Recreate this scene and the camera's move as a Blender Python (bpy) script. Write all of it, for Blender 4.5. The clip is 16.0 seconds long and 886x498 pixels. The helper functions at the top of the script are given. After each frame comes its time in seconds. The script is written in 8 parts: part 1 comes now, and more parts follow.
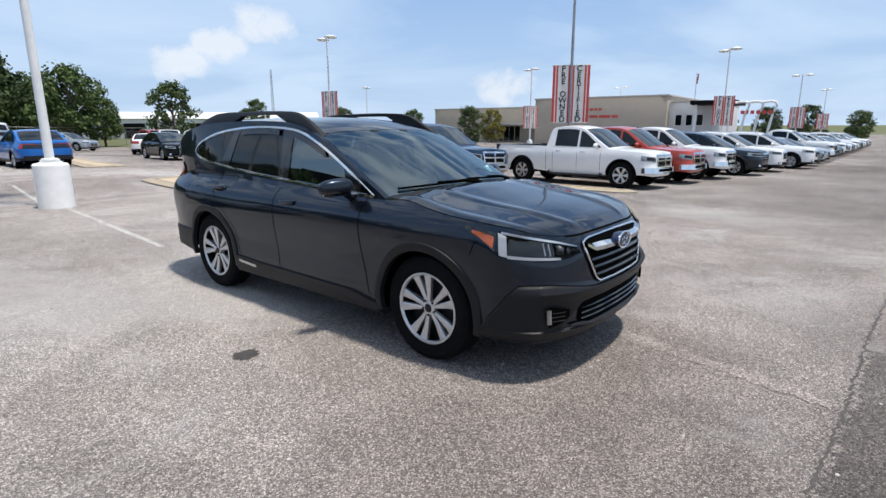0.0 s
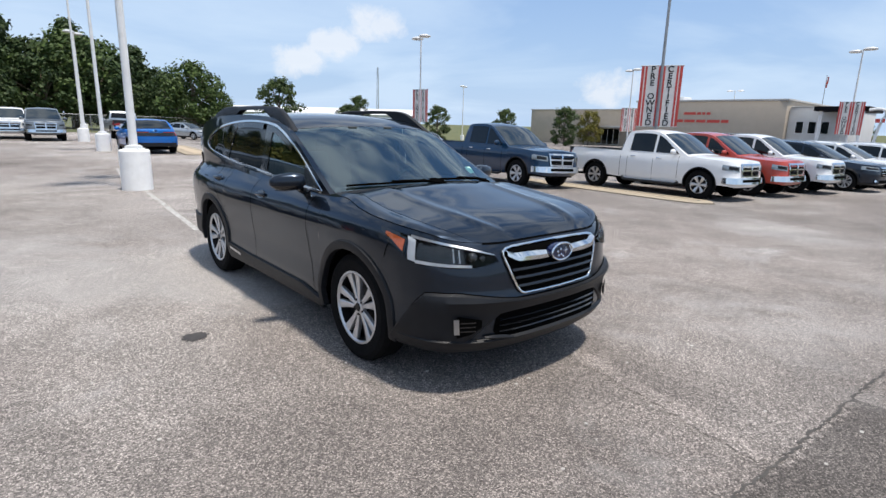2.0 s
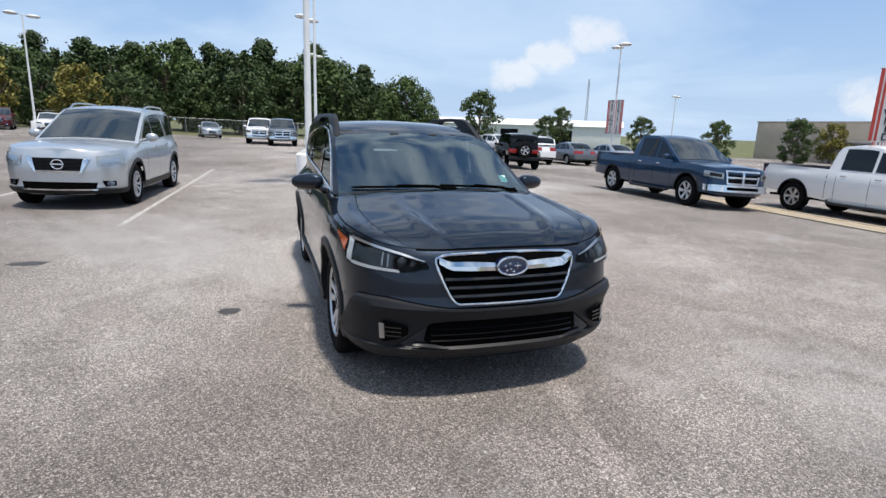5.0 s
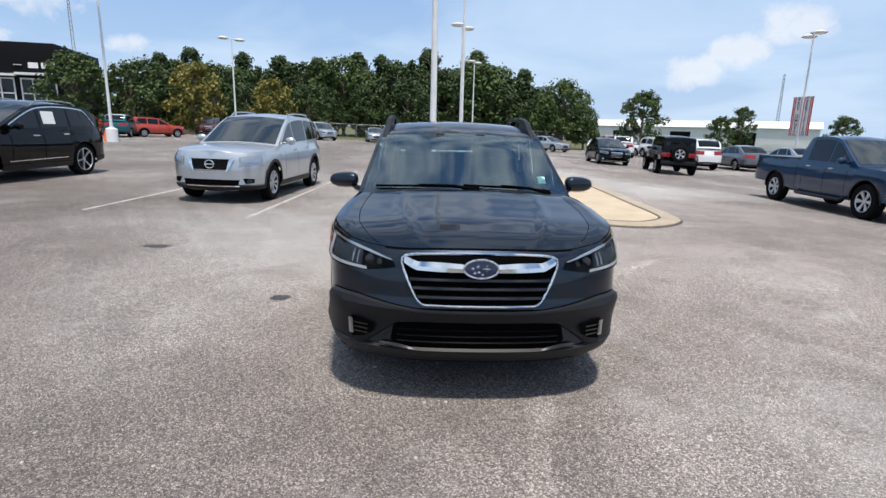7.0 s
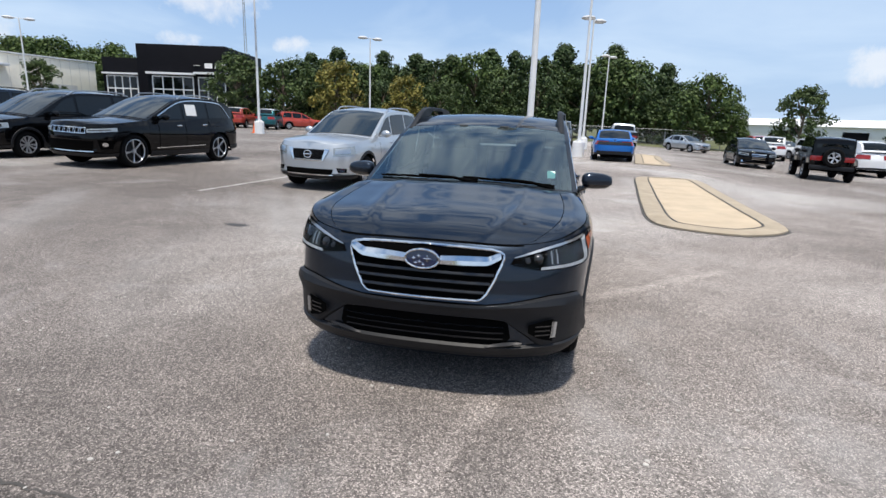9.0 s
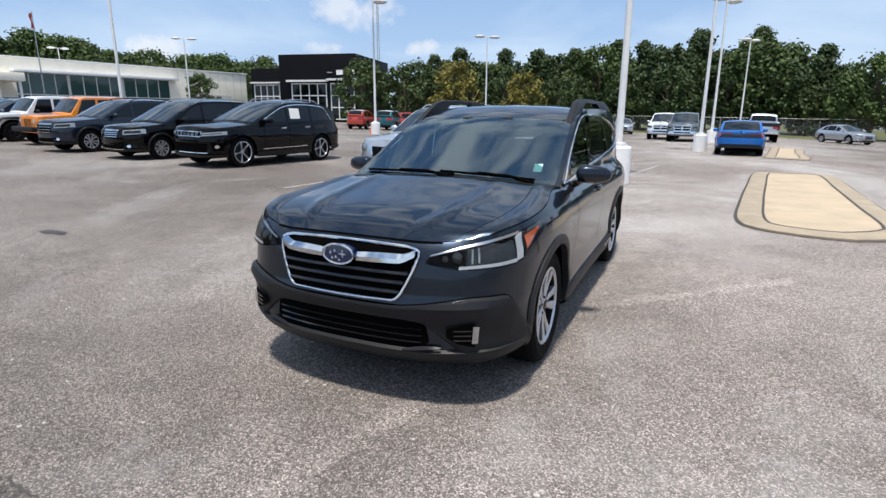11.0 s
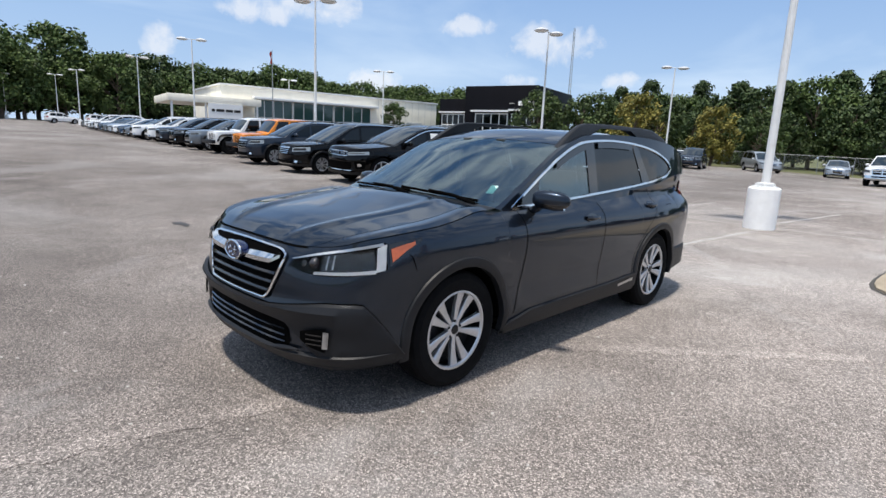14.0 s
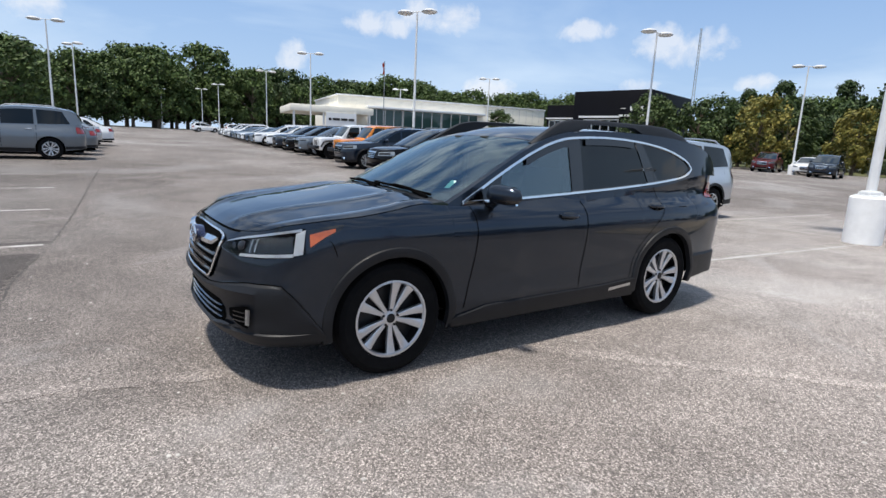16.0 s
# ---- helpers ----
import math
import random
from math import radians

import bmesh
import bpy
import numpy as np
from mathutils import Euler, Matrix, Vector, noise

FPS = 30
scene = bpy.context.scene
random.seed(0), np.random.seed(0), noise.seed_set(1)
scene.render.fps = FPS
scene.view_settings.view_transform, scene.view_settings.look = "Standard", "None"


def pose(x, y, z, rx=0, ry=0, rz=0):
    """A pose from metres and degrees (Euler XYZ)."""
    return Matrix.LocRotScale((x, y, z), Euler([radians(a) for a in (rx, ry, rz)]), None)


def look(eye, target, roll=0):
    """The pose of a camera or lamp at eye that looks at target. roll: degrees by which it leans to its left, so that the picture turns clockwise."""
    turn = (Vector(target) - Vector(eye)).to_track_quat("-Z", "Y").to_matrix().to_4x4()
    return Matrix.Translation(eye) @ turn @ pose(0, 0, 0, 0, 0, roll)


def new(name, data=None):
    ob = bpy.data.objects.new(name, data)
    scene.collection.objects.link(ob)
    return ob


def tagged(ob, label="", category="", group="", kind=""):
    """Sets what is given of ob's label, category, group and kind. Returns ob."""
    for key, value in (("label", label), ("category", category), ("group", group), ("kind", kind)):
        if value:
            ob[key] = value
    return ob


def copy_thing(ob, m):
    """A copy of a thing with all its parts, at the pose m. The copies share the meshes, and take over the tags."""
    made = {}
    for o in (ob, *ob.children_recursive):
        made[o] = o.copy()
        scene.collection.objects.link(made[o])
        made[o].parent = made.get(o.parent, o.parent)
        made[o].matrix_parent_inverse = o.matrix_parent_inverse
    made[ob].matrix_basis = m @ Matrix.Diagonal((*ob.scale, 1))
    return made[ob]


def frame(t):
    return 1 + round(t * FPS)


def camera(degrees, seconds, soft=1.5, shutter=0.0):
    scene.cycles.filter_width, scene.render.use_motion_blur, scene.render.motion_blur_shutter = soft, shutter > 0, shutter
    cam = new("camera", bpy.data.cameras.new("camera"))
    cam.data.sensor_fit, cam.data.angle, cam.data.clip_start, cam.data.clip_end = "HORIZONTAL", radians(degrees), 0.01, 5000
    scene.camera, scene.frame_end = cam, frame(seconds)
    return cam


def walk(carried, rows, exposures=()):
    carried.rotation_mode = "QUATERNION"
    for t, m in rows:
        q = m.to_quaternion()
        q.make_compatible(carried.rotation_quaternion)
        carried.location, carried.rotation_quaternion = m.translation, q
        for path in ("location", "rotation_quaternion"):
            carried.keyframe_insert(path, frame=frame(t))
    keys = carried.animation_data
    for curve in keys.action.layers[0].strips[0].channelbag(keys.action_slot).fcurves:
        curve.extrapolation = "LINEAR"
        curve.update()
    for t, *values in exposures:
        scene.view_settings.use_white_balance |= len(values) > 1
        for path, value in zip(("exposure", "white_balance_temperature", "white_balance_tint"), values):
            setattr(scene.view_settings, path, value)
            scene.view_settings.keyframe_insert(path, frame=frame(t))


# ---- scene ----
from mathutils.bvhtree import BVHTree

cam = camera(78.7, 16.0)
PATH = [
    (0, (0.016, 0.259, 1.55), (-1.227, 1.761, 1.105), -0.2),
    (0.5, (0.188, 0.473, 1.561), (-1.127, 1.911, 1.109), 0.1),
    (1, (0.353, 0.662, 1.575), (-1.019, 2.043, 1.119), 0.6),
    (1.5, (0.537, 0.861, 1.548), (-0.892, 2.186, 1.099), 1.0),
    (2, (0.703, 1.059, 1.559), (-0.782, 2.32, 1.108), 1.4),
    (2.5, (0.847, 1.254, 1.54), (-0.704, 2.438, 1.104), 1.8),
    (3, (0.955, 1.5, 1.544), (-0.664, 2.594, 1.117), 1.8),
    (3.5, (1.035, 1.721, 1.561), (-0.646, 2.716, 1.134), 1.6),
    (3.7, (1.13, 1.807, 1.562), (-0.578, 2.758, 1.14), 1.7),
    (5.8, (1.423, 2.766, 1.564), (-0.483, 3.179, 1.121), 1.4),
    (6, (1.413, 2.886, 1.564), (-0.506, 3.238, 1.123), 1.2),
    (6.5, (1.467, 3.129, 1.54), (-0.474, 3.342, 1.111), 1.4),
    (7, (1.537, 3.39, 1.554), (-0.415, 3.462, 1.12), 1.4),
    (7.5, (1.561, 3.622, 1.554), (-0.389, 3.575, 1.112), 1.9),
    (8, (1.53, 3.873, 1.529), (-0.413, 3.708, 1.083), 2.2),
    (8.5, (1.488, 4.131, 1.562), (-0.437, 3.845, 1.101), 1.9),
    (9, (1.454, 4.385, 1.539), (-0.453, 3.991, 1.08), 2.1),
    (9.2, (1.407, 4.465, 1.522), (-0.491, 4.035, 1.062), 2.3),
    (11.3, (0.902, 5.505, 1.51), (-0.829, 4.618, 1.043), 0.4),
    (11.5, (0.867, 5.596, 1.495), (-0.845, 4.669, 1.035), 0.6),
    (12, (0.728, 5.829, 1.466), (-0.931, 4.803, 1.024), 0.8),
    (12.5, (0.582, 6.063, 1.487), (-1.016, 4.945, 1.046), 1.2),
    (13, (0.427, 6.26, 1.453), (-1.115, 5.057, 1.035), 1.6),
    (13.5, (0.233, 6.464, 1.451), (-1.242, 5.174, 1.051), 2.0),
    (14, (0.057, 6.669, 1.466), (-1.355, 5.306, 1.081), 2.6),
    (14.5, (-0.11, 6.895, 1.434), (-1.449, 5.454, 1.075), 2.7),
    (15, (-0.278, 7.107, 1.456), (-1.541, 5.601, 1.083), 2.8),
    (15.5, (-0.459, 7.268, 1.427), (-1.647, 5.702, 1.054), 2.8),
    (16, (-0.689, 7.391, 1.43), (-1.798, 5.77, 1.053), 2.6),
]
walk(cam, [(t, look(eye, target, roll)) for t, eye, target, roll in PATH])

# ---- world, sun, exposure ----
SUN_ELEV, SUN_ROT = 75.0, 77.0
sun = new("sun", bpy.data.lights.new("sun", "SUN"))
sun.data.energy, sun.data.angle, sun.data.color = 4.9, radians(5.0), (1.0, 0.93, 0.84)
SUN_DIR = Vector((math.cos(radians(SUN_ELEV)) * math.sin(radians(SUN_ROT)), math.cos(radians(SUN_ELEV)) * math.cos(radians(SUN_ROT)), math.sin(radians(SUN_ELEV))))
sun.matrix_world = look(SUN_DIR * 50, (0, 0, 0))
scene.view_settings.exposure = 0.0


def node(nt, kind, **inputs):
    n = nt.nodes.new(kind)
    for key, value in inputs.items():
        n.inputs[key.replace("_", " ")].default_value = value
    return n


def ramp(nt, fac, stops):
    n = nt.nodes.new("ShaderNodeValToRGB")
    els = n.color_ramp.elements
    while len(els) < len(stops):
        els.new(0.5)
    for e, (p, c) in zip(els, stops):
        e.position, e.color = p, (*c, 1) if len(c) == 3 else c
    nt.links.new(fac, n.inputs[0])
    return n.outputs[0]


def mixc(nt, fac, a, b, blend="MIX"):
    n = nt.nodes.new("ShaderNodeMix")
    n.data_type, n.blend_type = "RGBA", blend
    for sock, v in ((n.inputs[0], fac), (n.inputs[6], a), (n.inputs[7], b)):
        if isinstance(v, (int, float)):
            sock.default_value = v
        elif isinstance(v, tuple):
            sock.default_value = (*v, 1)
        else:
            nt.links.new(v, sock)
    return n.outputs[2]


def math_node(nt, op, a, b=0.0):
    n = nt.nodes.new("ShaderNodeMath")
    n.operation = op
    for sock, v in ((n.inputs[0], a), (n.inputs[1], b)):
        if isinstance(v, (int, float)):
            sock.default_value = v
        else:
            nt.links.new(v, sock)
    return n.outputs[0]


world = bpy.data.worlds.new("sky")
scene.world = world
world.use_nodes = True
nt = world.node_tree
nt.nodes.clear()
sky = nt.nodes.new("ShaderNodeTexSky")
sky.sky_type, sky.sun_disc = "NISHITA", False
sky.sun_elevation, sky.sun_rotation = radians(SUN_ELEV), radians(SUN_ROT)
sky.air_density, sky.dust_density, sky.ozone_density = 1.0, 1.2, 1.0
co = nt.nodes.new("ShaderNodeTexCoord")
sep = nt.nodes.new("ShaderNodeSeparateXYZ")
nt.links.new(co.outputs["Generated"], sep.inputs[0])
up = math_node(nt, "MAXIMUM", sep.outputs[2], 0.0)
den = math_node(nt, "ADD", up, 0.16)
comb = nt.nodes.new("ShaderNodeCombineXYZ")
nt.links.new(math_node(nt, "DIVIDE", sep.outputs[0], den), comb.inputs[0])
nt.links.new(math_node(nt, "DIVIDE", sep.outputs[1], den), comb.inputs[1])
n1 = node(nt, "ShaderNodeTexNoise", Scale=0.62, Detail=9.0, Roughness=0.52, Distortion=0.5)
n2 = node(nt, "ShaderNodeTexNoise", Scale=16.0, Detail=9.0, Roughness=0.62, Distortion=0.25)
nt.links.new(comb.outputs[0], n1.inputs["Vector"])
nt.links.new(co.outputs["Generated"], n2.inputs["Vector"])
veil = ramp(nt, n1.outputs[0], [(0.42, (0, 0, 0)), (0.62, (1, 1, 1))])
# heaped clouds: direction, half width, half height
HEAPS = [(-0.897, 0.43, 0.10, 0.05, 0.030), (-0.865, 0.485, 0.125, 0.05, 0.028), (-0.827, 0.538, 0.163, 0.05, 0.034), (-0.55, 0.83, 0.066, 0.06, 0.03),
         (-0.818, -0.549, 0.173, 0.075, 0.035), (-0.618, -0.779, 0.102, 0.04, 0.025), (-0.885, -0.451, 0.116, 0.035, 0.018), (-0.79, -0.603, 0.112, 0.04, 0.015),
         (-0.524, -0.827, 0.21, 0.07, 0.03), (-0.45, -0.87, 0.20, 0.055, 0.026), (-0.319, -0.938, 0.136, 0.035, 0.03), (-0.72, -0.66, 0.20, 0.05, 0.02), (0.35, 0.93, 0.09, 0.08, 0.03), (0.1, -0.98, 0.18, 0.10, 0.04), (0.9, 0.3, 0.16, 0.12, 0.05), (0.6, -0.75, 0.25, 0.14, 0.05)]
puff = None
for hx, hy, hz, rw, rh in HEAPS:
    hlen = math.hypot(hx, hy)
    side = math_node(nt, "ADD", math_node(nt, "MULTIPLY", sep.outputs[0], -hy / hlen), math_node(nt, "MULTIPLY", sep.outputs[1], hx / hlen))
    ahead = math_node(nt, "ADD", math_node(nt, "MULTIPLY", sep.outputs[0], hx / hlen), math_node(nt, "MULTIPLY", sep.outputs[1], hy / hlen))
    behind = math_node(nt, "MULTIPLY", math_node(nt, "LESS_THAN", ahead, 0.0), 50.0)
    q = math_node(nt, "ADD", math_node(nt, "POWER", math_node(nt, "ABSOLUTE", math_node(nt, "DIVIDE", side, rw)), 2.0), math_node(nt, "POWER", math_node(nt, "ABSOLUTE", math_node(nt, "DIVIDE", math_node(nt, "SUBTRACT", sep.outputs[2], hz), rh)), 2.0))
    q = math_node(nt, "SUBTRACT", math_node(nt, "SUBTRACT", 1.0, q), behind)
    puff = q if puff is None else math_node(nt, "MAXIMUM", puff, q)
lump = math_node(nt, "ADD", math_node(nt, "MAXIMUM", puff, -2.0), math_node(nt, "MULTIPLY", math_node(nt, "SUBTRACT", n2.outputs[0], 0.5), 4.2))
puff = ramp(nt, lump, [(0.0, (0, 0, 0)), (0.85, (1, 1, 1))])
haze = ramp(nt, up, [(0.0, (0.80, 0.80, 0.80)), (0.10, (0.45, 0.45, 0.45)), (0.3, (0.10, 0.10, 0.10)), (1.0, (0, 0, 0))])
bg = nt.nodes.new("ShaderNodeBackground")
bg.inputs["Strength"].default_value = 0.125
c = mixc(nt, 0.5, sky.outputs[0], (1.9, 3.8, 7.6))
c = mixc(nt, haze, c, (4.6, 6.0, 7.9))
c = mixc(nt, math_node(nt, "MULTIPLY", veil, 0.55), c, (5.8, 7.0, 8.4))
n3 = node(nt, "ShaderNodeTexNoise", Scale=5.6, Detail=8.0, Roughness=0.58, Distortion=0.5)
nt.links.new(comb.outputs[0], n3.inputs["Vector"])
bank = ramp(nt, n3.outputs[0], [(0.41, (0, 0, 0)), (0.60, (1, 1, 1))])
high = ramp(nt, up, [(0.30, (0, 0, 0)), (0.45, (1, 1, 1))])
c = mixc(nt, high, c, mixc(nt, 0.9, c, (1.1, 2.2, 4.4)))
c = mixc(nt, math_node(nt, "MULTIPLY", math_node(nt, "MULTIPLY", bank, high), 0.9), c, (7.2, 8.0, 9.0))
c = mixc(nt, math_node(nt, "MULTIPLY", puff, 0.55), c, (8.0, 8.0, 8.1))
nt.links.new(c, bg.inputs["Color"])
wo = nt.nodes.new("ShaderNodeOutputWorld")
nt.links.new(bg.outputs[0], wo.inputs[0])


# ---- materials ----
def material(name, color, rough=0.5, metal=0.0, coat=0.0, vary=0.0, scale=8.0, bump=0.0, bump_scale=60.0, spec=0.5, flake=0.0, rand=0.0, trans=0.0, emit=0.0, dirt=None, ior=1.5, coat_ior=1.5):
    m = bpy.data.materials.new(name)
    m.use_nodes = True
    nt = m.node_tree
    b = nt.nodes["Principled BSDF"]
    b.inputs["Base Color"].default_value = (*color, 1)
    b.inputs["Roughness"].default_value, b.inputs["Metallic"].default_value = rough, metal
    b.inputs["Coat Weight"].default_value, b.inputs["Coat Roughness"].default_value = coat, 0.03
    b.inputs["Specular IOR Level"].default_value, b.inputs["IOR"].default_value = spec, ior
    b.inputs["Transmission Weight"].default_value, b.inputs["Coat IOR"].default_value = trans, coat_ior
    if emit:
        b.inputs["Emission Color"].default_value, b.inputs["Emission Strength"].default_value = (*color, 1), emit
    tc = nt.nodes.new("ShaderNodeTexCoord")
    col = None
    if vary:
        n = node(nt, "ShaderNodeTexNoise", Scale=scale, Detail=6.0, Roughness=0.6)
        nt.links.new(tc.outputs["Object"], n.inputs["Vector"])
        lo, hi = tuple(v * (1 - vary) for v in color), tuple(min(1, v * (1 + vary)) for v in color)
        col = ramp(nt, n.outputs[0], [(0.3, lo), (0.7, hi)])
    if dirt:
        n = node(nt, "ShaderNodeTexNoise", Scale=dirt[1], Detail=8.0, Roughness=0.65)
        nt.links.new(tc.outputs["Object"], n.inputs["Vector"])
        f = ramp(nt, n.outputs[0], [(0.5, (0, 0, 0)), (0.75, (1, 1, 1))])
        col = mixc(nt, math_node(nt, "MULTIPLY", f, dirt[2]), col if col else color, dirt[0])
    if rand:
        oi = nt.nodes.new("ShaderNodeObjectInfo")
        f = ramp(nt, oi.outputs["Random"], [(0, (1 - rand,) * 3), (1, (1 + rand,) * 3)])
        col = mixc(nt, 1.0, col if col else color, f, "MULTIPLY")
    if flake:
        n = node(nt, "ShaderNodeTexNoise", Scale=900.0, Detail=2.0)
        nt.links.new(tc.outputs["Object"], n.inputs["Vector"])
        f = ramp(nt, n.outputs[0], [(0.45, (1 - flake,) * 3), (0.6, (1 + flake,) * 3)])
        col = mixc(nt, 1.0, col if col else color, f, "MULTIPLY")
    if col:
        nt.links.new(col, b.inputs["Base Color"])
    if bump:
        n = node(nt, "ShaderNodeTexNoise", Scale=bump_scale, Detail=5.0, Roughness=0.6)
        nt.links.new(tc.outputs["Object"], n.inputs["Vector"])
        bp = node(nt, "ShaderNodeBump", Strength=bump, Distance=0.02)
        nt.links.new(n.outputs[0], bp.inputs["Height"])
        nt.links.new(bp.outputs[0], b.inputs["Normal"])
    return m


def paint(name, color, metal=0.0, rough=0.35):
    return material(name, color, rough, metal, coat=0.9, spec=0.2, vary=0.03, scale=2.0)


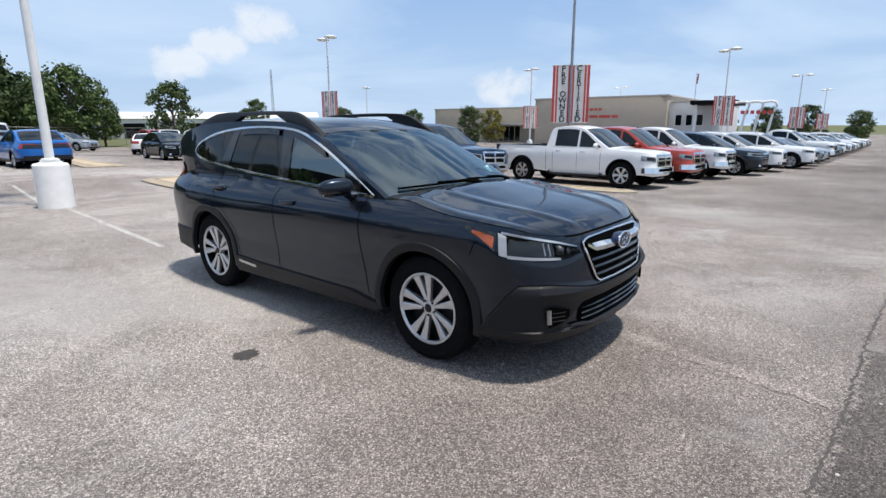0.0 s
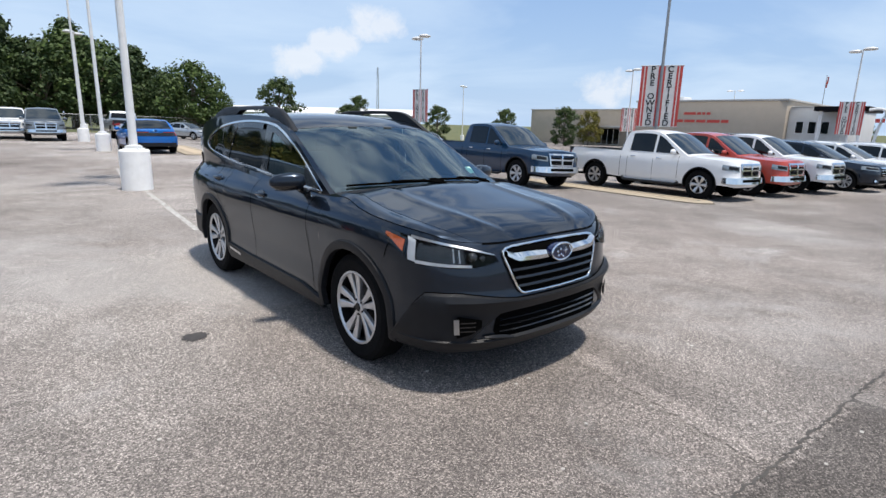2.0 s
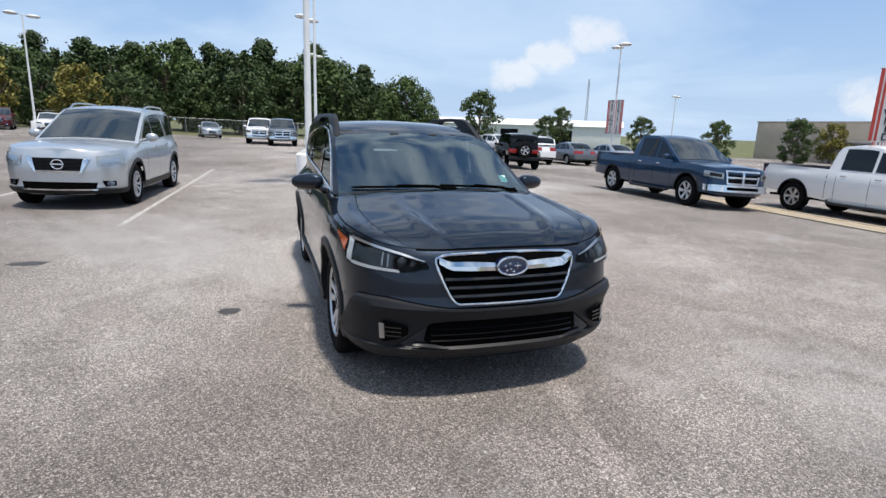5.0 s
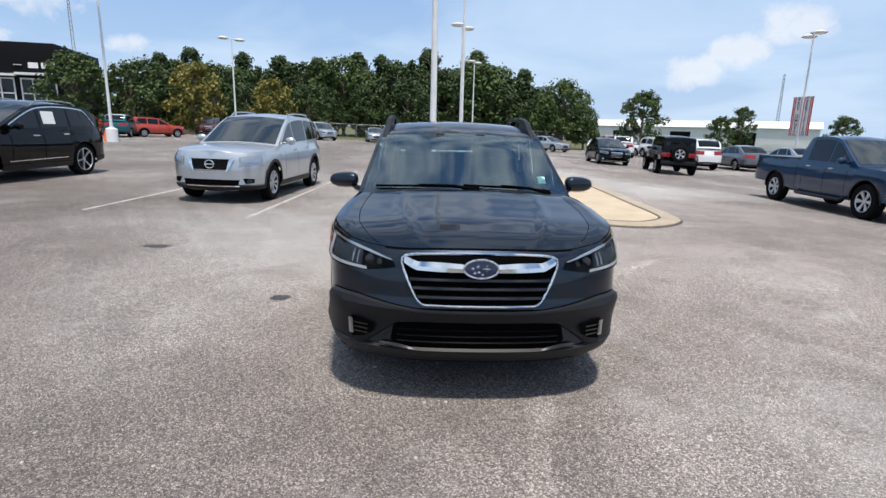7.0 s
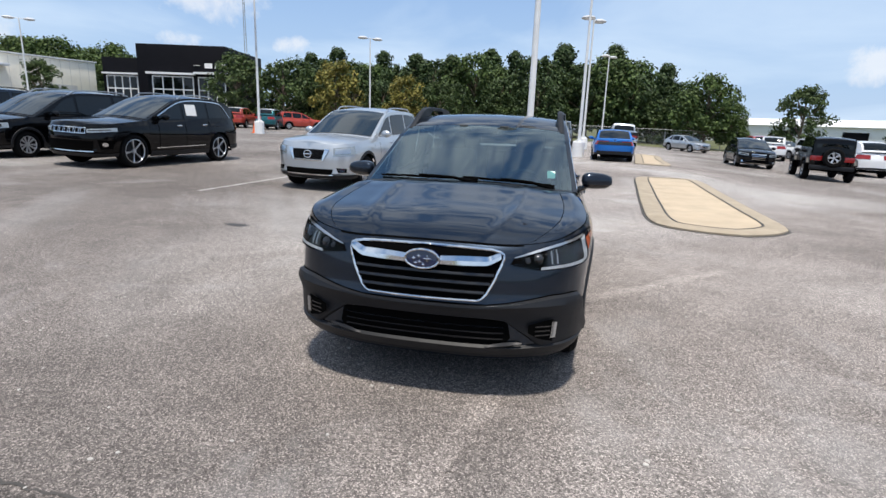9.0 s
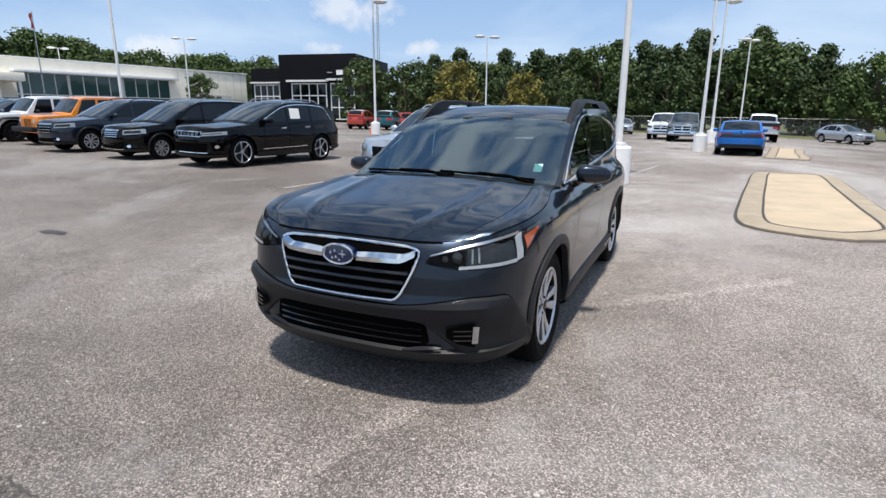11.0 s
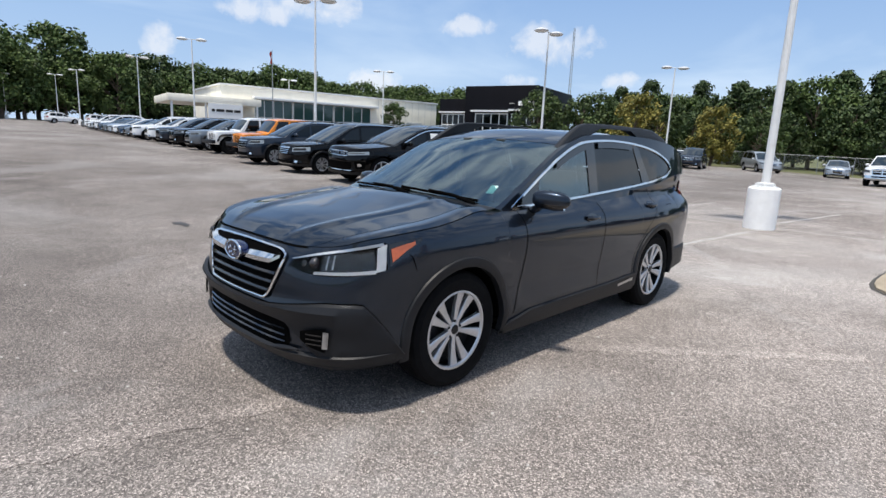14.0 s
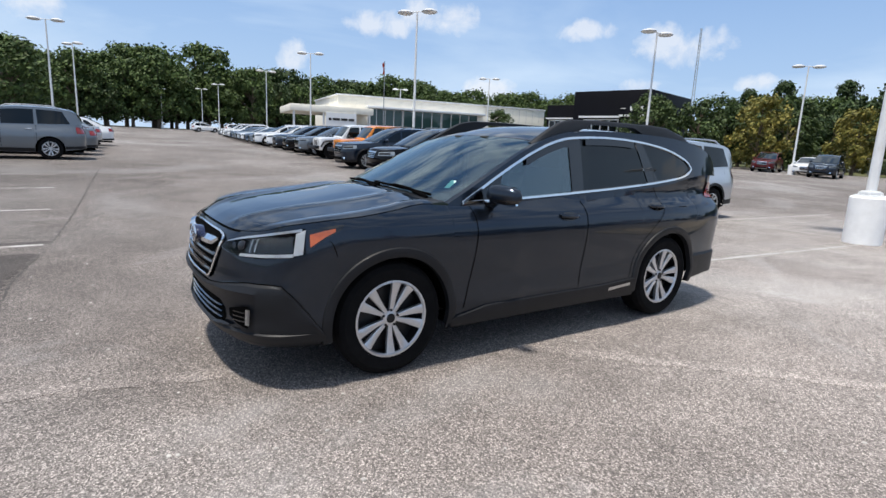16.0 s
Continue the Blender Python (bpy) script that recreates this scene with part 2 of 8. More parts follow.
M = dict(
    hero=material("magnetite_paint", (0.018, 0.026, 0.040), 0.28, 0.85, coat=1.0, spec=0.2, flake=0.22, coat_ior=1.42, dirt=((0.05, 0.05, 0.052), 3.0, 0.05)),
    cladding=material("black_cladding", (0.0095, 0.0105, 0.0130), 0.5, vary=0.15, scale=6, bump=0.05, bump_scale=400, spec=0.3),
    gloss_black=material("gloss_black_trim", (0.006, 0.006, 0.007), 0.08, coat=0.5),
    # near-zero black puts the shade of gaps, openings and the underside into the colour
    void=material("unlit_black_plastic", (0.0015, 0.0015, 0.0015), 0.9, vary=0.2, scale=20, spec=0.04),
    chrome=material("chrome", (0.78, 0.79, 0.80), 0.07, 1.0, vary=0.04, scale=30),
    satin=material("satin_silver", (0.55, 0.56, 0.57), 0.28, 1.0, vary=0.05, scale=30),
    rubber=material("tyre_rubber", (0.006, 0.006, 0.0065), 0.85, vary=0.3, scale=14, bump=0.15, bump_scale=120, spec=0.1),
    alloy=material("machined_alloy", (0.60, 0.61, 0.63), 0.3, 0.75, vary=0.06, scale=40),
    alloy_dark=material("dark_alloy", (0.02, 0.02, 0.022), 0.4, 0.6, vary=0.1, scale=30),
    glass=None,
    dark_glass=material("tinted_glass", (0.003, 0.005, 0.006), 0.03, spec=0.45, coat=0.0),
    lens=material("clear_lens", (0.95, 0.96, 0.97), 0.02, trans=1.0, ior=1.2, spec=0.7),
    led=material("frosted_led_bar", (0.50, 0.53, 0.55), 0.18, vary=0.05, scale=30),
    lamp=material("clear_headlamp", (0.34, 0.37, 0.38), 0.12, 0.5, vary=0.25, scale=30),
    lamp_dim=material("smoked_reflector", (0.035, 0.038, 0.04), 0.2, 0.5, vary=0.35, scale=40),
    screen=material("car_screen_glass", (0.012, 0.018, 0.021), 0.03, spec=0.9),
    amber=material("amber_lens", (0.40, 0.085, 0.022), 0.12, coat=0.7, vary=0.15, scale=60),
    red_lens=material("red_lens", (0.24, 0.010, 0.010), 0.12, coat=0.7, vary=0.15, scale=60),
    badge_blue=material("blue_enamel", (0.004, 0.009, 0.045), 0.15, coat=0.8, vary=0.1, scale=60),
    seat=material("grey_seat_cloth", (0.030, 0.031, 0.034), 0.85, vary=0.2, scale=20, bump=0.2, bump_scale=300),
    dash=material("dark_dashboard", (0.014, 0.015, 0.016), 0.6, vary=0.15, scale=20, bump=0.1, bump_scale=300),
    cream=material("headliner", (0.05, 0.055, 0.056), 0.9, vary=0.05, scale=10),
    sticker=material("pale_sticker", (0.55, 0.78, 0.70), 0.5, vary=0.08, scale=60),
    white_paint=paint("white_car_paint", (0.78, 0.79, 0.80)),
    silver_paint=paint("silver_car_paint", (0.50, 0.53, 0.56), 0.7, 0.32),
    grey_paint=paint("grey_car_paint", (0.16, 0.18, 0.20), 0.6, 0.34),
    black_paint=material("black_car_paint", (0.0015, 0.0015, 0.002), 0.3, coat=1.0, spec=0.02, coat_ior=1.33, vary=0.05, scale=2),
    navy_paint=paint("navy_car_paint", (0.004, 0.010, 0.022), 0.2),
    blue_paint=paint("deep_blue_car_paint", (0.003, 0.026, 0.068), 0.25),
    bright_blue=paint("bright_blue_car_paint", (0.0, 0.12, 0.45), 0.2),
    red_paint=paint("red_car_paint", (0.42, 0.055, 0.035)),
    maroon_paint=paint("maroon_car_paint", (0.10, 0.012, 0.015), 0.3),
    orange_paint=paint("orange_car_paint", (0.78, 0.25, 0.02)),
    teal_paint=paint("teal_car_paint", (0.01, 0.10, 0.12), 0.3),
    paper=material("white_paper", (0.82, 0.82, 0.80), 0.8, vary=0.04, scale=20),
    pole=material("white_pole_paint", (0.74, 0.75, 0.75), 0.45, vary=0.06, scale=3, dirt=((0.5, 0.48, 0.44), 5.0, 0.35)),
    concrete_white=material("whitewashed_concrete", (0.86, 0.86, 0.85), 0.8, vary=0.05, scale=5, bump=0.25, bump_scale=40, dirt=((0.5, 0.48, 0.45), 4.0, 0.12)),
    lamp_head=material("lamp_housing", (0.62, 0.63, 0.64), 0.4, 0.2, vary=0.06, scale=6),
    lamp_lens=material("lamp_lens", (0.70, 0.72, 0.72), 0.25, vary=0.05, scale=6),
    kerb=material("kerb_concrete", (0.36, 0.30, 0.22), 0.85, vary=0.14, scale=3, bump=0.3, bump_scale=60, dirt=((0.22, 0.19, 0.15), 2.5, 0.5)),
    slab=material("tan_concrete_slab", (0.47, 0.38, 0.27), 0.9, vary=0.12, scale=1.5, bump=0.25, bump_scale=60, dirt=((0.34, 0.29, 0.22), 1.2, 0.5)),
    joint=material("dark_joint_sealant", (0.06, 0.055, 0.05), 0.8, vary=0.3, scale=20),
    line=None, asphalt=None, grass=None,
    tan_wall=material("tan_stucco_wall", (0.44, 0.38, 0.31), 0.9, vary=0.06, scale=1.2, bump=0.1, bump_scale=30, dirt=((0.30, 0.26, 0.21), 0.6, 0.3)),
    pale_wall=material("pale_stucco_wall", (0.60, 0.60, 0.59), 0.9, vary=0.05, scale=1.2, bump=0.1, bump_scale=30),
    cream_wall=material("cream_panel_wall", (0.86, 0.82, 0.71), 0.75, vary=0.05, scale=0.8, dirt=((0.5, 0.46, 0.38), 0.5, 0.25)),
    black_wall=material("black_metal_cladding", (0.004, 0.004, 0.006), 0.6, spec=0.12, vary=0.2, scale=0.6),
    white_metal=material("white_metal_sheet", (0.76, 0.77, 0.77), 0.5, vary=0.04, scale=1.0),
    frame_white=material("white_window_frame", (0.75, 0.75, 0.74), 0.5, vary=0.04, scale=4),
    roof_grey=material("grey_roof_membrane", (0.45, 0.44, 0.42), 0.9, vary=0.1, scale=1.0),
    red_ink=material("red_ink", (0.58, 0.075, 0.06), 0.7, vary=0.12, scale=5),
    black_ink=material("black_ink", (0.012, 0.012, 0.012), 0.7, vary=0.12, scale=5),
    white_ink=material("white_ink", (0.75, 0.75, 0.74), 0.7, vary=0.08, scale=5),
    banner=material("banner_cloth", (0.78, 0.75, 0.71), 0.85, vary=0.06, scale=4, bump=0.1, bump_scale=20),
    green_glass=material("green_window_glass", (0.035, 0.075, 0.07), 0.05, spec=0.6),
    bark=material("bark", (0.13, 0.10, 0.075), 0.9, vary=0.3, scale=8, bump=0.6, bump_scale=30),
    steel=material("galvanised_steel", (0.33, 0.34, 0.35), 0.5, 0.6, vary=0.1, scale=6),
    wood=material("weathered_wood", (0.20, 0.15, 0.10), 0.9, vary=0.25, scale=4, bump=0.3, bump_scale=30),
    cone=material("orange_cone", (0.85, 0.16, 0.03), 0.6, vary=0.08, scale=10),
    oil=material("oil_stain", (0.05, 0.045, 0.042), 0.6, vary=0.3, scale=14),
)


def clear_glass():
    """A thin tinted pane: what lies behind shows through, gloss grows at a slant."""
    m = bpy.data.materials.new("clear_glass")
    m.use_nodes = True
    nt = m.node_tree
    nt.nodes.clear()
    tr, gl, mx, fr, out = (nt.nodes.new("ShaderNode" + k) for k in ("BsdfTransparent", "BsdfGlossy", "MixShader", "Fresnel", "OutputMaterial"))
    tr.inputs["Color"].default_value = (0.36, 0.54, 0.58, 1)
    gl.inputs["Color"].default_value, gl.inputs["Roughness"].default_value = (0.84, 0.97, 1, 1), 0.01
    fr.inputs["IOR"].default_value = 2.4
    nt.links.new(fr.outputs[0], mx.inputs[0])
    nt.links.new(tr.outputs[0], mx.inputs[1])
    nt.links.new(gl.outputs[0], mx.inputs[2])
    nt.links.new(mx.outputs[0], out.inputs[0])
    return m


M["glass"] = clear_glass()
# flake paint goes darker, not white, at a grazing view
M["hero"].node_tree.nodes["Principled BSDF"].inputs["Specular Tint"].default_value = (0.40, 0.43, 0.47, 1)


def leaf_material(name, dark, light):
    m = bpy.data.materials.new(name)
    m.use_nodes = True
    nt = m.node_tree
    b = nt.nodes["Principled BSDF"]
    g = nt.nodes.new("ShaderNodeNewGeometry")
    tc = nt.nodes.new("ShaderNodeTexCoord")
    n = node(nt, "ShaderNodeTexNoise", Scale=0.45, Detail=4.0)
    nt.links.new(tc.outputs["Object"], n.inputs["Vector"])
    c1 = ramp(nt, g.outputs["Random Per Island"], [(0.0, dark), (1.0, light)])
    c2 = ramp(nt, n.outputs[0], [(0.3, (0.7, 0.7, 0.7)), (0.7, (1.25, 1.25, 1.2))])
    nt.links.new(mixc(nt, 1.0, c1, c2, "MULTIPLY"), b.inputs["Base Color"])
    b.inputs["Roughness"].default_value = 0.6
    b.inputs["Specular IOR Level"].default_value = 0.25
    return m


M["leaf"] = leaf_material("oak_leaves", (0.030, 0.055, 0.015), (0.092, 0.135, 0.038))
M["leaf_dark"] = leaf_material("pine_foliage", (0.020, 0.039, 0.013), (0.062, 0.095, 0.030))
M["leaf_yellow"] = leaf_material("yellowing_leaves", (0.08, 0.09, 0.018), (0.24, 0.20, 0.045))
M["leaf_bush"] = leaf_material("shrub_leaves", (0.026, 0.048, 0.015), (0.082, 0.118, 0.036))


def asphalt_material(name="worn_asphalt", gain=1.0):
    m = bpy.data.materials.new(name)
    m.use_nodes = True
    nt = m.node_tree
    b = nt.nodes["Principled BSDF"]
    tc = nt.nodes.new("ShaderNodeTexCoord")
    obj = tc.outputs["Object"]

    def noise_of(scale, detail=6.0, rough=0.6, dist=0.0):
        n = node(nt, "ShaderNodeTexNoise", Scale=scale, Detail=detail, Roughness=rough, Distortion=dist)
        nt.links.new(obj, n.inputs["Vector"])
        return n.outputs[0]
    big = ramp(nt, noise_of(0.16, 5.0, 0.55, 0.4), [(0.32, (0.168, 0.142, 0.123)), (0.5, (0.241, 0.209, 0.184)), (0.68, (0.332, 0.299, 0.268))])
    mid = ramp(nt, noise_of(1.1, 8.0, 0.65, 0.6), [(0.3, (0.80, 0.80, 0.80)), (0.7, (1.2, 1.2, 1.2))])
    c = mixc(nt, 1.0, big, mid, "MULTIPLY")
    v = node(nt, "ShaderNodeTexVoronoi", Scale=135.0)
    nt.links.new(obj, v.inputs["Vector"])
    stones = ramp(nt, v.outputs["Color"], [(0.22, (0.36, 0.35, 0.34)), (0.42, (0.80, 0.79, 0.78)), (0.58, (1.12, 1.11, 1.10)), (0.70, (1.5, 1.48, 1.45)), (0.80, (2.5, 2.45, 2.4))])
    c = mixc(nt, 0.8, c, mixc(nt, 1.0, c, stones, "MULTIPLY"))
    edge = ramp(nt, v.outputs["Distance"], [(0.2, (1.0, 1.0, 1.0)), (0.75, (0.62, 0.62, 0.62))])
    c = mixc(nt, 0.8, c, mixc(nt, 1.0, c, edge, "MULTIPLY"))
    dust = ramp(nt, noise_of(0.35, 9.0, 0.7, 1.2), [(0.56, (0, 0, 0)), (0.70, (1, 1, 1))])
    c = mixc(nt, math_node(nt, "MULTIPLY", dust, 0.42), c, (0.43, 0.40, 0.37))
    wear = ramp(nt, noise_of(0.09, 7.0, 0.6, 1.6), [(0.52, (0, 0, 0)), (0.60, (1, 1, 1))])
    c = mixc(nt, math_node(nt, "MULTIPLY", wear, 0.35), c, (0.40, 0.375, 0.345))
    tar = ramp(nt, noise_of(0.22, 8.0, 0.65, 0.9), [(0.60, (0, 0, 0)), (0.68, (1, 1, 1))])
    c = mixc(nt, math_node(nt, "MULTIPLY", tar, 0.28), c, (0.11, 0.098, 0.088))
    # darker towards +x, on the aisle side, with a noisy edge
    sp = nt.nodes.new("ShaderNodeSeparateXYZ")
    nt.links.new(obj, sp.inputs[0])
    x_tone = math_node(nt, "ADD", sp.outputs[0], math_node(nt, "MULTIPLY", math_node(nt, "SUBTRACT", noise_of(0.5, 6.0, 0.65, 0.5), 0.5), 5.0))
    x_tone = ramp(nt, math_node(nt, "DIVIDE", math_node(nt, "ADD", x_tone, 3.0), 4.0), [(0.0, (1.12, 1.11, 1.10)), (1.0, (0.755, 0.745, 0.74))])
    c = mixc(nt, 1.0, c, x_tone, "MULTIPLY")
    # paler in the middle of the lot near y = 7, darker to both sides
    across = math_node(nt, "ADD", sp.outputs[1], math_node(nt, "MULTIPLY", math_node(nt, "SUBTRACT", noise_of(0.35, 6.0, 0.65, 0.8), 0.5), 6.0))
    across = ramp(nt, math_node(nt, "DIVIDE", math_node(nt, "SUBTRACT", across, -1.0), 15.0), [(0.0, (0.74, 0.74, 0.74)), (0.28, (0.98, 0.98, 0.98)), (0.52, (1.16, 1.16, 1.16)), (0.72, (1.04, 1.04, 1.04)), (1.0, (0.82, 0.82, 0.82))])
    c = mixc(nt, 1.0, c, across, "MULTIPLY")
    grit = ramp(nt, noise_of(330.0, 2.0, 0.5), [(0.36, (0.50, 0.50, 0.50)), (0.5, (1.0, 1.0, 1.0)), (0.66, (1.55, 1.54, 1.53))])
    c = mixc(nt, 1.0, c, grit, "MULTIPLY")
    c = mixc(nt, 1.0, c, (0.945, 0.99, 1.06), "MULTIPLY")
    if gain != 1.0:
        c = mixc(nt, 1.0, c, (gain, gain, gain), "MULTIPLY")
    nt.links.new(c, b.inputs["Base Color"])
    b.inputs["Roughness"].default_value = 0.85
    b.inputs["Specular IOR Level"].default_value = 0.3
    bp = node(nt, "ShaderNodeBump", Strength=0.6, Distance=0.006)
    h = mixc(nt, 0.5, v.outputs["Distance"], noise_of(40.0, 4.0))
    nt.links.new(h, bp.inputs["Height"])
    nt.links.new(bp.outputs[0], b.inputs["Normal"])
    return m


def worn_line_material():
    m = bpy.data.materials.new("worn_line_paint")
    m.use_nodes = True
    nt = m.node_tree
    b = nt.nodes["Principled BSDF"]
    tc = nt.nodes.new("ShaderNodeTexCoord")
    n = node(nt, "ShaderNodeTexNoise", Scale=7.0, Detail=9.0, Roughness=0.75)
    nt.links.new(tc.outputs["Object"], n.inputs["Vector"])
    nt.links.new(ramp(nt, n.outputs[0], [(0.42, (0.27, 0.25, 0.23)), (0.60, (0.50, 0.49, 0.47))]), b.inputs["Base Color"])
    b.inputs["Roughness"].default_value = 0.85
    return m


def grass_material():
    m = bpy.data.materials.new("dry_grass")
    m.use_nodes = True
    nt = m.node_tree
    b = nt.nodes["Principled BSDF"]
    tc = nt.nodes.new("ShaderNodeTexCoord")
    n = node(nt, "ShaderNodeTexNoise", Scale=0.3, Detail=10.0, Roughness=0.7)
    nt.links.new(tc.outputs["Object"], n.inputs["Vector"])
    nt.links.new(ramp(nt, n.outputs[0], [(0.35, (0.05, 0.075, 0.022)), (0.65, (0.15, 0.14, 0.055))]), b.inputs["Base Color"])
    b.inputs["Roughness"].default_value = 0.95
    return m


M["dark_asphalt"], M["ghost"] = asphalt_material("darker_asphalt", 0.54), asphalt_material("paler_asphalt", 1.22)
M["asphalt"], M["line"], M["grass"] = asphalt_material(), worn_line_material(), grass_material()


# ---- mesh helpers ----
def terrain(x, y):
    """Height of the lot: level round the car, rising to one side and falling to the other."""
    a, b = max(0.0, -0.5 - y), max(0.0, y - 8.0)
    return 0.1 * (1 - math.exp(-(a / 6) ** 2)) + 0.0165 * a - 0.3 * (1 - math.exp(-(b / 5) ** 2)) - 0.0125 * b


def mesh_of(bm, mat, smooth=True, angle=35):
    me = bpy.data.meshes.new("mesh")
    bmesh.ops.recalc_face_normals(bm, faces=bm.faces)
    for f in bm.faces:
        f.smooth = smooth
    if smooth:
        lim = radians(angle)
        for e in bm.edges:
            if len(e.link_faces) == 2 and e.calc_face_angle(0) > lim:
                e.smooth = False
    bm.to_mesh(me)
    bm.free()
    for m in mat if isinstance(mat, (list, tuple)) else [mat]:
        me.materials.append(m)
    return me


def part(name, bm, mat, parent, label="", at=None, smooth=True, angle=35):
    ob = new(name, mesh_of(bm, mat, smooth, angle))
    ob.parent = parent
    if at is not None:
        ob.matrix_basis = at
    if label:
        ob["label"] = label
    return ob


def share(name, me, parent, at=None):
    ob = new(name, me)
    ob.parent = parent
    if at is not None:
        ob.matrix_basis = at
    return ob


def box(bm, x0, x1, y0, y1, z0, z1, bevel=0.0, m=None):
    vs = [bm.verts.new((x, y, z)) for x in (x0, x1) for y in (y0, y1) for z in (z0, z1)]
    fs = [bm.faces.new([vs[i] for i in q]) for q in ((0, 1, 3, 2), (4, 6, 7, 5), (0, 4, 5, 1), (2, 3, 7, 6), (0, 2, 6, 4), (1, 5, 7, 3))]
    out = vs
    if bevel:
        r = bmesh.ops.bevel(bm, geom=list({e for f in fs for e in f.edges}), offset=bevel, segments=2, affect="EDGES", profile=0.5)
        out = list({v for f in r["faces"] for v in f.verts} | {v for v in vs if v.is_valid})
    if m is not None:
        bmesh.ops.transform(bm, matrix=m, verts=out)
    return bm


def newbox(x0, x1, y0, y1, z0, z1, bevel=0.0, m=None):
    return box(bmesh.new(), x0, x1, y0, y1, z0, z1, bevel, m)


def grid(bm, P, close_u=False):
    """Quads over P, an array of rows of points."""
    P = np.asarray(P, float)
    nu, nv = P.shape[:2]
    vs = [[bm.verts.new(P[i, j]) for j in range(nv)] for i in range(nu)]
    for i in range(nu if close_u else nu - 1):
        for j in range(nv - 1):
            k = (i + 1) % nu
            q = [vs[i][j], vs[k][j], vs[k][j + 1], vs[i][j + 1]]
            if len({tuple(v.co) for v in q}) > 2:
                try:
                    bm.faces.new(q)
                except ValueError:
                    pass
    return vs


def mirrored(bm):
    """Adds the copy across y = 0."""
    g = bmesh.ops.duplicate(bm, geom=bm.verts[:] + bm.edges[:] + bm.faces[:])["geom"]
    vs = [v for v in g if isinstance(v, bmesh.types.BMVert)]
    for v in vs:
        v.co.y = -v.co.y
    bmesh.ops.reverse_faces(bm, faces=[f for f in g if isinstance(f, bmesh.types.BMFace)])
    bmesh.ops.remove_doubles(bm, verts=bm.verts[:], dist=0.0004)
    return bm


def thick(bm, d):
    """Gives an open sheet thickness d, inward."""
    bmesh.ops.recalc_face_normals(bm, faces=bm.faces)
    bmesh.ops.solidify(bm, geom=bm.faces[:], thickness=d)
    return bm


def smooth_line(pts, n):
    """n points on a Catmull-Rom curve through pts, even in length."""
    p = np.asarray(pts, float)
    if len(p) == 2:
        t = np.linspace(0, 1, n)[:, None]
        return p[0] * (1 - t) + p[1] * t
    q = np.vstack([2 * p[0] - p[1], p, 2 * p[-1] - p[-2]])
    out = []
    for i in range(1, len(q) - 2):
        for u in np.linspace(0, 1, 12, endpoint=False):
            a, b, c, d = q[i - 1:i + 3]
            out.append(0.5 * (2 * b + (c - a) * u + (2 * a - 5 * b + 4 * c - d) * u * u + (3 * b - a - 3 * c + d) * u ** 3))
    out.append(p[-1])
    return even(out, n)


def even(pts, n):
    o = np.asarray(pts, float)
    s = np.r_[0, np.cumsum(np.linalg.norm(np.diff(o, axis=0), axis=1))]
    t = np.linspace(0, s[-1], n)
    return np.stack([np.interp(t, s, o[:, k]) for k in range(o.shape[1])], 1)


def tube(bm, pts, r, sides=8, flat=1.0, caps=True):
    """A round rod along pts; r may be one number or one per point."""
    pts = [Vector(p) for p in pts]
    rings = []
    for i, p in enumerate(pts):
        d = (pts[min(i + 1, len(pts) - 1)] - pts[max(i - 1, 0)]).normalized()
        ref = Vector((0, 0, 1)) if abs(d.z) < 0.95 else Vector((1, 0, 0))
        a = d.cross(ref).normalized()
        b = a.cross(d)
        rr = r[i] if isinstance(r, (list, tuple, np.ndarray)) else r
        rings.append([bm.verts.new(p + a * (rr * math.cos(k * 2 * math.pi / sides)) + b * (rr * flat * math.sin(k * 2 * math.pi / sides))) for k in range(sides)])
    for r0, r1 in zip(rings, rings[1:]):
        for k in range(sides):
            bm.faces.new([r0[k], r0[(k + 1) % sides], r1[(k + 1) % sides], r1[k]])
    if caps:
        bm.faces.new(rings[0][::-1])
        bm.faces.new(rings[-1])
    return bm


def lathe(bm, prof, n=32, axis="Y", a0=0.0, a1=2 * math.pi):
    """Turns the profile (radius, along) round the axis."""
    full = abs(a1 - a0 - 2 * math.pi) < 1e-6
    rows = []
    for k in range(n if full else n + 1):
        a = a0 + (a1 - a0) * k / n
        c, s = math.cos(a), math.sin(a)
        rows.append([(r * c, h, r * s) if axis == "Y" else (r * c, r * s, h) for r, h in prof])
    grid(bm, rows, close_u=full)
    return bm


def empty(name, m, label, category, group="", kind=""):
    ob = new(name)
    ob.empty_display_size = 0.2
    ob.matrix_basis = m
    return tagged(ob, label, category, group, kind)


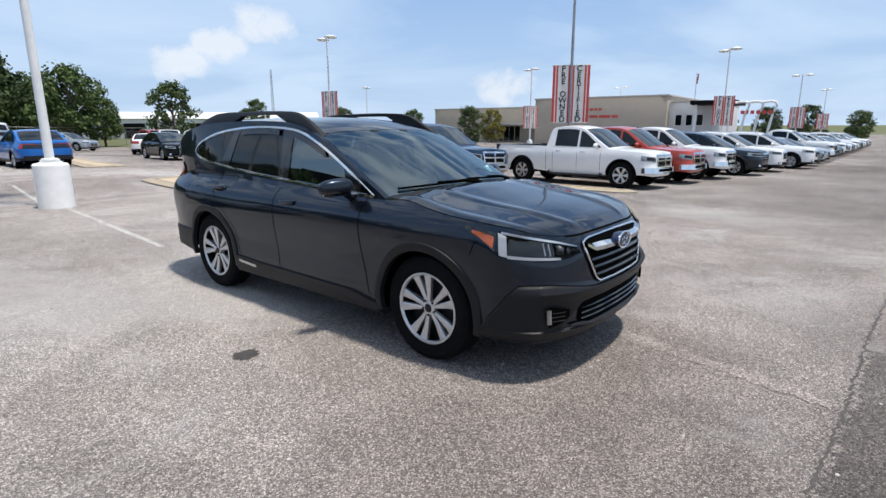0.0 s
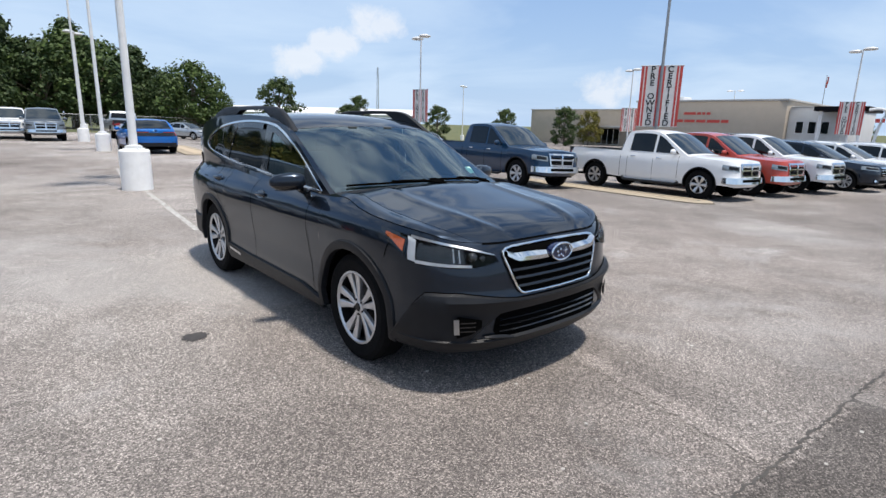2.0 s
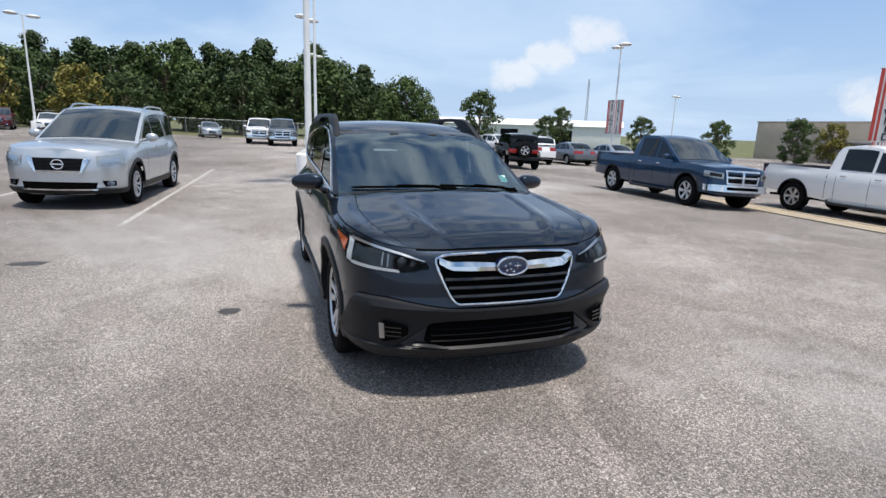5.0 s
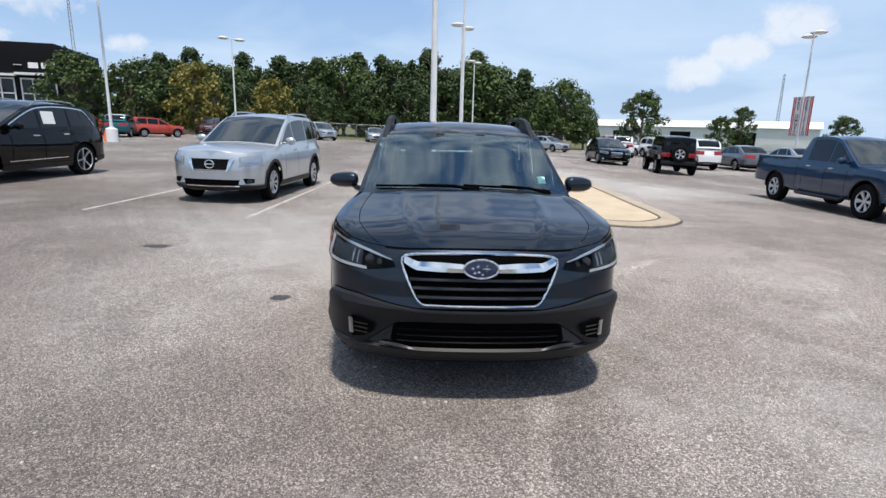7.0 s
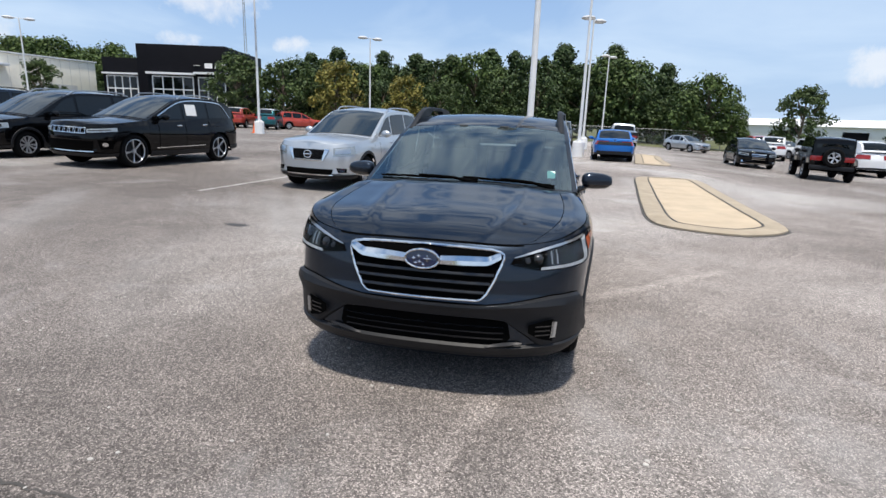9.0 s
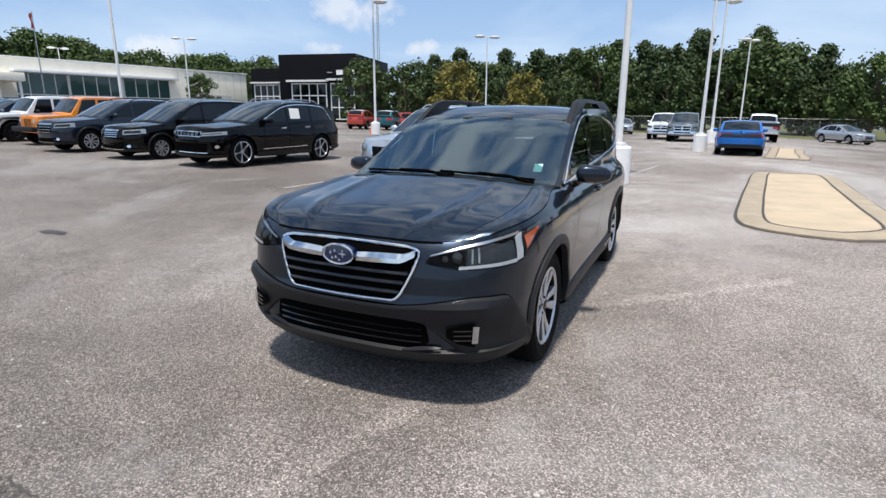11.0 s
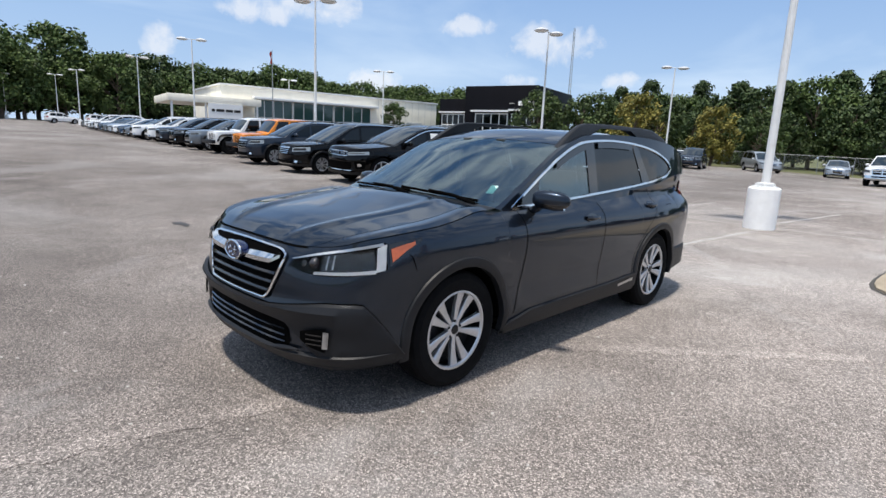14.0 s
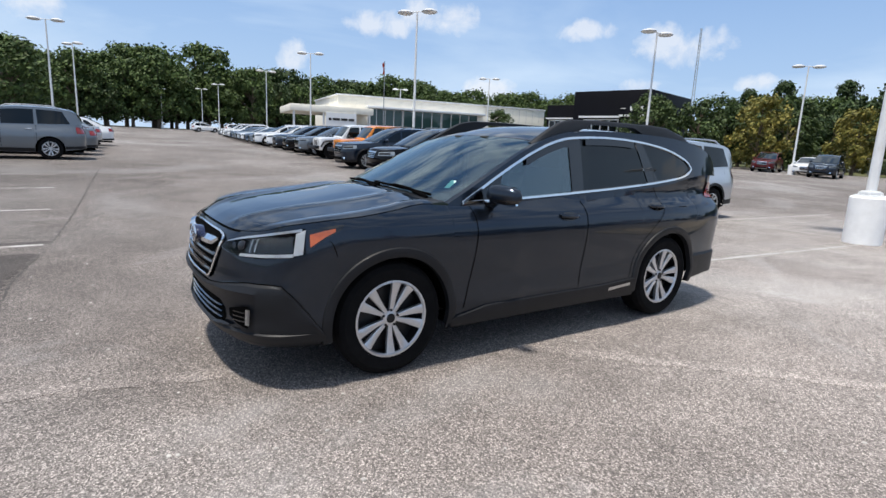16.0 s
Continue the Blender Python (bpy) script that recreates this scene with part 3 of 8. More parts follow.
# ---- vehicles: shapes ----
class Shell:
    """A car body: a wall that runs round the plan from nose to tail, closed above by sheets that span its two sides."""

    def __init__(self, s):
        self.s = s
        rows = smooth_line(s["plan"], 400)
        self.rows = rows
        d = np.r_[0, np.cumsum(np.linalg.norm(np.diff(rows[:, :2], axis=0), axis=1))]
        self.t = d / d[-1]
        tan = np.gradient(rows[:, :2], axis=0)
        tan /= np.linalg.norm(tan, axis=1)[:, None]
        self.nrm = np.stack([-tan[:, 1], tan[:, 0]], 1)
        mid = len(rows) // 2
        if self.nrm[mid, 1] < 0:
            self.nrm = -self.nrm
        self.nrm[0], self.nrm[-1] = (1, 0), (-1, 0)
        self.belt = smooth_line(s["belt"], 120)
        self.roof = smooth_line(s["roof"], 160)

    def at(self, t, k):
        return np.interp(t, self.t, self.rows[:, k])

    def t_x(self, x):
        """Place along the plan at which the side passes x."""
        i = int(np.argmax(self.rows[:, 1]))
        lo, hi = int(len(self.rows) * 0.06), int(len(self.rows) * 0.95)
        return float(np.interp(-x, -self.rows[lo:hi, 0], self.t[lo:hi]))

    def t_y(self, y):
        """Place along the nose at which it is y off the middle."""
        n = int(len(self.rows) * 0.25)
        return float(np.interp(y, self.rows[:n, 1], self.t[:n]))

    def inset(self, t, z):
        wf = self.at(t, 4)
        pf, ps = self.s["front"], self.s["side"]
        return wf * np.interp(z, [p[0] for p in pf], [p[1] for p in pf]) + (1 - wf) * np.interp(z, [p[0] for p in ps], [p[1] for p in ps])

    def point(self, t, z, off=0.0):
        x, y = self.at(t, 0), self.at(t, 1)
        nx, ny = np.interp(t, self.t, self.nrm[:, 0]), np.interp(t, self.t, self.nrm[:, 1])
        ins = self.inset(t, z) - off
        return (x - nx * ins, max(0.0, y - ny * ins) if y > 0.02 else 0.0, z)

    def bottom(self, t):
        x, zb = self.at(t, 0), self.at(t, 3)
        for hx in self.s["hubs"]:
            r, hz = self.s["arch"], self.s["hub_z"]
            if abs(x - hx) < r and 0.03 < t < 0.97:
                zb = max(zb, hz + math.sqrt(max(0.0, r * r - (x - hx) ** 2)))
        return zb

    def columns(self, n):
        ts = set(np.linspace(0, 1, n))
        for hx in self.s["hubs"]:
            r = self.s["arch"]
            for a in np.linspace(0, math.pi, 19):
                ts.add(self.t_x(hx + (r - 0.0008) * math.cos(a)))
            for e in (-1, 1):
                ts.add(self.t_x(hx + e * (r + 0.0008)))
        return sorted(ts)

    def wall(self, bm, n=70, nv=10):
        P = []
        for t in self.columns(n):
            z0, z1 = self.bottom(t), self.at(t, 2)
            P.append([self.point(t, z) for z in np.linspace(z0, z1, nv)])
        grid(bm, P)

    def patch(self, bm, low, high, nu=12, nv=5, off=0.004, line=True):
        """A patch that follows the wall between two lines of (t, z)."""
        a = smooth_line(low, nu) if line else even(low, nu)
        b = smooth_line(high, nu) if line else even(high, nu)
        P = [[self.point(*(a[i] * (1 - v) + b[i] * v), off) for v in np.linspace(0, 1, nv)] for i in range(nu)]
        grid(bm, P)
        return bm

    def beltz(self, x):
        return np.interp(-x, -self.belt[:, 0], self.belt[:, 1])

    def roofz(self, x):
        return np.interp(-x, -self.roof[:, 0], self.roof[:, 1])

    def side(self, x, z, off=0.0):
        """A point on the side of the cabin."""
        t = self.t_x(x)
        y0 = self.point(t, self.at(t, 2))[1]
        h = z - self.beltz(x)
        return (x, y0 - self.s["lean"] * h - self.s.get("curve", 0.0) * h * h + off, z)

    def span(self, bm, edge, crown, bow, nu=13, u0=-1.0, u1=1.0, off=0.0):
        """A sheet over the car between the edge line and its mirror image."""
        P = []
        k = np.linspace(0, 1, len(crown))
        for i, (x, y, z) in enumerate(edge):
            v = i / (len(edge) - 1)
            c, b = np.interp(v, k, crown), np.interp(v, k, bow)
            P.append([(x + b * (1 - u * u) + off * 0.5, y * u, z + c * (1 - u * u) + off) for u in np.linspace(u0, u1, nu)])
        grid(bm, P)
        return bm

    def edge(self, x0, x1, n):
        """The roof edge from x0 to x1."""
        return [self.side(x, self.roofz(x)) for x in np.linspace(x0, x1, n)]

    def hood_edge(self, n):
        t1 = self.t_x(self.s["cowl"])
        return [self.point(t, self.at(t, 2)) for t in np.linspace(0, t1, n)]


def pane(sh, bm, b0, b1, t0, t1, low, high, off, nu=8, nv=4):
    """A window in the cabin's side: b0, b1 its lower corners along x, t0, t1 its upper ones."""
    P = []
    for u in np.linspace(0, 1, nu):
        xb, xt = b0 + (b1 - b0) * u, t0 + (t1 - t0) * u
        zb, zt = low(xb), high(xt)
        P.append([sh.side(xb + (xt - xb) * v, zb + (zt - zb) * v, off) for v in np.linspace(0, 1, nv)])
    grid(bm, P)
    return bm


def tyre_mesh(R, rim, w):
    h = w / 2
    return lathe(bmesh.new(), [(rim, -h * 0.9), (R * 0.88, -h), (R - 0.014, -h * 0.86), (R, -h * 0.6), (R - 0.006, -h * 0.55), (R - 0.006, -h * 0.5), (R, -h * 0.45), (R, h * 0.45), (R - 0.006, h * 0.5), (R - 0.006, h * 0.55), (R, h * 0.6), (R - 0.014, h * 0.86), (R * 0.88, h), (R * 0.80, h * 0.985), (rim + 0.004, h * 0.9), (rim, h * 0.84), (rim, -h * 0.9)], 40)


def rim_mesh(rim, w, spokes=10, pair=0.0, spoke_w=0.042, hub=0.05):
    """Barrel, lip, spokes and cap; the outer face looks along +y."""
    bm = bmesh.new()
    h = w / 2
    lathe(bm, [(rim, h * 0.72), (rim + 0.003, h * 0.9), (rim - 0.010, h * 0.92), (rim - 0.018, h * 0.80)], 40)
    for k in range(spokes):
        a = 2 * math.pi * k / spokes + (pair if k % 2 else -pair)
        rows = []
        for r, ww, y in ((hub * 0.6, spoke_w * 0.42, h * 0.66), (hub, spoke_w * 0.5, h * 0.7), (rim * 0.55, spoke_w * 0.8, h * 0.72), (rim * 0.85, spoke_w * 1.15, h * 0.8), (rim - 0.012, spoke_w * 1.35, h * 0.84)):
            q = []
            for s, d in ((-1, -0.028), (-1, -0.004), (-0.75, 0), (0.75, 0), (1, -0.004), (1, -0.028)):
                e = s * ww / 2
                q.append((r * math.cos(a) - e * math.sin(a), y + d, r * math.sin(a) + e * math.cos(a)))
            rows.append(q)
        grid(bm, rows)
    lathe(bm, [(0.0, h * 0.76), (hub * 0.55, h * 0.76), (hub * 0.62, h * 0.72), (hub, h * 0.68), (hub * 1.05, h * 0.4)], 20)
    return bm


def wheel_set(R, rim, w, spokes=10, pair=0.0, spoke_w=0.042):
    disc = bmesh.new()
    lathe(disc, [(rim - 0.018, w * 0.40), (rim - 0.02, -w * 0.4)], 40)
    lathe(disc, [(0.0, w * 0.08), (rim - 0.02, w * 0.08), (rim - 0.02, w * 0.02), (0.0, w * 0.02)], 28)
    return tyre_mesh(R, rim, w), rim_mesh(rim, w, spokes, pair, spoke_w), disc


_wheels = {}


def wheels(car, s, rim_mat, style):
    """Four wheels, each with tyre, rim and brake disc."""
    R, rim, w, spokes, pair, sw = style
    key = (style, rim_mat.name)
    if key not in _wheels:
        ty, ri, di = wheel_set(R, rim, w, spokes, pair, sw)
        _wheels[key] = (mesh_of(ty, M["rubber"], True, 30), mesh_of(ri, rim_mat, True, 30), mesh_of(di, M["alloy_dark"]))
    ty, ri, di = _wheels[key]
    for hx in s["hubs"]:
        for side in (1, -1):
            wh = new("wheel")
            wh.parent = car
            wh.matrix_basis = pose(hx, side * (s["track"] - w / 2), s["hub_z"], 0, 0, 0 if side > 0 else 180)
            share("tyre", ty, wh)
            share("rim", ri, wh)
            share("brake_disc", di, wh)


def underbody(sh, car):
    """Dark floor and wheel wells."""
    s = sh.s
    bm = bmesh.new()
    x0, x1 = s["plan"][0][0] - 0.12, s["plan"][-1][0] + 0.12
    w = s["track"] - 0.36
    box(bm, x1, x0, -w, w, s["floor"], s["floor"] + 0.06)
    for hx in s["hubs"]:
        for sd in (1, -1):
            P = []
            for a in np.linspace(0, math.pi, 13):
                r = s["arch"] + 0.004
                P.append([(hx + r * math.cos(a), sd * y, s["hub_z"] + r * math.sin(a)) for y in (s["track"] - 0.02, s["track"] - 0.36)])
            grid(bm, P)
            box(bm, hx - s["arch"], hx + s["arch"], min(sd * w, sd * (w - 0.02)), max(sd * w, sd * (w - 0.02)), s["floor"], s["hub_z"] + s["arch"])
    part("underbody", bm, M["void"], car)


def lerp_line(rows):
    a = np.array(rows, float)
    return lambda x: float(np.interp(-x, -a[:, 0], a[:, 1]))


# plan rows: x, y, top, bottom, share of the nose profile
SHAPES = {
    "suv": dict(plan=[(0.95, 0, 0.98, 0.26, 1), (0.93, 0.4, 0.98, 0.26, 1), (0.84, 0.68, 0.99, 0.27, 1), (0.66, 0.86, 1.0, 0.28, 0.6), (0.42, 0.93, 1.02, 0.28, 0.2), (0, 0.96, 1.06, 0.26, 0), (-0.6, 0.955, 1.10, 0.25, 0), (-1.6, 0.95, 1.12, 0.25, 0), (-2.9, 0.955, 1.16, 0.28, 0), (-3.4, 0.93, 1.18, 0.32, 0), (-3.75, 0.84, 1.2, 0.36, 0), (-3.92, 0.6, 1.2, 0.38, 0), (-3.96, 0, 1.2, 0.38, 0)],
                front=[(0.25, 0.09), (0.34, 0.0), (0.5, 0.02), (0.65, 0.0), (0.85, 0.03), (0.98, 0.10)], side=[(0.25, 0.06), (0.36, 0.02), (0.6, 0.01), (0.8, 0), (0.95, 0.02), (1.08, 0.09), (1.2, 0.11)],
                belt=[(-0.3, 1.08), (-0.6, 1.10), (-1.6, 1.12), (-2.9, 1.16), (-3.9, 1.2)], roof=[(-0.42, 1.09), (-0.85, 1.33), (-1.25, 1.55), (-1.55, 1.66), (-2.1, 1.72), (-2.9, 1.72), (-3.4, 1.67), (-3.66, 1.56), (-3.84, 1.25)],
                lean=0.22, cowl=-0.42, header=-1.5, tail=-3.35, hubs=(0, -2.9), hub_z=0.37, arch=0.42, track=0.93, floor=0.24, wheel=(0.37, 0.235, 0.235, 10, 0.06, 0.045),
                panes=[(-0.72, -1.55, -1.28, -1.55), (-1.63, -2.5, -1.63, -2.5), (-2.6, -3.5, -2.58, -3.3)], lamp_z=(0.80, 0.94), lamp_y=(0.52, 0.50), grille=(0.40, 0.60, 0.90), tail_z=(0.90, 1.12), intake=(0.45, 0.34, 0.46), rails=True),
    "sedan": dict(plan=[(0.93, 0, 0.80, 0.2, 1), (0.90, 0.4, 0.80, 0.2, 1), (0.80, 0.68, 0.80, 0.21, 1), (0.6, 0.85, 0.83, 0.23, 0.6), (0.35, 0.91, 0.87, 0.24, 0.2), (0, 0.925, 0.91, 0.22, 0), (-0.6, 0.92, 0.94, 0.2, 0), (-1.6, 0.915, 0.96, 0.2, 0), (-2.8, 0.925, 1.0, 0.24, 0), (-3.3, 0.89, 1.02, 0.28, 0), (-3.65, 0.8, 1.03, 0.32, 0), (-3.82, 0.55, 1.03, 0.34, 0), (-3.86, 0, 1.03, 0.34, 0)],
                  front=[(0.2, 0.08), (0.28, 0.0), (0.4, 0.02), (0.55, 0.0), (0.7, 0.03), (0.82, 0.11)], side=[(0.2, 0.06), (0.3, 0.02), (0.5, 0.01), (0.7, 0), (0.82, 0.02), (0.94, 0.09), (1.05, 0.12)],
                  belt=[(-0.3, 0.92), (-0.6, 0.94), (-1.6, 0.96), (-2.8, 1.0), (-3.8, 1.03)], roof=[(-0.30, 0.93), (-0.75, 1.13), (-1.15, 1.32), (-1.5, 1.42), (-2.0, 1.45), (-2.5, 1.42), (-2.85, 1.30), (-3.15, 1.14), (-3.4, 1.03)],
                  lean=0.3, cowl=-0.30, header=-1.35, tail=-2.55, hubs=(0, -2.78), hub_z=0.33, arch=0.37, track=0.89, floor=0.19, wheel=(0.33, 0.225, 0.225, 10, 0.05, 0.04),
                  panes=[(-0.62, -1.48, -1.2, -1.48), (-1.56, -2.45, -1.56, -2.3), (-2.5, -2.95, -2.4, -2.6)], lamp_z=(0.64, 0.76), lamp_y=(0.48, 0.42), grille=(0.34, 0.42, 0.70), tail_z=(0.78, 0.96), intake=(0.55, 0.26, 0.36), rails=False),
    "pickup": dict(plan=[(0.98, 0, 1.12, 0.4, 1), (0.96, 0.5, 1.12, 0.4, 1), (0.90, 0.78, 1.12, 0.42, 1), (0.74, 0.93, 1.13, 0.45, 0.5), (0.45, 0.98, 1.15, 0.45, 0.1), (0, 1.0, 1.18, 0.42, 0), (-0.7, 0.99, 1.22, 0.4, 0), (-2.4, 0.99, 1.24, 0.4, 0), (-2.6, 0.985, 1.26, 0.42, 0), (-3.7, 0.99, 1.28, 0.5, 0), (-4.5, 0.985, 1.29, 0.55, 0), (-4.86, 0.96, 1.29, 0.56, 0), (-4.92, 0.8, 1.29, 0.56, 0), (-4.93, 0, 1.29, 0.56, 0)],
                   front=[(0.4, 0.08), (0.5, -0.02), (0.66, 0.0), (0.8, 0.01), (1.0, 0.02), (1.12, 0.08)], side=[(0.4, 0.05), (0.5, 0.015), (0.8, 0), (1.0, 0.0), (1.12, 0.02), (1.22, 0.06), (1.3, 0.05)],
                   belt=[(-0.4, 1.2), (-0.7, 1.22), (-2.6, 1.25), (-4.9, 1.29)], roof=[(-0.45, 1.21), (-0.85, 1.46), (-1.2, 1.70), (-1.45, 1.84), (-1.8, 1.90), (-2.3, 1.90), (-2.58, 1.84), (-2.70, 1.55), (-2.74, 1.26)],
                   lean=0.22, cowl=-0.45, header=-1.40, tail=-2.58, hubs=(0, -3.72), hub_z=0.42, arch=0.49, track=0.985, floor=0.36, wheel=(0.42, 0.25, 0.27, 6, 0.0, 0.085),
                   panes=[(-0.72, -1.5, -1.26, -1.5), (-1.58, -2.42, -1.58, -2.40)], lamp_z=(0.86, 1.02), lamp_y=(0.60, 0.36), grille=(0.55, 0.72, 1.06), tail_z=(0.92, 1.24), intake=(0.62, 0.48, 0.60), rails=False, bed=(-2.80, -4.82)),
    "jeep": dict(plan=[(0.62, 0, 1.05, 0.46, 1), (0.62, 0.45, 1.05, 0.46, 1), (0.60, 0.64, 1.05, 0.46, 0.8), (0.52, 0.72, 1.06, 0.46, 0.2), (0.3, 0.76, 1.08, 0.46, 0), (-0.5, 0.80, 1.12, 0.46, 0), (-1.2, 0.80, 1.14, 0.46, 0), (-2.4, 0.80, 1.15, 0.46, 0), (-3.3, 0.80, 1.16, 0.5, 0), (-3.48, 0.77, 1.16, 0.5, 0), (-3.52, 0.6, 1.16, 0.5, 0), (-3.52, 0, 1.16, 0.5, 0)],
                 front=[(0.4, 0.02), (1.0, 0.0), (1.06, 0.03)], side=[(0.4, 0.01), (0.6, 0.0), (1.0, 0.0), (1.2, 0.02)],
                 belt=[(-0.4, 1.12), (-1.2, 1.14), (-3.5, 1.16)], roof=[(-0.55, 1.13), (-0.80, 1.45), (-1.02, 1.74), (-1.2, 1.80), (-2.2, 1.82), (-3.2, 1.80), (-3.42, 1.74), (-3.47, 1.45), (-3.50, 1.17)],
                 lean=0.10, cowl=-0.55, header=-1.02, tail=-3.42, hubs=(0, -2.95), hub_z=0.41, arch=0.47, track=0.94, floor=0.42, wheel=(0.41, 0.225, 0.255, 5, 0.0, 0.08),
                 panes=[(-0.80, -1.55, -1.06, -1.55), (-1.65, -2.45, -1.65, -2.45), (-2.58, -3.38, -2.58, -3.36)], lamp_z=(0.80, 0.98), lamp_y=(0.46, 0.10), grille=(0.30, 0.70, 0.98), tail_z=(0.85, 1.05), intake=(0.5, 0.46, 0.5), rails=False, flares=True),
    "van": dict(plan=[(0.95, 0, 0.92, 0.24, 1), (0.92, 0.4, 0.92, 0.24, 1), (0.82, 0.7, 0.93, 0.25, 1), (0.64, 0.88, 0.95, 0.26, 0.6), (0.4, 0.96, 0.98, 0.26, 0.2), (0, 0.99, 1.02, 0.24, 0), (-0.6, 0.99, 1.05, 0.22, 0), (-2.0, 0.985, 1.08, 0.22, 0), (-3.1, 0.985, 1.1, 0.25, 0), (-3.8, 0.95, 1.12, 0.32, 0), (-4.06, 0.86, 1.12, 0.36, 0), (-4.16, 0.6, 1.12, 0.38, 0), (-4.18, 0, 1.12, 0.38, 0)],
                front=[(0.24, 0.08), (0.34, 0.0), (0.5, 0.02), (0.65, 0.0), (0.8, 0.04), (0.95, 0.12)], side=[(0.22, 0.06), (0.34, 0.02), (0.6, 0.01), (0.8, 0), (0.92, 0.02), (1.04, 0.08), (1.12, 0.10)],
                belt=[(-0.2, 1.03), (-0.6, 1.05), (-2.0, 1.08), (-4.1, 1.12)], roof=[(-0.22, 1.04), (-0.6, 1.25), (-1.0, 1.48), (-1.35, 1.64), (-1.8, 1.72), (-2.8, 1.74), (-3.5, 1.70), (-3.88, 1.6), (-4.08, 1.2)],
                lean=0.2, cowl=-0.22, header=-1.30, tail=-3.6, hubs=(0, -3.05), hub_z=0.34, arch=0.39, track=0.95, floor=0.2, wheel=(0.34, 0.22, 0.225, 10, 0.05, 0.042),
                panes=[(-0.62, -1.5, -1.12, -1.5), (-1.58, -2.75, -1.58, -2.75), (-2.84, -3.8, -2.84, -3.62)], lamp_z=(0.74, 0.88), lamp_y=(0.5, 0.5), grille=(0.34, 0.62, 0.84), tail_z=(0.9, 1.3), intake=(0.5, 0.32, 0.42), rails=True),
}
SHAPES["low_suv"] = dict(SHAPES["suv"], roof=[(-0.42, 1.09), (-0.95, 1.36), (-1.35, 1.55), (-1.65, 1.645), (-2.1, 1.69), (-2.7, 1.685), (-3.2, 1.63), (-3.55, 1.51), (-3.88, 1.24)], tail=-3.1, hub_z=0.39, arch=0.435,
                         wheel=(0.39, 0.275, 0.25, 5, 0.16, 0.034), panes=[(-0.74, -1.58, -1.34, -1.58), (-1.66, -2.5, -1.66, -2.5), (-2.58, -3.4, -2.56, -3.02)], lamp_z=(0.815, 0.905), grille=(0.50, 0.785, 0.905), intake=(0.66, 0.40, 0.62))
SHAPES["wide_suv"] = dict(SHAPES["suv"], lamp_z=(0.76, 0.93), lamp_y=(0.56, 0.42), grille=(0.40, 0.66, 0.86), intake=(0.56, 0.36, 0.47))
_shells = {}


def oval(bm, t0, z0, rt, rz, sh, off, n=20):
    ring = [bm.verts.new(sh.point(t0 + rt * math.cos(a), z0 + rz * math.sin(a), off)) for a in np.linspace(0, 2 * math.pi, n, endpoint=False)]
    bm.faces.new(ring)


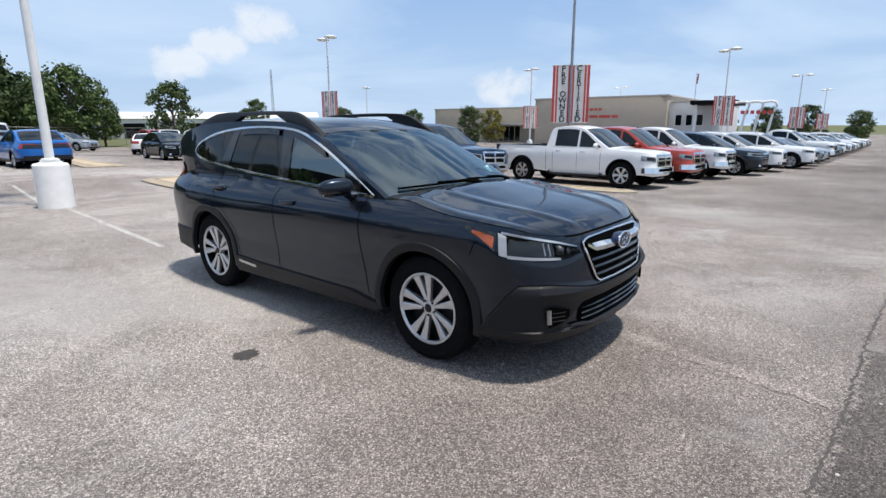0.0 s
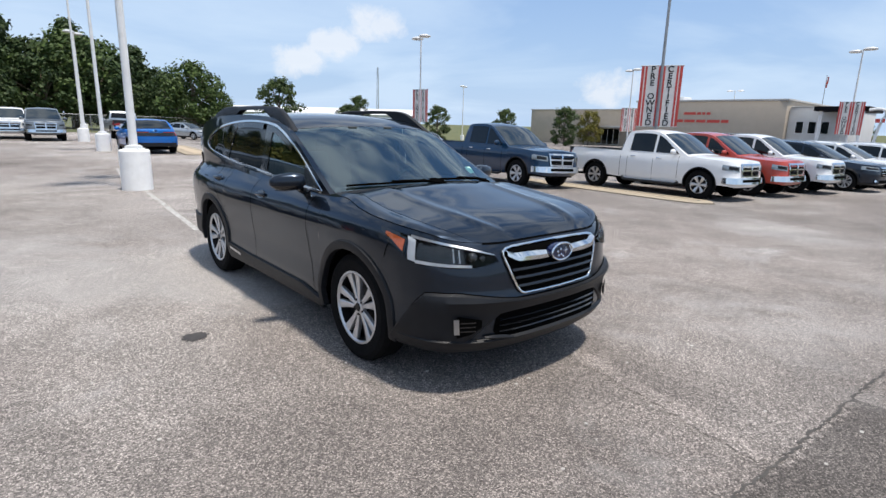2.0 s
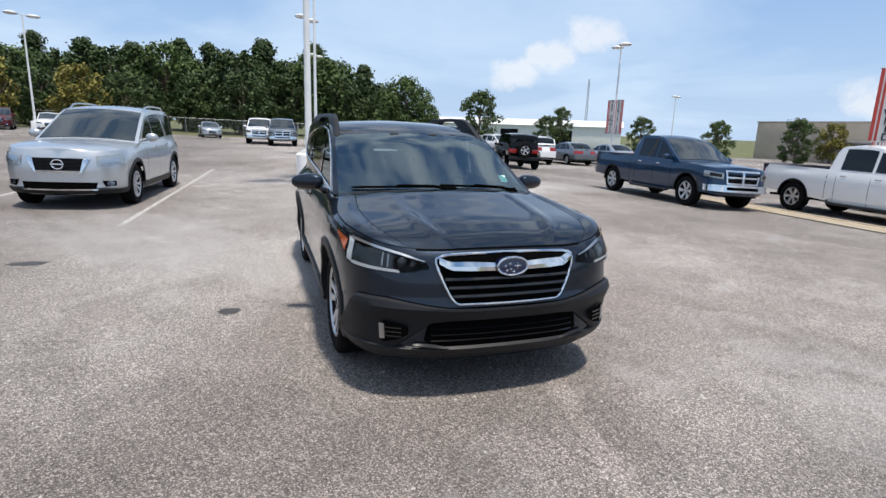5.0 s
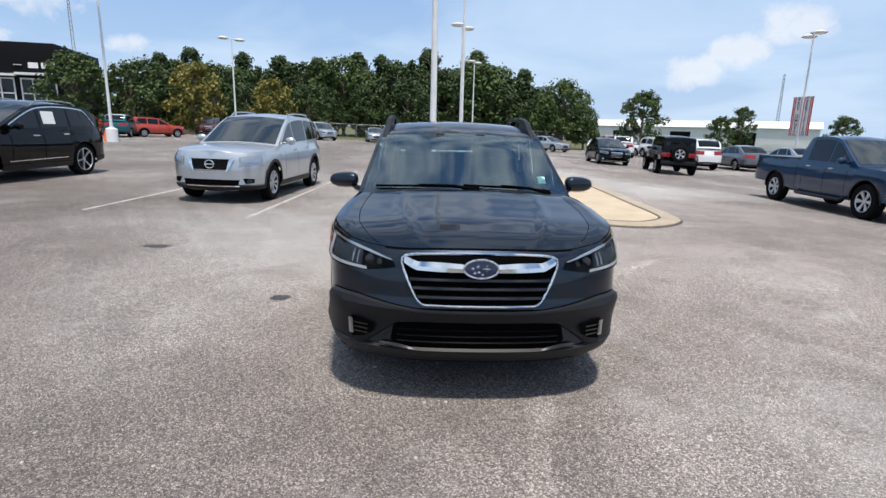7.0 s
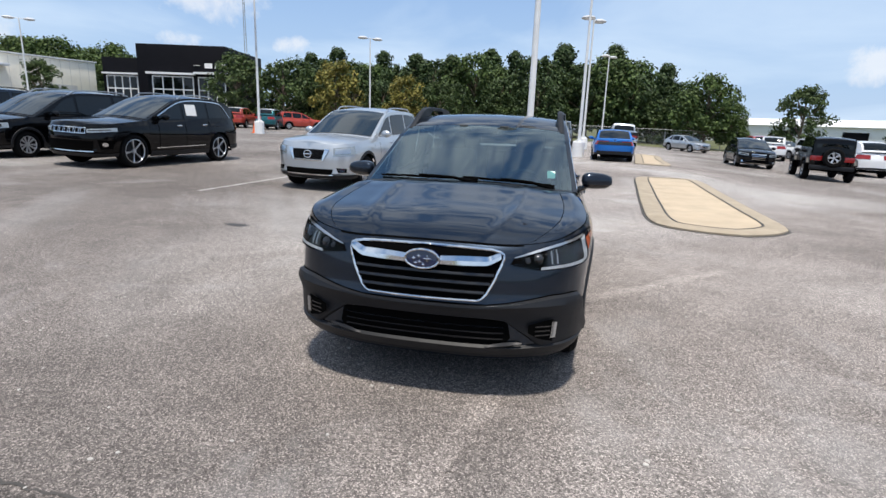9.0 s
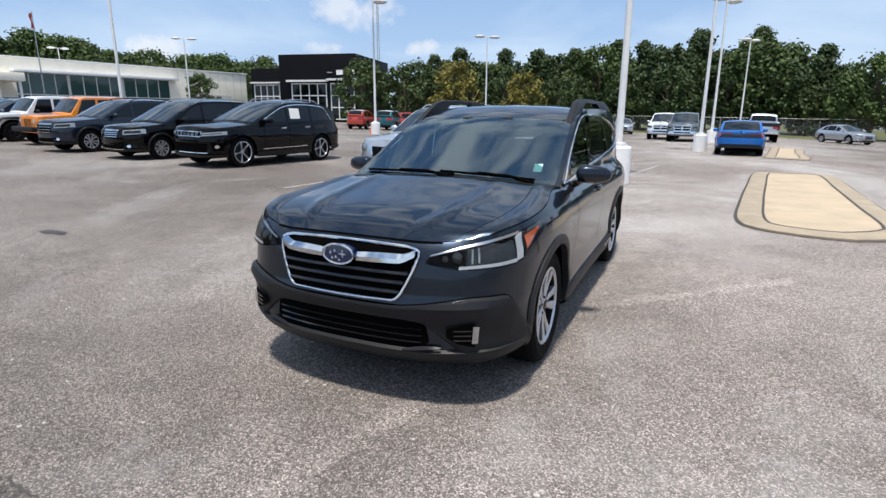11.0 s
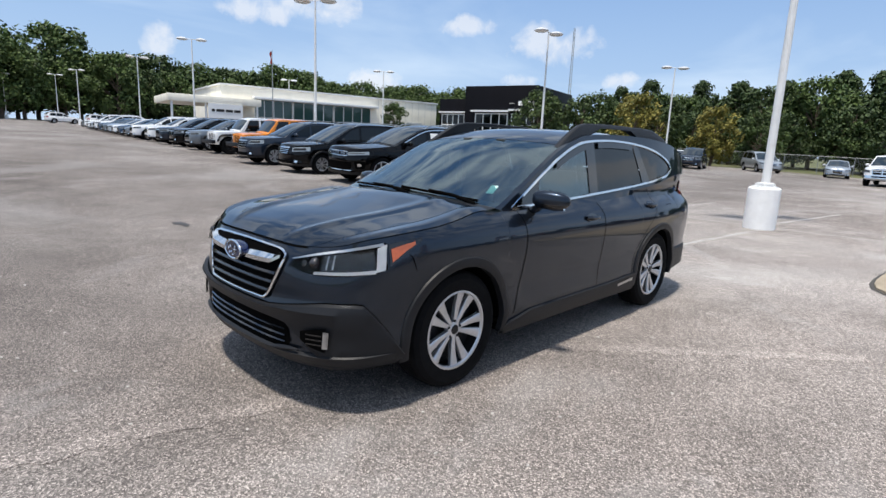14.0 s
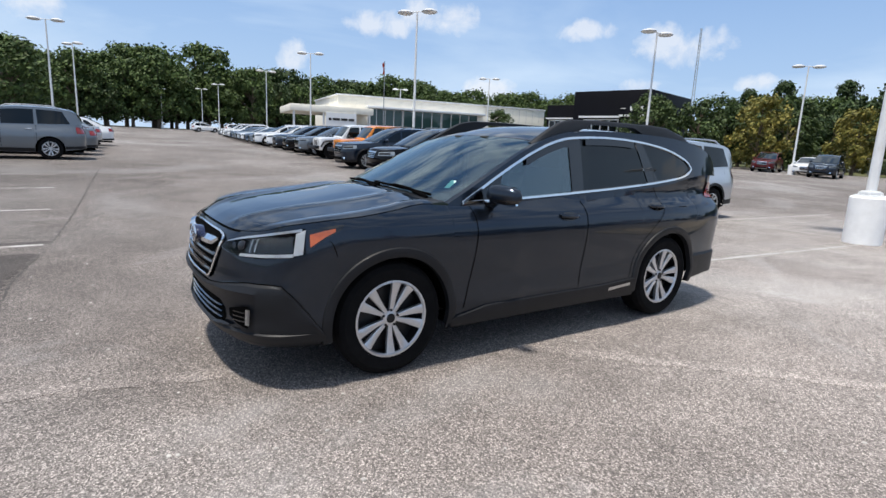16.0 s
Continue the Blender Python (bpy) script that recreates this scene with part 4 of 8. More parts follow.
def vehicle(name, shape, coat, m, label, category, group="", rim=None, trim="chrome", lower="cladding", scale=(1, 1, 1), paper=False, spare=False, face="bars", white_roof=False):
    """A parked vehicle with body, windows, lamps, grille, bumpers, mirrors and wheels."""
    s = SHAPES[shape]
    sh = _shells.setdefault(shape, Shell(s))
    # the vehicle lies along the fall of the ground
    car = empty(name, m @ Matrix.Diagonal((*scale, 1)), label, category, group)
    bm = bmesh.new()
    half = bmesh.new()
    sh.wall(half, 48, 7)
    n = 26
    xs = np.linspace(s["roof"][0][0], s["roof"][-1][0], n)
    grid(half, [[sh.side(x, z) for z in np.linspace(sh.beltz(x) - 0.002, max(sh.roofz(x), sh.beltz(x)), 4)] for x in xs])
    mirrored(half)
    me = bpy.data.meshes.new("tmp")
    half.to_mesh(me)
    half.free()
    bm.from_mesh(me)
    bpy.data.meshes.remove(me)
    sh.span(bm, sh.hood_edge(16), (0.03, 0.06, 0.05), (0, 0, 0), 9)
    e0, e1, e2 = s["cowl"], s["header"], s["tail"]
    sh.span(bm, sh.edge(e0, e1, 8), (0.05, 0.05), (0.10, 0.03), 9)
    sh.span(bm, sh.edge(e1, e2, 12), (0.05, 0.06, 0.05), (0.03, 0, -0.03), 9)
    end = s["roof"][-1][0]
    sh.span(bm, sh.edge(e2, end, 8), (0.05, 0.02), (-0.03, -0.06), 9)
    if shape in ("sedan", "pickup"):
        t1 = sh.t_x(end)
        rear = [sh.point(t, sh.at(t, 2)) for t in np.linspace(t1, 1, 10)]
        if shape == "sedan":
            sh.span(bm, rear, (0.03, 0.02), (0, 0), 9)
    else:
        t1 = sh.t_x(end)
        sh.span(bm, [sh.point(t, sh.at(t, 2)) for t in np.linspace(t1, 1, 8)], (0.0, 0.0), (0, 0), 5)
    bmesh.ops.remove_doubles(bm, verts=bm.verts[:], dist=0.001)
    body = part("body", bm, coat, car, angle=28)
    if s.get("bed"):
        b0, b1 = s["bed"]
        rim_b = bmesh.new()
        top = 1.285
        for x0, x1, y0, y1 in ((b1, b0, -0.93, -0.78), (b1, b0, 0.78, 0.93), (b1 - 0.1, b1, -0.93, 0.93)):
            box(rim_b, x0, x1, y0, y1, top - 0.45, top + 0.012, 0.01)
        part("bed_rail", rim_b, M["cladding"], car, "black bed rail caps")
        part("bed_floor", newbox(b1, b0, -0.79, 0.79, 0.80, 0.84), M["void"], car)
        for sd in (1, -1):
            seam = bmesh.new()
            sh.patch(seam, [(sh.t_x(b0 + 0.07), 0.47), (sh.t_x(b0 + 0.055), 0.47)], [(sh.t_x(b0 + 0.07), 1.24), (sh.t_x(b0 + 0.055), 1.24)], 2, 6, 0.003)
            if sd < 0:
                for v in seam.verts:
                    v.co.y *= -1
            part("bed_gap", seam, M["void"], car)
        for sd in (1, -1):
            step = tube(bmesh.new(), [(-0.62, sd * 1.0, 0.44), (-0.72, sd * 1.04, 0.37), (-2.5, sd * 1.04, 0.37), (-2.6, sd * 1.0, 0.44)], 0.04, 8)
            part("side_step", step, M["cladding"], car, "tubular side step")
    glass = M["dark_glass"]
    edge = sh.edge(e0 - 0.05, e1 + 0.03, 8)
    part("windshield", sh.span(bmesh.new(), edge, (0.05, 0.05), (0.10, 0.03), 9, -0.93, 0.93, 0.008), M["screen"], car)
    bottom_rear = end + 0.10 * (e2 - end) + (0.03 if shape == "jeep" else 0)
    edge = sh.edge(e2 - 0.06, bottom_rear, 6)
    part("rear_window", sh.span(bmesh.new(), [(x - 0.012, y, z) for x, y, z in edge], (0.05, 0.02), (-0.03, -0.06), 9, -0.88, 0.88, 0.004), glass, car)
    for p in s["panes"]:
        for sd in (1, -1):
            bm = pane(sh, bmesh.new(), *p, lambda x: sh.beltz(x) + 0.035, lambda x: sh.roofz(x) - 0.075, 0.007)
            if sd < 0:
                for v in bm.verts:
                    v.co.y *= -1
            part("side_window", bm, glass, car)
    for xs_ in [q[1] - 0.04 for q in s["panes"][:2]] + [s["panes"][0][0] + 0.02]:
        line = bmesh.new()
        sh.patch(line, [(sh.t_x(xs_), 0.42), (sh.t_x(xs_ - 0.012), 0.42)], [(sh.t_x(xs_), sh.beltz(xs_) - 0.02), (sh.t_x(xs_ - 0.012), sh.beltz(xs_) - 0.02)], 2, 6, 0.003)
        for sd in (1, -1):
            piece = line.copy()
            if sd < 0:
                for v in piece.verts:
                    v.co.y *= -1
            part("door_gap", piece, M["void"], car)
        line.free()
    hand = bmesh.new()
    for q in s["panes"][:2]:
        x = q[1] + 0.16
        z = sh.beltz(x) - 0.13
        p = sh.point(sh.t_x(x), z, 0.018)
        box(hand, x - 0.09, x + 0.09, p[1] - 0.014, p[1] + 0.006, z - 0.016, z + 0.016, 0.006)
    part("door_handle", mirrored(hand), coat if trim != "chrome" else M["chrome"], car)
    z0, z1 = s["lamp_z"]
    y0, back = s["lamp_y"]
    for sd in (1, -1):
        bm = bmesh.new()
        if shape == "jeep":
            tc_, zc = sh.t_y(0.52), 0.90
            oval(bm, tc_, zc, 0.015, 0.085, sh, 0.014)
        else:
            ta, tb = sh.t_y(y0), sh.t_x(s["plan"][0][0] - back)
            sh.patch(bm, [(ta, z0 - 0.02), (tb, z0 + 0.03)], [(ta, z1 - 0.03), (tb, z1 + 0.02)], 10, 4, 0.008)
        rear = bmesh.new()
        zr0, zr1 = s["tail_z"]
        back_x = s["plan"][-1][0] + (0.12 if shape == "pickup" else 0.28)
        sh.patch(rear, [(sh.t_x(back_x), zr0), (0.955 if shape != "pickup" else 0.93, zr0)], [(sh.t_x(back_x), zr1), (0.955 if shape != "pickup" else 0.93, zr1)], 8, 4, 0.008)
        if sd < 0:
            for b_ in (bm, rear):
                for v in b_.verts:
                    v.co.y *= -1
        hl = part("headlight", bm, M["led"] if shape == "jeep" else M["lamp"], car)
        if shape != "jeep":
            eye = bmesh.new()
            zc = (z0 + z1) / 2
            sh.patch(eye, [(ta + 0.006, z0 + 0.02), (tb - 0.022, z0 + 0.05)], [(ta + 0.008, z1 - 0.05), (tb - 0.022, z1 - 0.02)], 6, 3, 0.013)
            if sd < 0:
                for v in eye.verts:
                    v.co.y *= -1
            part("reflector", eye, M["satin"] if face == "mesh" else M["alloy_dark"], hl)
        part("tail_light", rear, M["red_lens"], car)
    gy, g0, g1 = s["grille"]
    bm = bmesh.new()
    sh.patch(bm, [(0, g0), (sh.t_y(gy * 0.85), g0)], [(0, g1), (sh.t_y(gy), g1)], 6, 4, 0.006)
    gr = part("grille", mirrored(bm), M["void"], car, "dark grille")
    bm = bmesh.new()
    if shape == "jeep":
        for y in np.linspace(0.0, 0.36, 4):
            a, b = sh.t_y(max(0.0, y - 0.014)), sh.t_y(y + 0.03)
            sh.patch(bm, [(a, g0), (b, g0)], [(a, g1), (b, g1)], 2, 3, 0.016)
        part("grille_bar", mirrored(bm), coat, gr)
    elif face == "slots":
        # seven upright slots with bright frames, a chrome brow along the bumper
        for y in np.linspace(0.0, gy - 0.06, 4):
            for d in (-0.055, 0.045):
                a, b = max(0.0, y + d), max(0.004, y + d + 0.012)
                sh.patch(bm, [(sh.t_y(a), g0), (sh.t_y(b), g0)], [(sh.t_y(a), g1), (sh.t_y(b), g1)], 2, 3, 0.016)
        for z in (g0 - 0.01, g1 - 0.012):
            sh.patch(bm, [(0, z), (sh.t_y(gy), z)], [(0, z + 0.014), (sh.t_y(gy), z + 0.014)], 6, 2, 0.016)
        part("grille_bar", mirrored(bm), M["chrome"], gr, "bright slot frames")
    elif face == "mesh":
        # plain mesh between two chrome uprights, round emblem
        for k in range(9):
            z = g0 + 0.02 + k * (g1 - g0 - 0.03) / 8
            sh.patch(bm, [(0, z), (sh.t_y(gy * 0.84), z)], [(0, z + 0.006), (sh.t_y(gy * 0.84), z + 0.006)], 6, 2, 0.012)
        part("grille_mesh", mirrored(bm), M["cladding"], gr)
        bm = bmesh.new()
        sh.patch(bm, [(sh.t_y(gy * 0.80), g0 - 0.03), (sh.t_y(gy * 0.86), g0 - 0.03)], [(sh.t_y(gy * 0.95), g1 + 0.02), (sh.t_y(gy * 1.22), g1 + 0.02)], 4, 4, 0.018)
        sh.patch(bm, [(0, g0 - 0.035), (sh.t_y(gy * 0.86), g0 - 0.035)], [(0, g0 - 0.012), (sh.t_y(gy * 0.86), g0 - 0.012)], 6, 2, 0.016)
        part("grille_bar", mirrored(bm), M["chrome"], gr, "bright grille uprights")
        bm = bmesh.new()
        tube(bm, [(*sh.point(0, (g0 + g1) / 2, 0.022)[:1], 0.085 * math.cos(a), (g0 + g1) / 2 + 0.075 * math.sin(a)) for a in np.linspace(0, 2 * math.pi, 21)], 0.012, 6)
        x_ = sh.point(0, (g0 + g1) / 2, 0.022)[0]
        tube(bm, [(x_, -0.10, (g0 + g1) / 2), (x_, 0.10, (g0 + g1) / 2)], 0.014, 6)
        part("emblem", bm, M["chrome"], gr, "round chrome emblem")
    elif shape == "pickup":
        # bright frame with a bold cross, dark mesh behind
        for z in np.linspace(g0 + 0.03, g1 - 0.03, 8):
            sh.patch(bm, [(0, z), (sh.t_y(gy * 0.9), z)], [(0, z + 0.008), (sh.t_y(gy * 0.9), z + 0.008)], 6, 2, 0.012)
        part("grille_mesh", mirrored(bm), M["cladding"], gr)
        bm = bmesh.new()
        zc = (g0 + g1) / 2
        for z, h in ((g0 - 0.015, 0.04), (zc - 0.022, 0.044), (g1 - 0.03, 0.05)):
            w_ = gy * (0.87 + 0.13 * (z - g0) / (g1 - g0))
            sh.patch(bm, [(0, z), (sh.t_y(w_), z)], [(0, z + h), (sh.t_y(w_), z + h)], 8, 3, 0.022)
        sh.patch(bm, [(0, g0), (sh.t_y(0.035), g0)], [(0, g1), (sh.t_y(0.035), g1)], 2, 5, 0.026)
        sh.patch(bm, [(sh.t_y(gy * 0.82), g0 - 0.01), (sh.t_y(gy * 0.90), g0 - 0.01)], [(sh.t_y(gy * 0.93), g1), (sh.t_y(gy * 1.02), g1)], 3, 5, 0.022)
        part("grille_bar", mirrored(bm), M[trim], gr, "bright crosshair grille frame" if trim == "chrome" else "")
    else:
        for z in np.linspace(g0 + 0.03, g1 - 0.02, 4):
            sh.patch(bm, [(0, z), (sh.t_y(gy * (0.86 + 0.12 * (z - g0) / (g1 - g0))), z)], [(0, z + 0.02), (sh.t_y(gy * (0.86 + 0.12 * (z - g0) / (g1 - g0))), z + 0.02)], 6, 2, 0.018)
        sh.patch(bm, [(0, g1), (sh.t_y(gy), g1)], [(0, g1 + 0.025), (sh.t_y(gy), g1 + 0.025)], 6, 2, 0.016)
        part("grille_bar", mirrored(bm), M[trim], gr, "bright grille bars" if trim == "chrome" else "")
    bm = bmesh.new()
    iy, i0, i1 = s["intake"]
    if shape == "pickup":
        sh.patch(bm, [(0, 0.50), (sh.t_x(0.66), 0.52)], [(0, 0.70), (sh.t_x(0.66), 0.68)], 14, 4, 0.05)
        part("front_bumper", thick(mirrored(bm), 0.05), M[trim], car, "chrome front bumper" if trim == "chrome" else "")
        for hx in s["hubs"]:
            for sd in (1, -1):
                lip_b = bmesh.new()
                P = []
                for a in np.linspace(math.radians(-4), math.radians(184), 18):
                    P.append([sh.point(sh.t_x(hx + r * math.cos(a)), s["hub_z"] + r * math.sin(a), o) for r, o in ((s["arch"] - 0.004, -0.02), (s["arch"] - 0.004, 0.01), (s["arch"] + 0.022, 0.01), (s["arch"] + 0.026, 0.0))])
                grid(lip_b, P)
                if sd < 0:
                    for v in lip_b.verts:
                        v.co.y *= -1
                part("wheel_lip", lip_b, M["cladding"], car)
        bm = newbox(-4.99, -4.90, -0.93, 0.93, 0.55, 0.75, 0.02)
        part("rear_bumper", bm, M[trim], car)
        bm = bmesh.new()
        sh.patch(bm, [(0, 0.56), (sh.t_y(0.5), 0.56)], [(0, 0.64), (sh.t_y(0.5), 0.64)], 6, 2, 0.054)
        part("bumper_intake", mirrored(bm), M["void"], car)
    elif shape == "jeep":
        box(bm, 0.66, 0.86, -0.80, 0.80, 0.50, 0.68, 0.03)
        part("front_bumper", bm, M["cladding"], car)
        part("rear_bumper", newbox(-3.70, -3.50, -0.80, 0.80, 0.48, 0.66, 0.03), M["cladding"], car)
        fl = bmesh.new()
        for hx in s["hubs"]:
            pts = [(hx + 0.58, 0.86, 0.62), (hx + 0.42, 0.86, 0.90), (hx + 0.2, 0.86, 0.95), (hx - 0.3, 0.86, 0.95), (hx - 0.52, 0.86, 0.72)]
            tube(fl, smooth_line(pts, 14), 0.085, 8, 0.5)
        part("fender_flare", mirrored(fl), M["cladding"], car, "black fender flares")
    else:
        sh.patch(bm, [(0, i0), (sh.t_y(iy * 0.95), i0)], [(0, i1), (sh.t_y(iy), i1)], 8, 3, 0.006)
        part("lower_intake", mirrored(bm), M["void"], car)
        strip_b = bmesh.new()
        sh.patch(strip_b, [(0, i0 - 0.03), (sh.t_y(iy * 0.98), i0 - 0.02)], [(0, i0 - 0.008), (sh.t_y(iy), i0)], 8, 2, 0.014)
        part("bumper_strip", mirrored(strip_b), M[trim], car)
        for sd in (1, -1):
            fog = bmesh.new()
            sh.patch(fog, [(sh.t_y(iy + 0.10), i0 + 0.04), (sh.t_y(iy + 0.24), i0 + 0.05)], [(sh.t_y(iy + 0.06), i1 + 0.03), (sh.t_y(iy + 0.25), i1 + 0.02)], 6, 3, 0.006)
            lamp_b = bmesh.new()
            oval(lamp_b, sh.t_y(iy + 0.17), (i0 + i1) / 2 + 0.035, 0.010, 0.042, sh, 0.012)
            if sd < 0:
                for b_ in (fog, lamp_b):
                    for v in b_.verts:
                        v.co.y *= -1
            fp = part("fog_pocket", fog, M["void"], car)
            part("fog_lamp", lamp_b, M["chrome"], fp)
        bm = bmesh.new()
        zb = s["plan"][0][3]
        sh.patch(bm, [(0, zb), (sh.t_x(s["arch"] + 0.01), zb + 0.02)], [(0, zb + 0.08), (sh.t_x(s["arch"] + 0.01), zb + 0.10)], 14, 3, 0.01)
        x0, x1 = s["hubs"][0] - s["arch"] - 0.01, s["hubs"][1] + s["arch"] + 0.01
        sh.patch(bm, [(sh.t_x(x0), zb), (sh.t_x(x1), zb)], [(sh.t_x(x0), zb + 0.12), (sh.t_x(x1), zb + 0.12)], 14, 3, 0.008)
        sh.patch(bm, [(sh.t_x(s["hubs"][1] - s["arch"] - 0.01), zb + 0.1), (1, zb + 0.14)], [(sh.t_x(s["hubs"][1] - s["arch"] - 0.01), zb + 0.2), (1, zb + 0.24)], 14, 3, 0.01)
        if lower == "cladding":
            for hx in s["hubs"]:
                P = []
                for a in np.linspace(math.radians(-8), math.radians(188), 20):
                    P.append([sh.point(sh.t_x(hx + r * math.cos(a)), s["hub_z"] + r * math.sin(a), o) for r, o in ((s["arch"] - 0.002, 0.0), (s["arch"] - 0.002, 0.012), (s["arch"] + 0.05, 0.012), (s["arch"] + 0.06, 0.002))])
                grid(bm, P)
        part("lower_trim", mirrored(bm), M["cladding"], car)
    for sd in (1, -1):
        bm = bmesh.new()
        bmesh.ops.create_icosphere(bm, subdivisions=2, radius=1.0)
        bmesh.ops.transform(bm, matrix=Matrix.Diagonal((0.07, 0.12, 0.085, 1)), verts=bm.verts)
        x = s["panes"][0][0] - 0.12
        p = sh.point(sh.t_x(x), sh.beltz(x))
        bmesh.ops.translate(bm, vec=(x, sd * (p[1] + 0.15), p[2] + 0.09), verts=bm.verts)
        tube(bm, [(x, sd * (p[1] - 0.03), p[2] + 0.03), (x, sd * (p[1] + 0.08), p[2] + 0.06)], 0.025, 6)
        part("mirror", bm, coat if shape != "jeep" else M["cladding"], car)
    if s["rails"]:
        bm = bmesh.new()
        pts = [sh.side(x, sh.roofz(x)) for x in np.linspace(e1 - 0.1, e2 + 0.1, 10)]
        tube(bm, [(x, y - 0.06, z + (0.07 if 0 < i < 9 else 0.0)) for i, (x, y, z) in enumerate(pts)], 0.018, 6)
        for sd in (1, -1):
            piece = bm.copy()
            if sd < 0:
                for v in piece.verts:
                    v.co.y *= -1
            part("roof_rail", piece, M["satin"] if trim == "chrome" else M["cladding"], car)
        bm.free()
    if face == "slots":
        for sd in (1, -1):
            p0, p2 = s["panes"][0], s["panes"][-1]
            xs = np.linspace(p0[0] + 0.05, p2[1] - 0.06, 40)
            line = bmesh.new()
            P = []
            for x in xs:
                z = min(sh.roofz(x) - 0.065, sh.beltz(x) + 0.03 + 0.9 * min(abs(x - xs[0]), 1.3 * abs(x - xs[-1])))
                P.append([sh.side(x, z - 0.012, 0.012), sh.side(x, z + 0.012, 0.012)])
            grid(line, P)
            x0, x1 = s["hubs"][0] - 0.62, s["hubs"][1] + 0.62
            sh.patch(line, [(sh.t_x(x0), 0.44), (sh.t_x(x1), 0.47)], [(sh.t_x(x0), 0.458), (sh.t_x(x1), 0.488)], 10, 2, 0.016)
            if sd < 0:
                for v in line.verts:
                    v.co.y *= -1
            part("bright_strip", line, M["chrome"], car, "thin chrome strips along windows and sills")
    if white_roof:
        part("roof_panel", thick(sh.span(bmesh.new(), sh.edge(e1, e2 - 0.05, 10), (0.05, 0.06, 0.05), (0.03, 0, -0.03), 9, -1.0, 1.0, 0.012), 0.01), M["white_paint"], car, "white roof")
    if spare:
        sp = new("spare_wheel")
        sp.parent = car
        sp.matrix_basis = pose(-3.66, 0.0, 1.0, 0, 0, 90)
        R, rm, w, spk, pr, sw = s["wheel"]
        share("tyre", mesh_of(tyre_mesh(R * 0.96, rm, w), M["rubber"]), sp)
        share("rim", mesh_of(rim_mesh(rm, w, spk, pr, sw), M["alloy"]), sp)
    if paper:
        x = -1.25
        q = [sh.side(xx, zz, 0.012) for xx, zz in ((-1.75, 1.24), (-2.12, 1.24), (-2.12, 1.52), (-1.75, 1.52))]
        bm = bmesh.new()
        bm.faces.new([bm.verts.new(v) for v in q])
        part("window_sheet", thick(bm, 0.002), M["paper"], car, "white printed sheet")
    underbody(sh, car)
    wheels(car, s, rim or M["alloy"], s["wheel"])
    return car


# ---- the grey wagon in the middle ----
HERO = dict(plan=[(0.957, 0, 0.905, 0.235, 1), (0.948, 0.25, 0.903, 0.235, 1), (0.92, 0.45, 0.898, 0.24, 1), (0.866, 0.62, 0.903, 0.245, 1), (0.778, 0.765, 0.922, 0.255, 0.9), (0.677, 0.845, 0.950, 0.27, 0.7), (0.538, 0.893, 0.972, 0.28, 0.4), (0.40, 0.913, 0.988, 0.285, 0.12), (0.2, 0.928, 1.005, 0.26, 0), (0, 0.935, 1.03, 0.26, 0), (-0.23, 0.935, 1.06, 0.25, 0), (-0.53, 0.93, 1.05, 0.24, 0), (-1.5, 0.922, 1.085, 0.24, 0), (-2.3, 0.928, 1.13, 0.245, 0), (-2.745, 0.935, 1.17, 0.27, 0), (-3.1, 0.92, 1.23, 0.30, 0), (-3.4, 0.89, 1.26, 0.33, 0), (-3.65, 0.83, 1.26, 0.36, 0), (-3.80, 0.70, 1.25, 0.38, 0), (-3.86, 0.45, 1.25, 0.38, 0), (-3.88, 0, 1.25, 0.38, 0)],
            front=[(0.20, 0.12), (0.26, 0.06), (0.33, 0.020), (0.40, 0.022), (0.50, 0.022), (0.585, 0.0), (0.62, 0.012), (0.72, 0.024), (0.80, 0.038), (0.86, 0.06), (0.905, 0.10)],
            side=[(0.2, 0.07), (0.28, 0.035), (0.40, 0.016), (0.55, 0.022), (0.68, 0.010), (0.80, 0.0), (0.88, 0.0), (0.94, 0.012), (0.98, 0.03), (1.02, 0.065), (1.06, 0.115), (1.1, 0.13), (1.2, 0.125), (1.28, 0.125)],
            belt=[(-0.2, 1.062), (-0.53, 1.05), (-1.5, 1.085), (-2.3, 1.13), (-2.745, 1.17), (-3.1, 1.23), (-3.4, 1.26), (-3.8, 1.25)],
            roof=[(-0.42, 1.062), (-0.8, 1.255), (-1.15, 1.432), (-1.42, 1.535), (-1.7, 1.582), (-2.2, 1.598), (-2.7, 1.588), (-3.1, 1.555), (-3.4, 1.50), (-3.6, 1.42), (-3.78, 1.26)],
            lean=0.15, curve=0.06, cowl=-0.30, hubs=(0, -2.745), hub_z=0.362, arch=0.405, track=0.895, floor=0.275)
DLO_LOW = lerp_line(smooth_line([(-0.53, 1.063), (-1.0, 1.082), (-1.5, 1.107), (-2.1, 1.145), (-2.6, 1.188), (-2.95, 1.232), (-3.10, 1.268), (-3.165, 1.315)], 60))
DLO_UP = lerp_line(smooth_line([(-0.53, 1.063), (-0.85, 1.235), (-1.15, 1.385), (-1.4, 1.482), (-1.61, 1.526), (-2.0, 1.545), (-2.4, 1.53), (-2.75, 1.484), (-3.0, 1.415), (-3.12, 1.36), (-3.165, 1.315)], 60))
hs = Shell(HERO)
hero = empty("station_wagon", pose(-2.25, 3.705, 0), "dark grey crossover wagon with black cladding on worn asphalt", "car")


def flip(bm):
    for v in bm.verts:
        v.co.y *= -1
    bmesh.ops.reverse_faces(bm, faces=bm.faces[:])
    return bm


def both(name, make, mat, parent=None, label="", angle=35):
    """One part on each side of the car."""
    return [part(name, make() if sd > 0 else flip(make()), mat, parent or hero, label, angle=angle) for sd in (1, -1)]


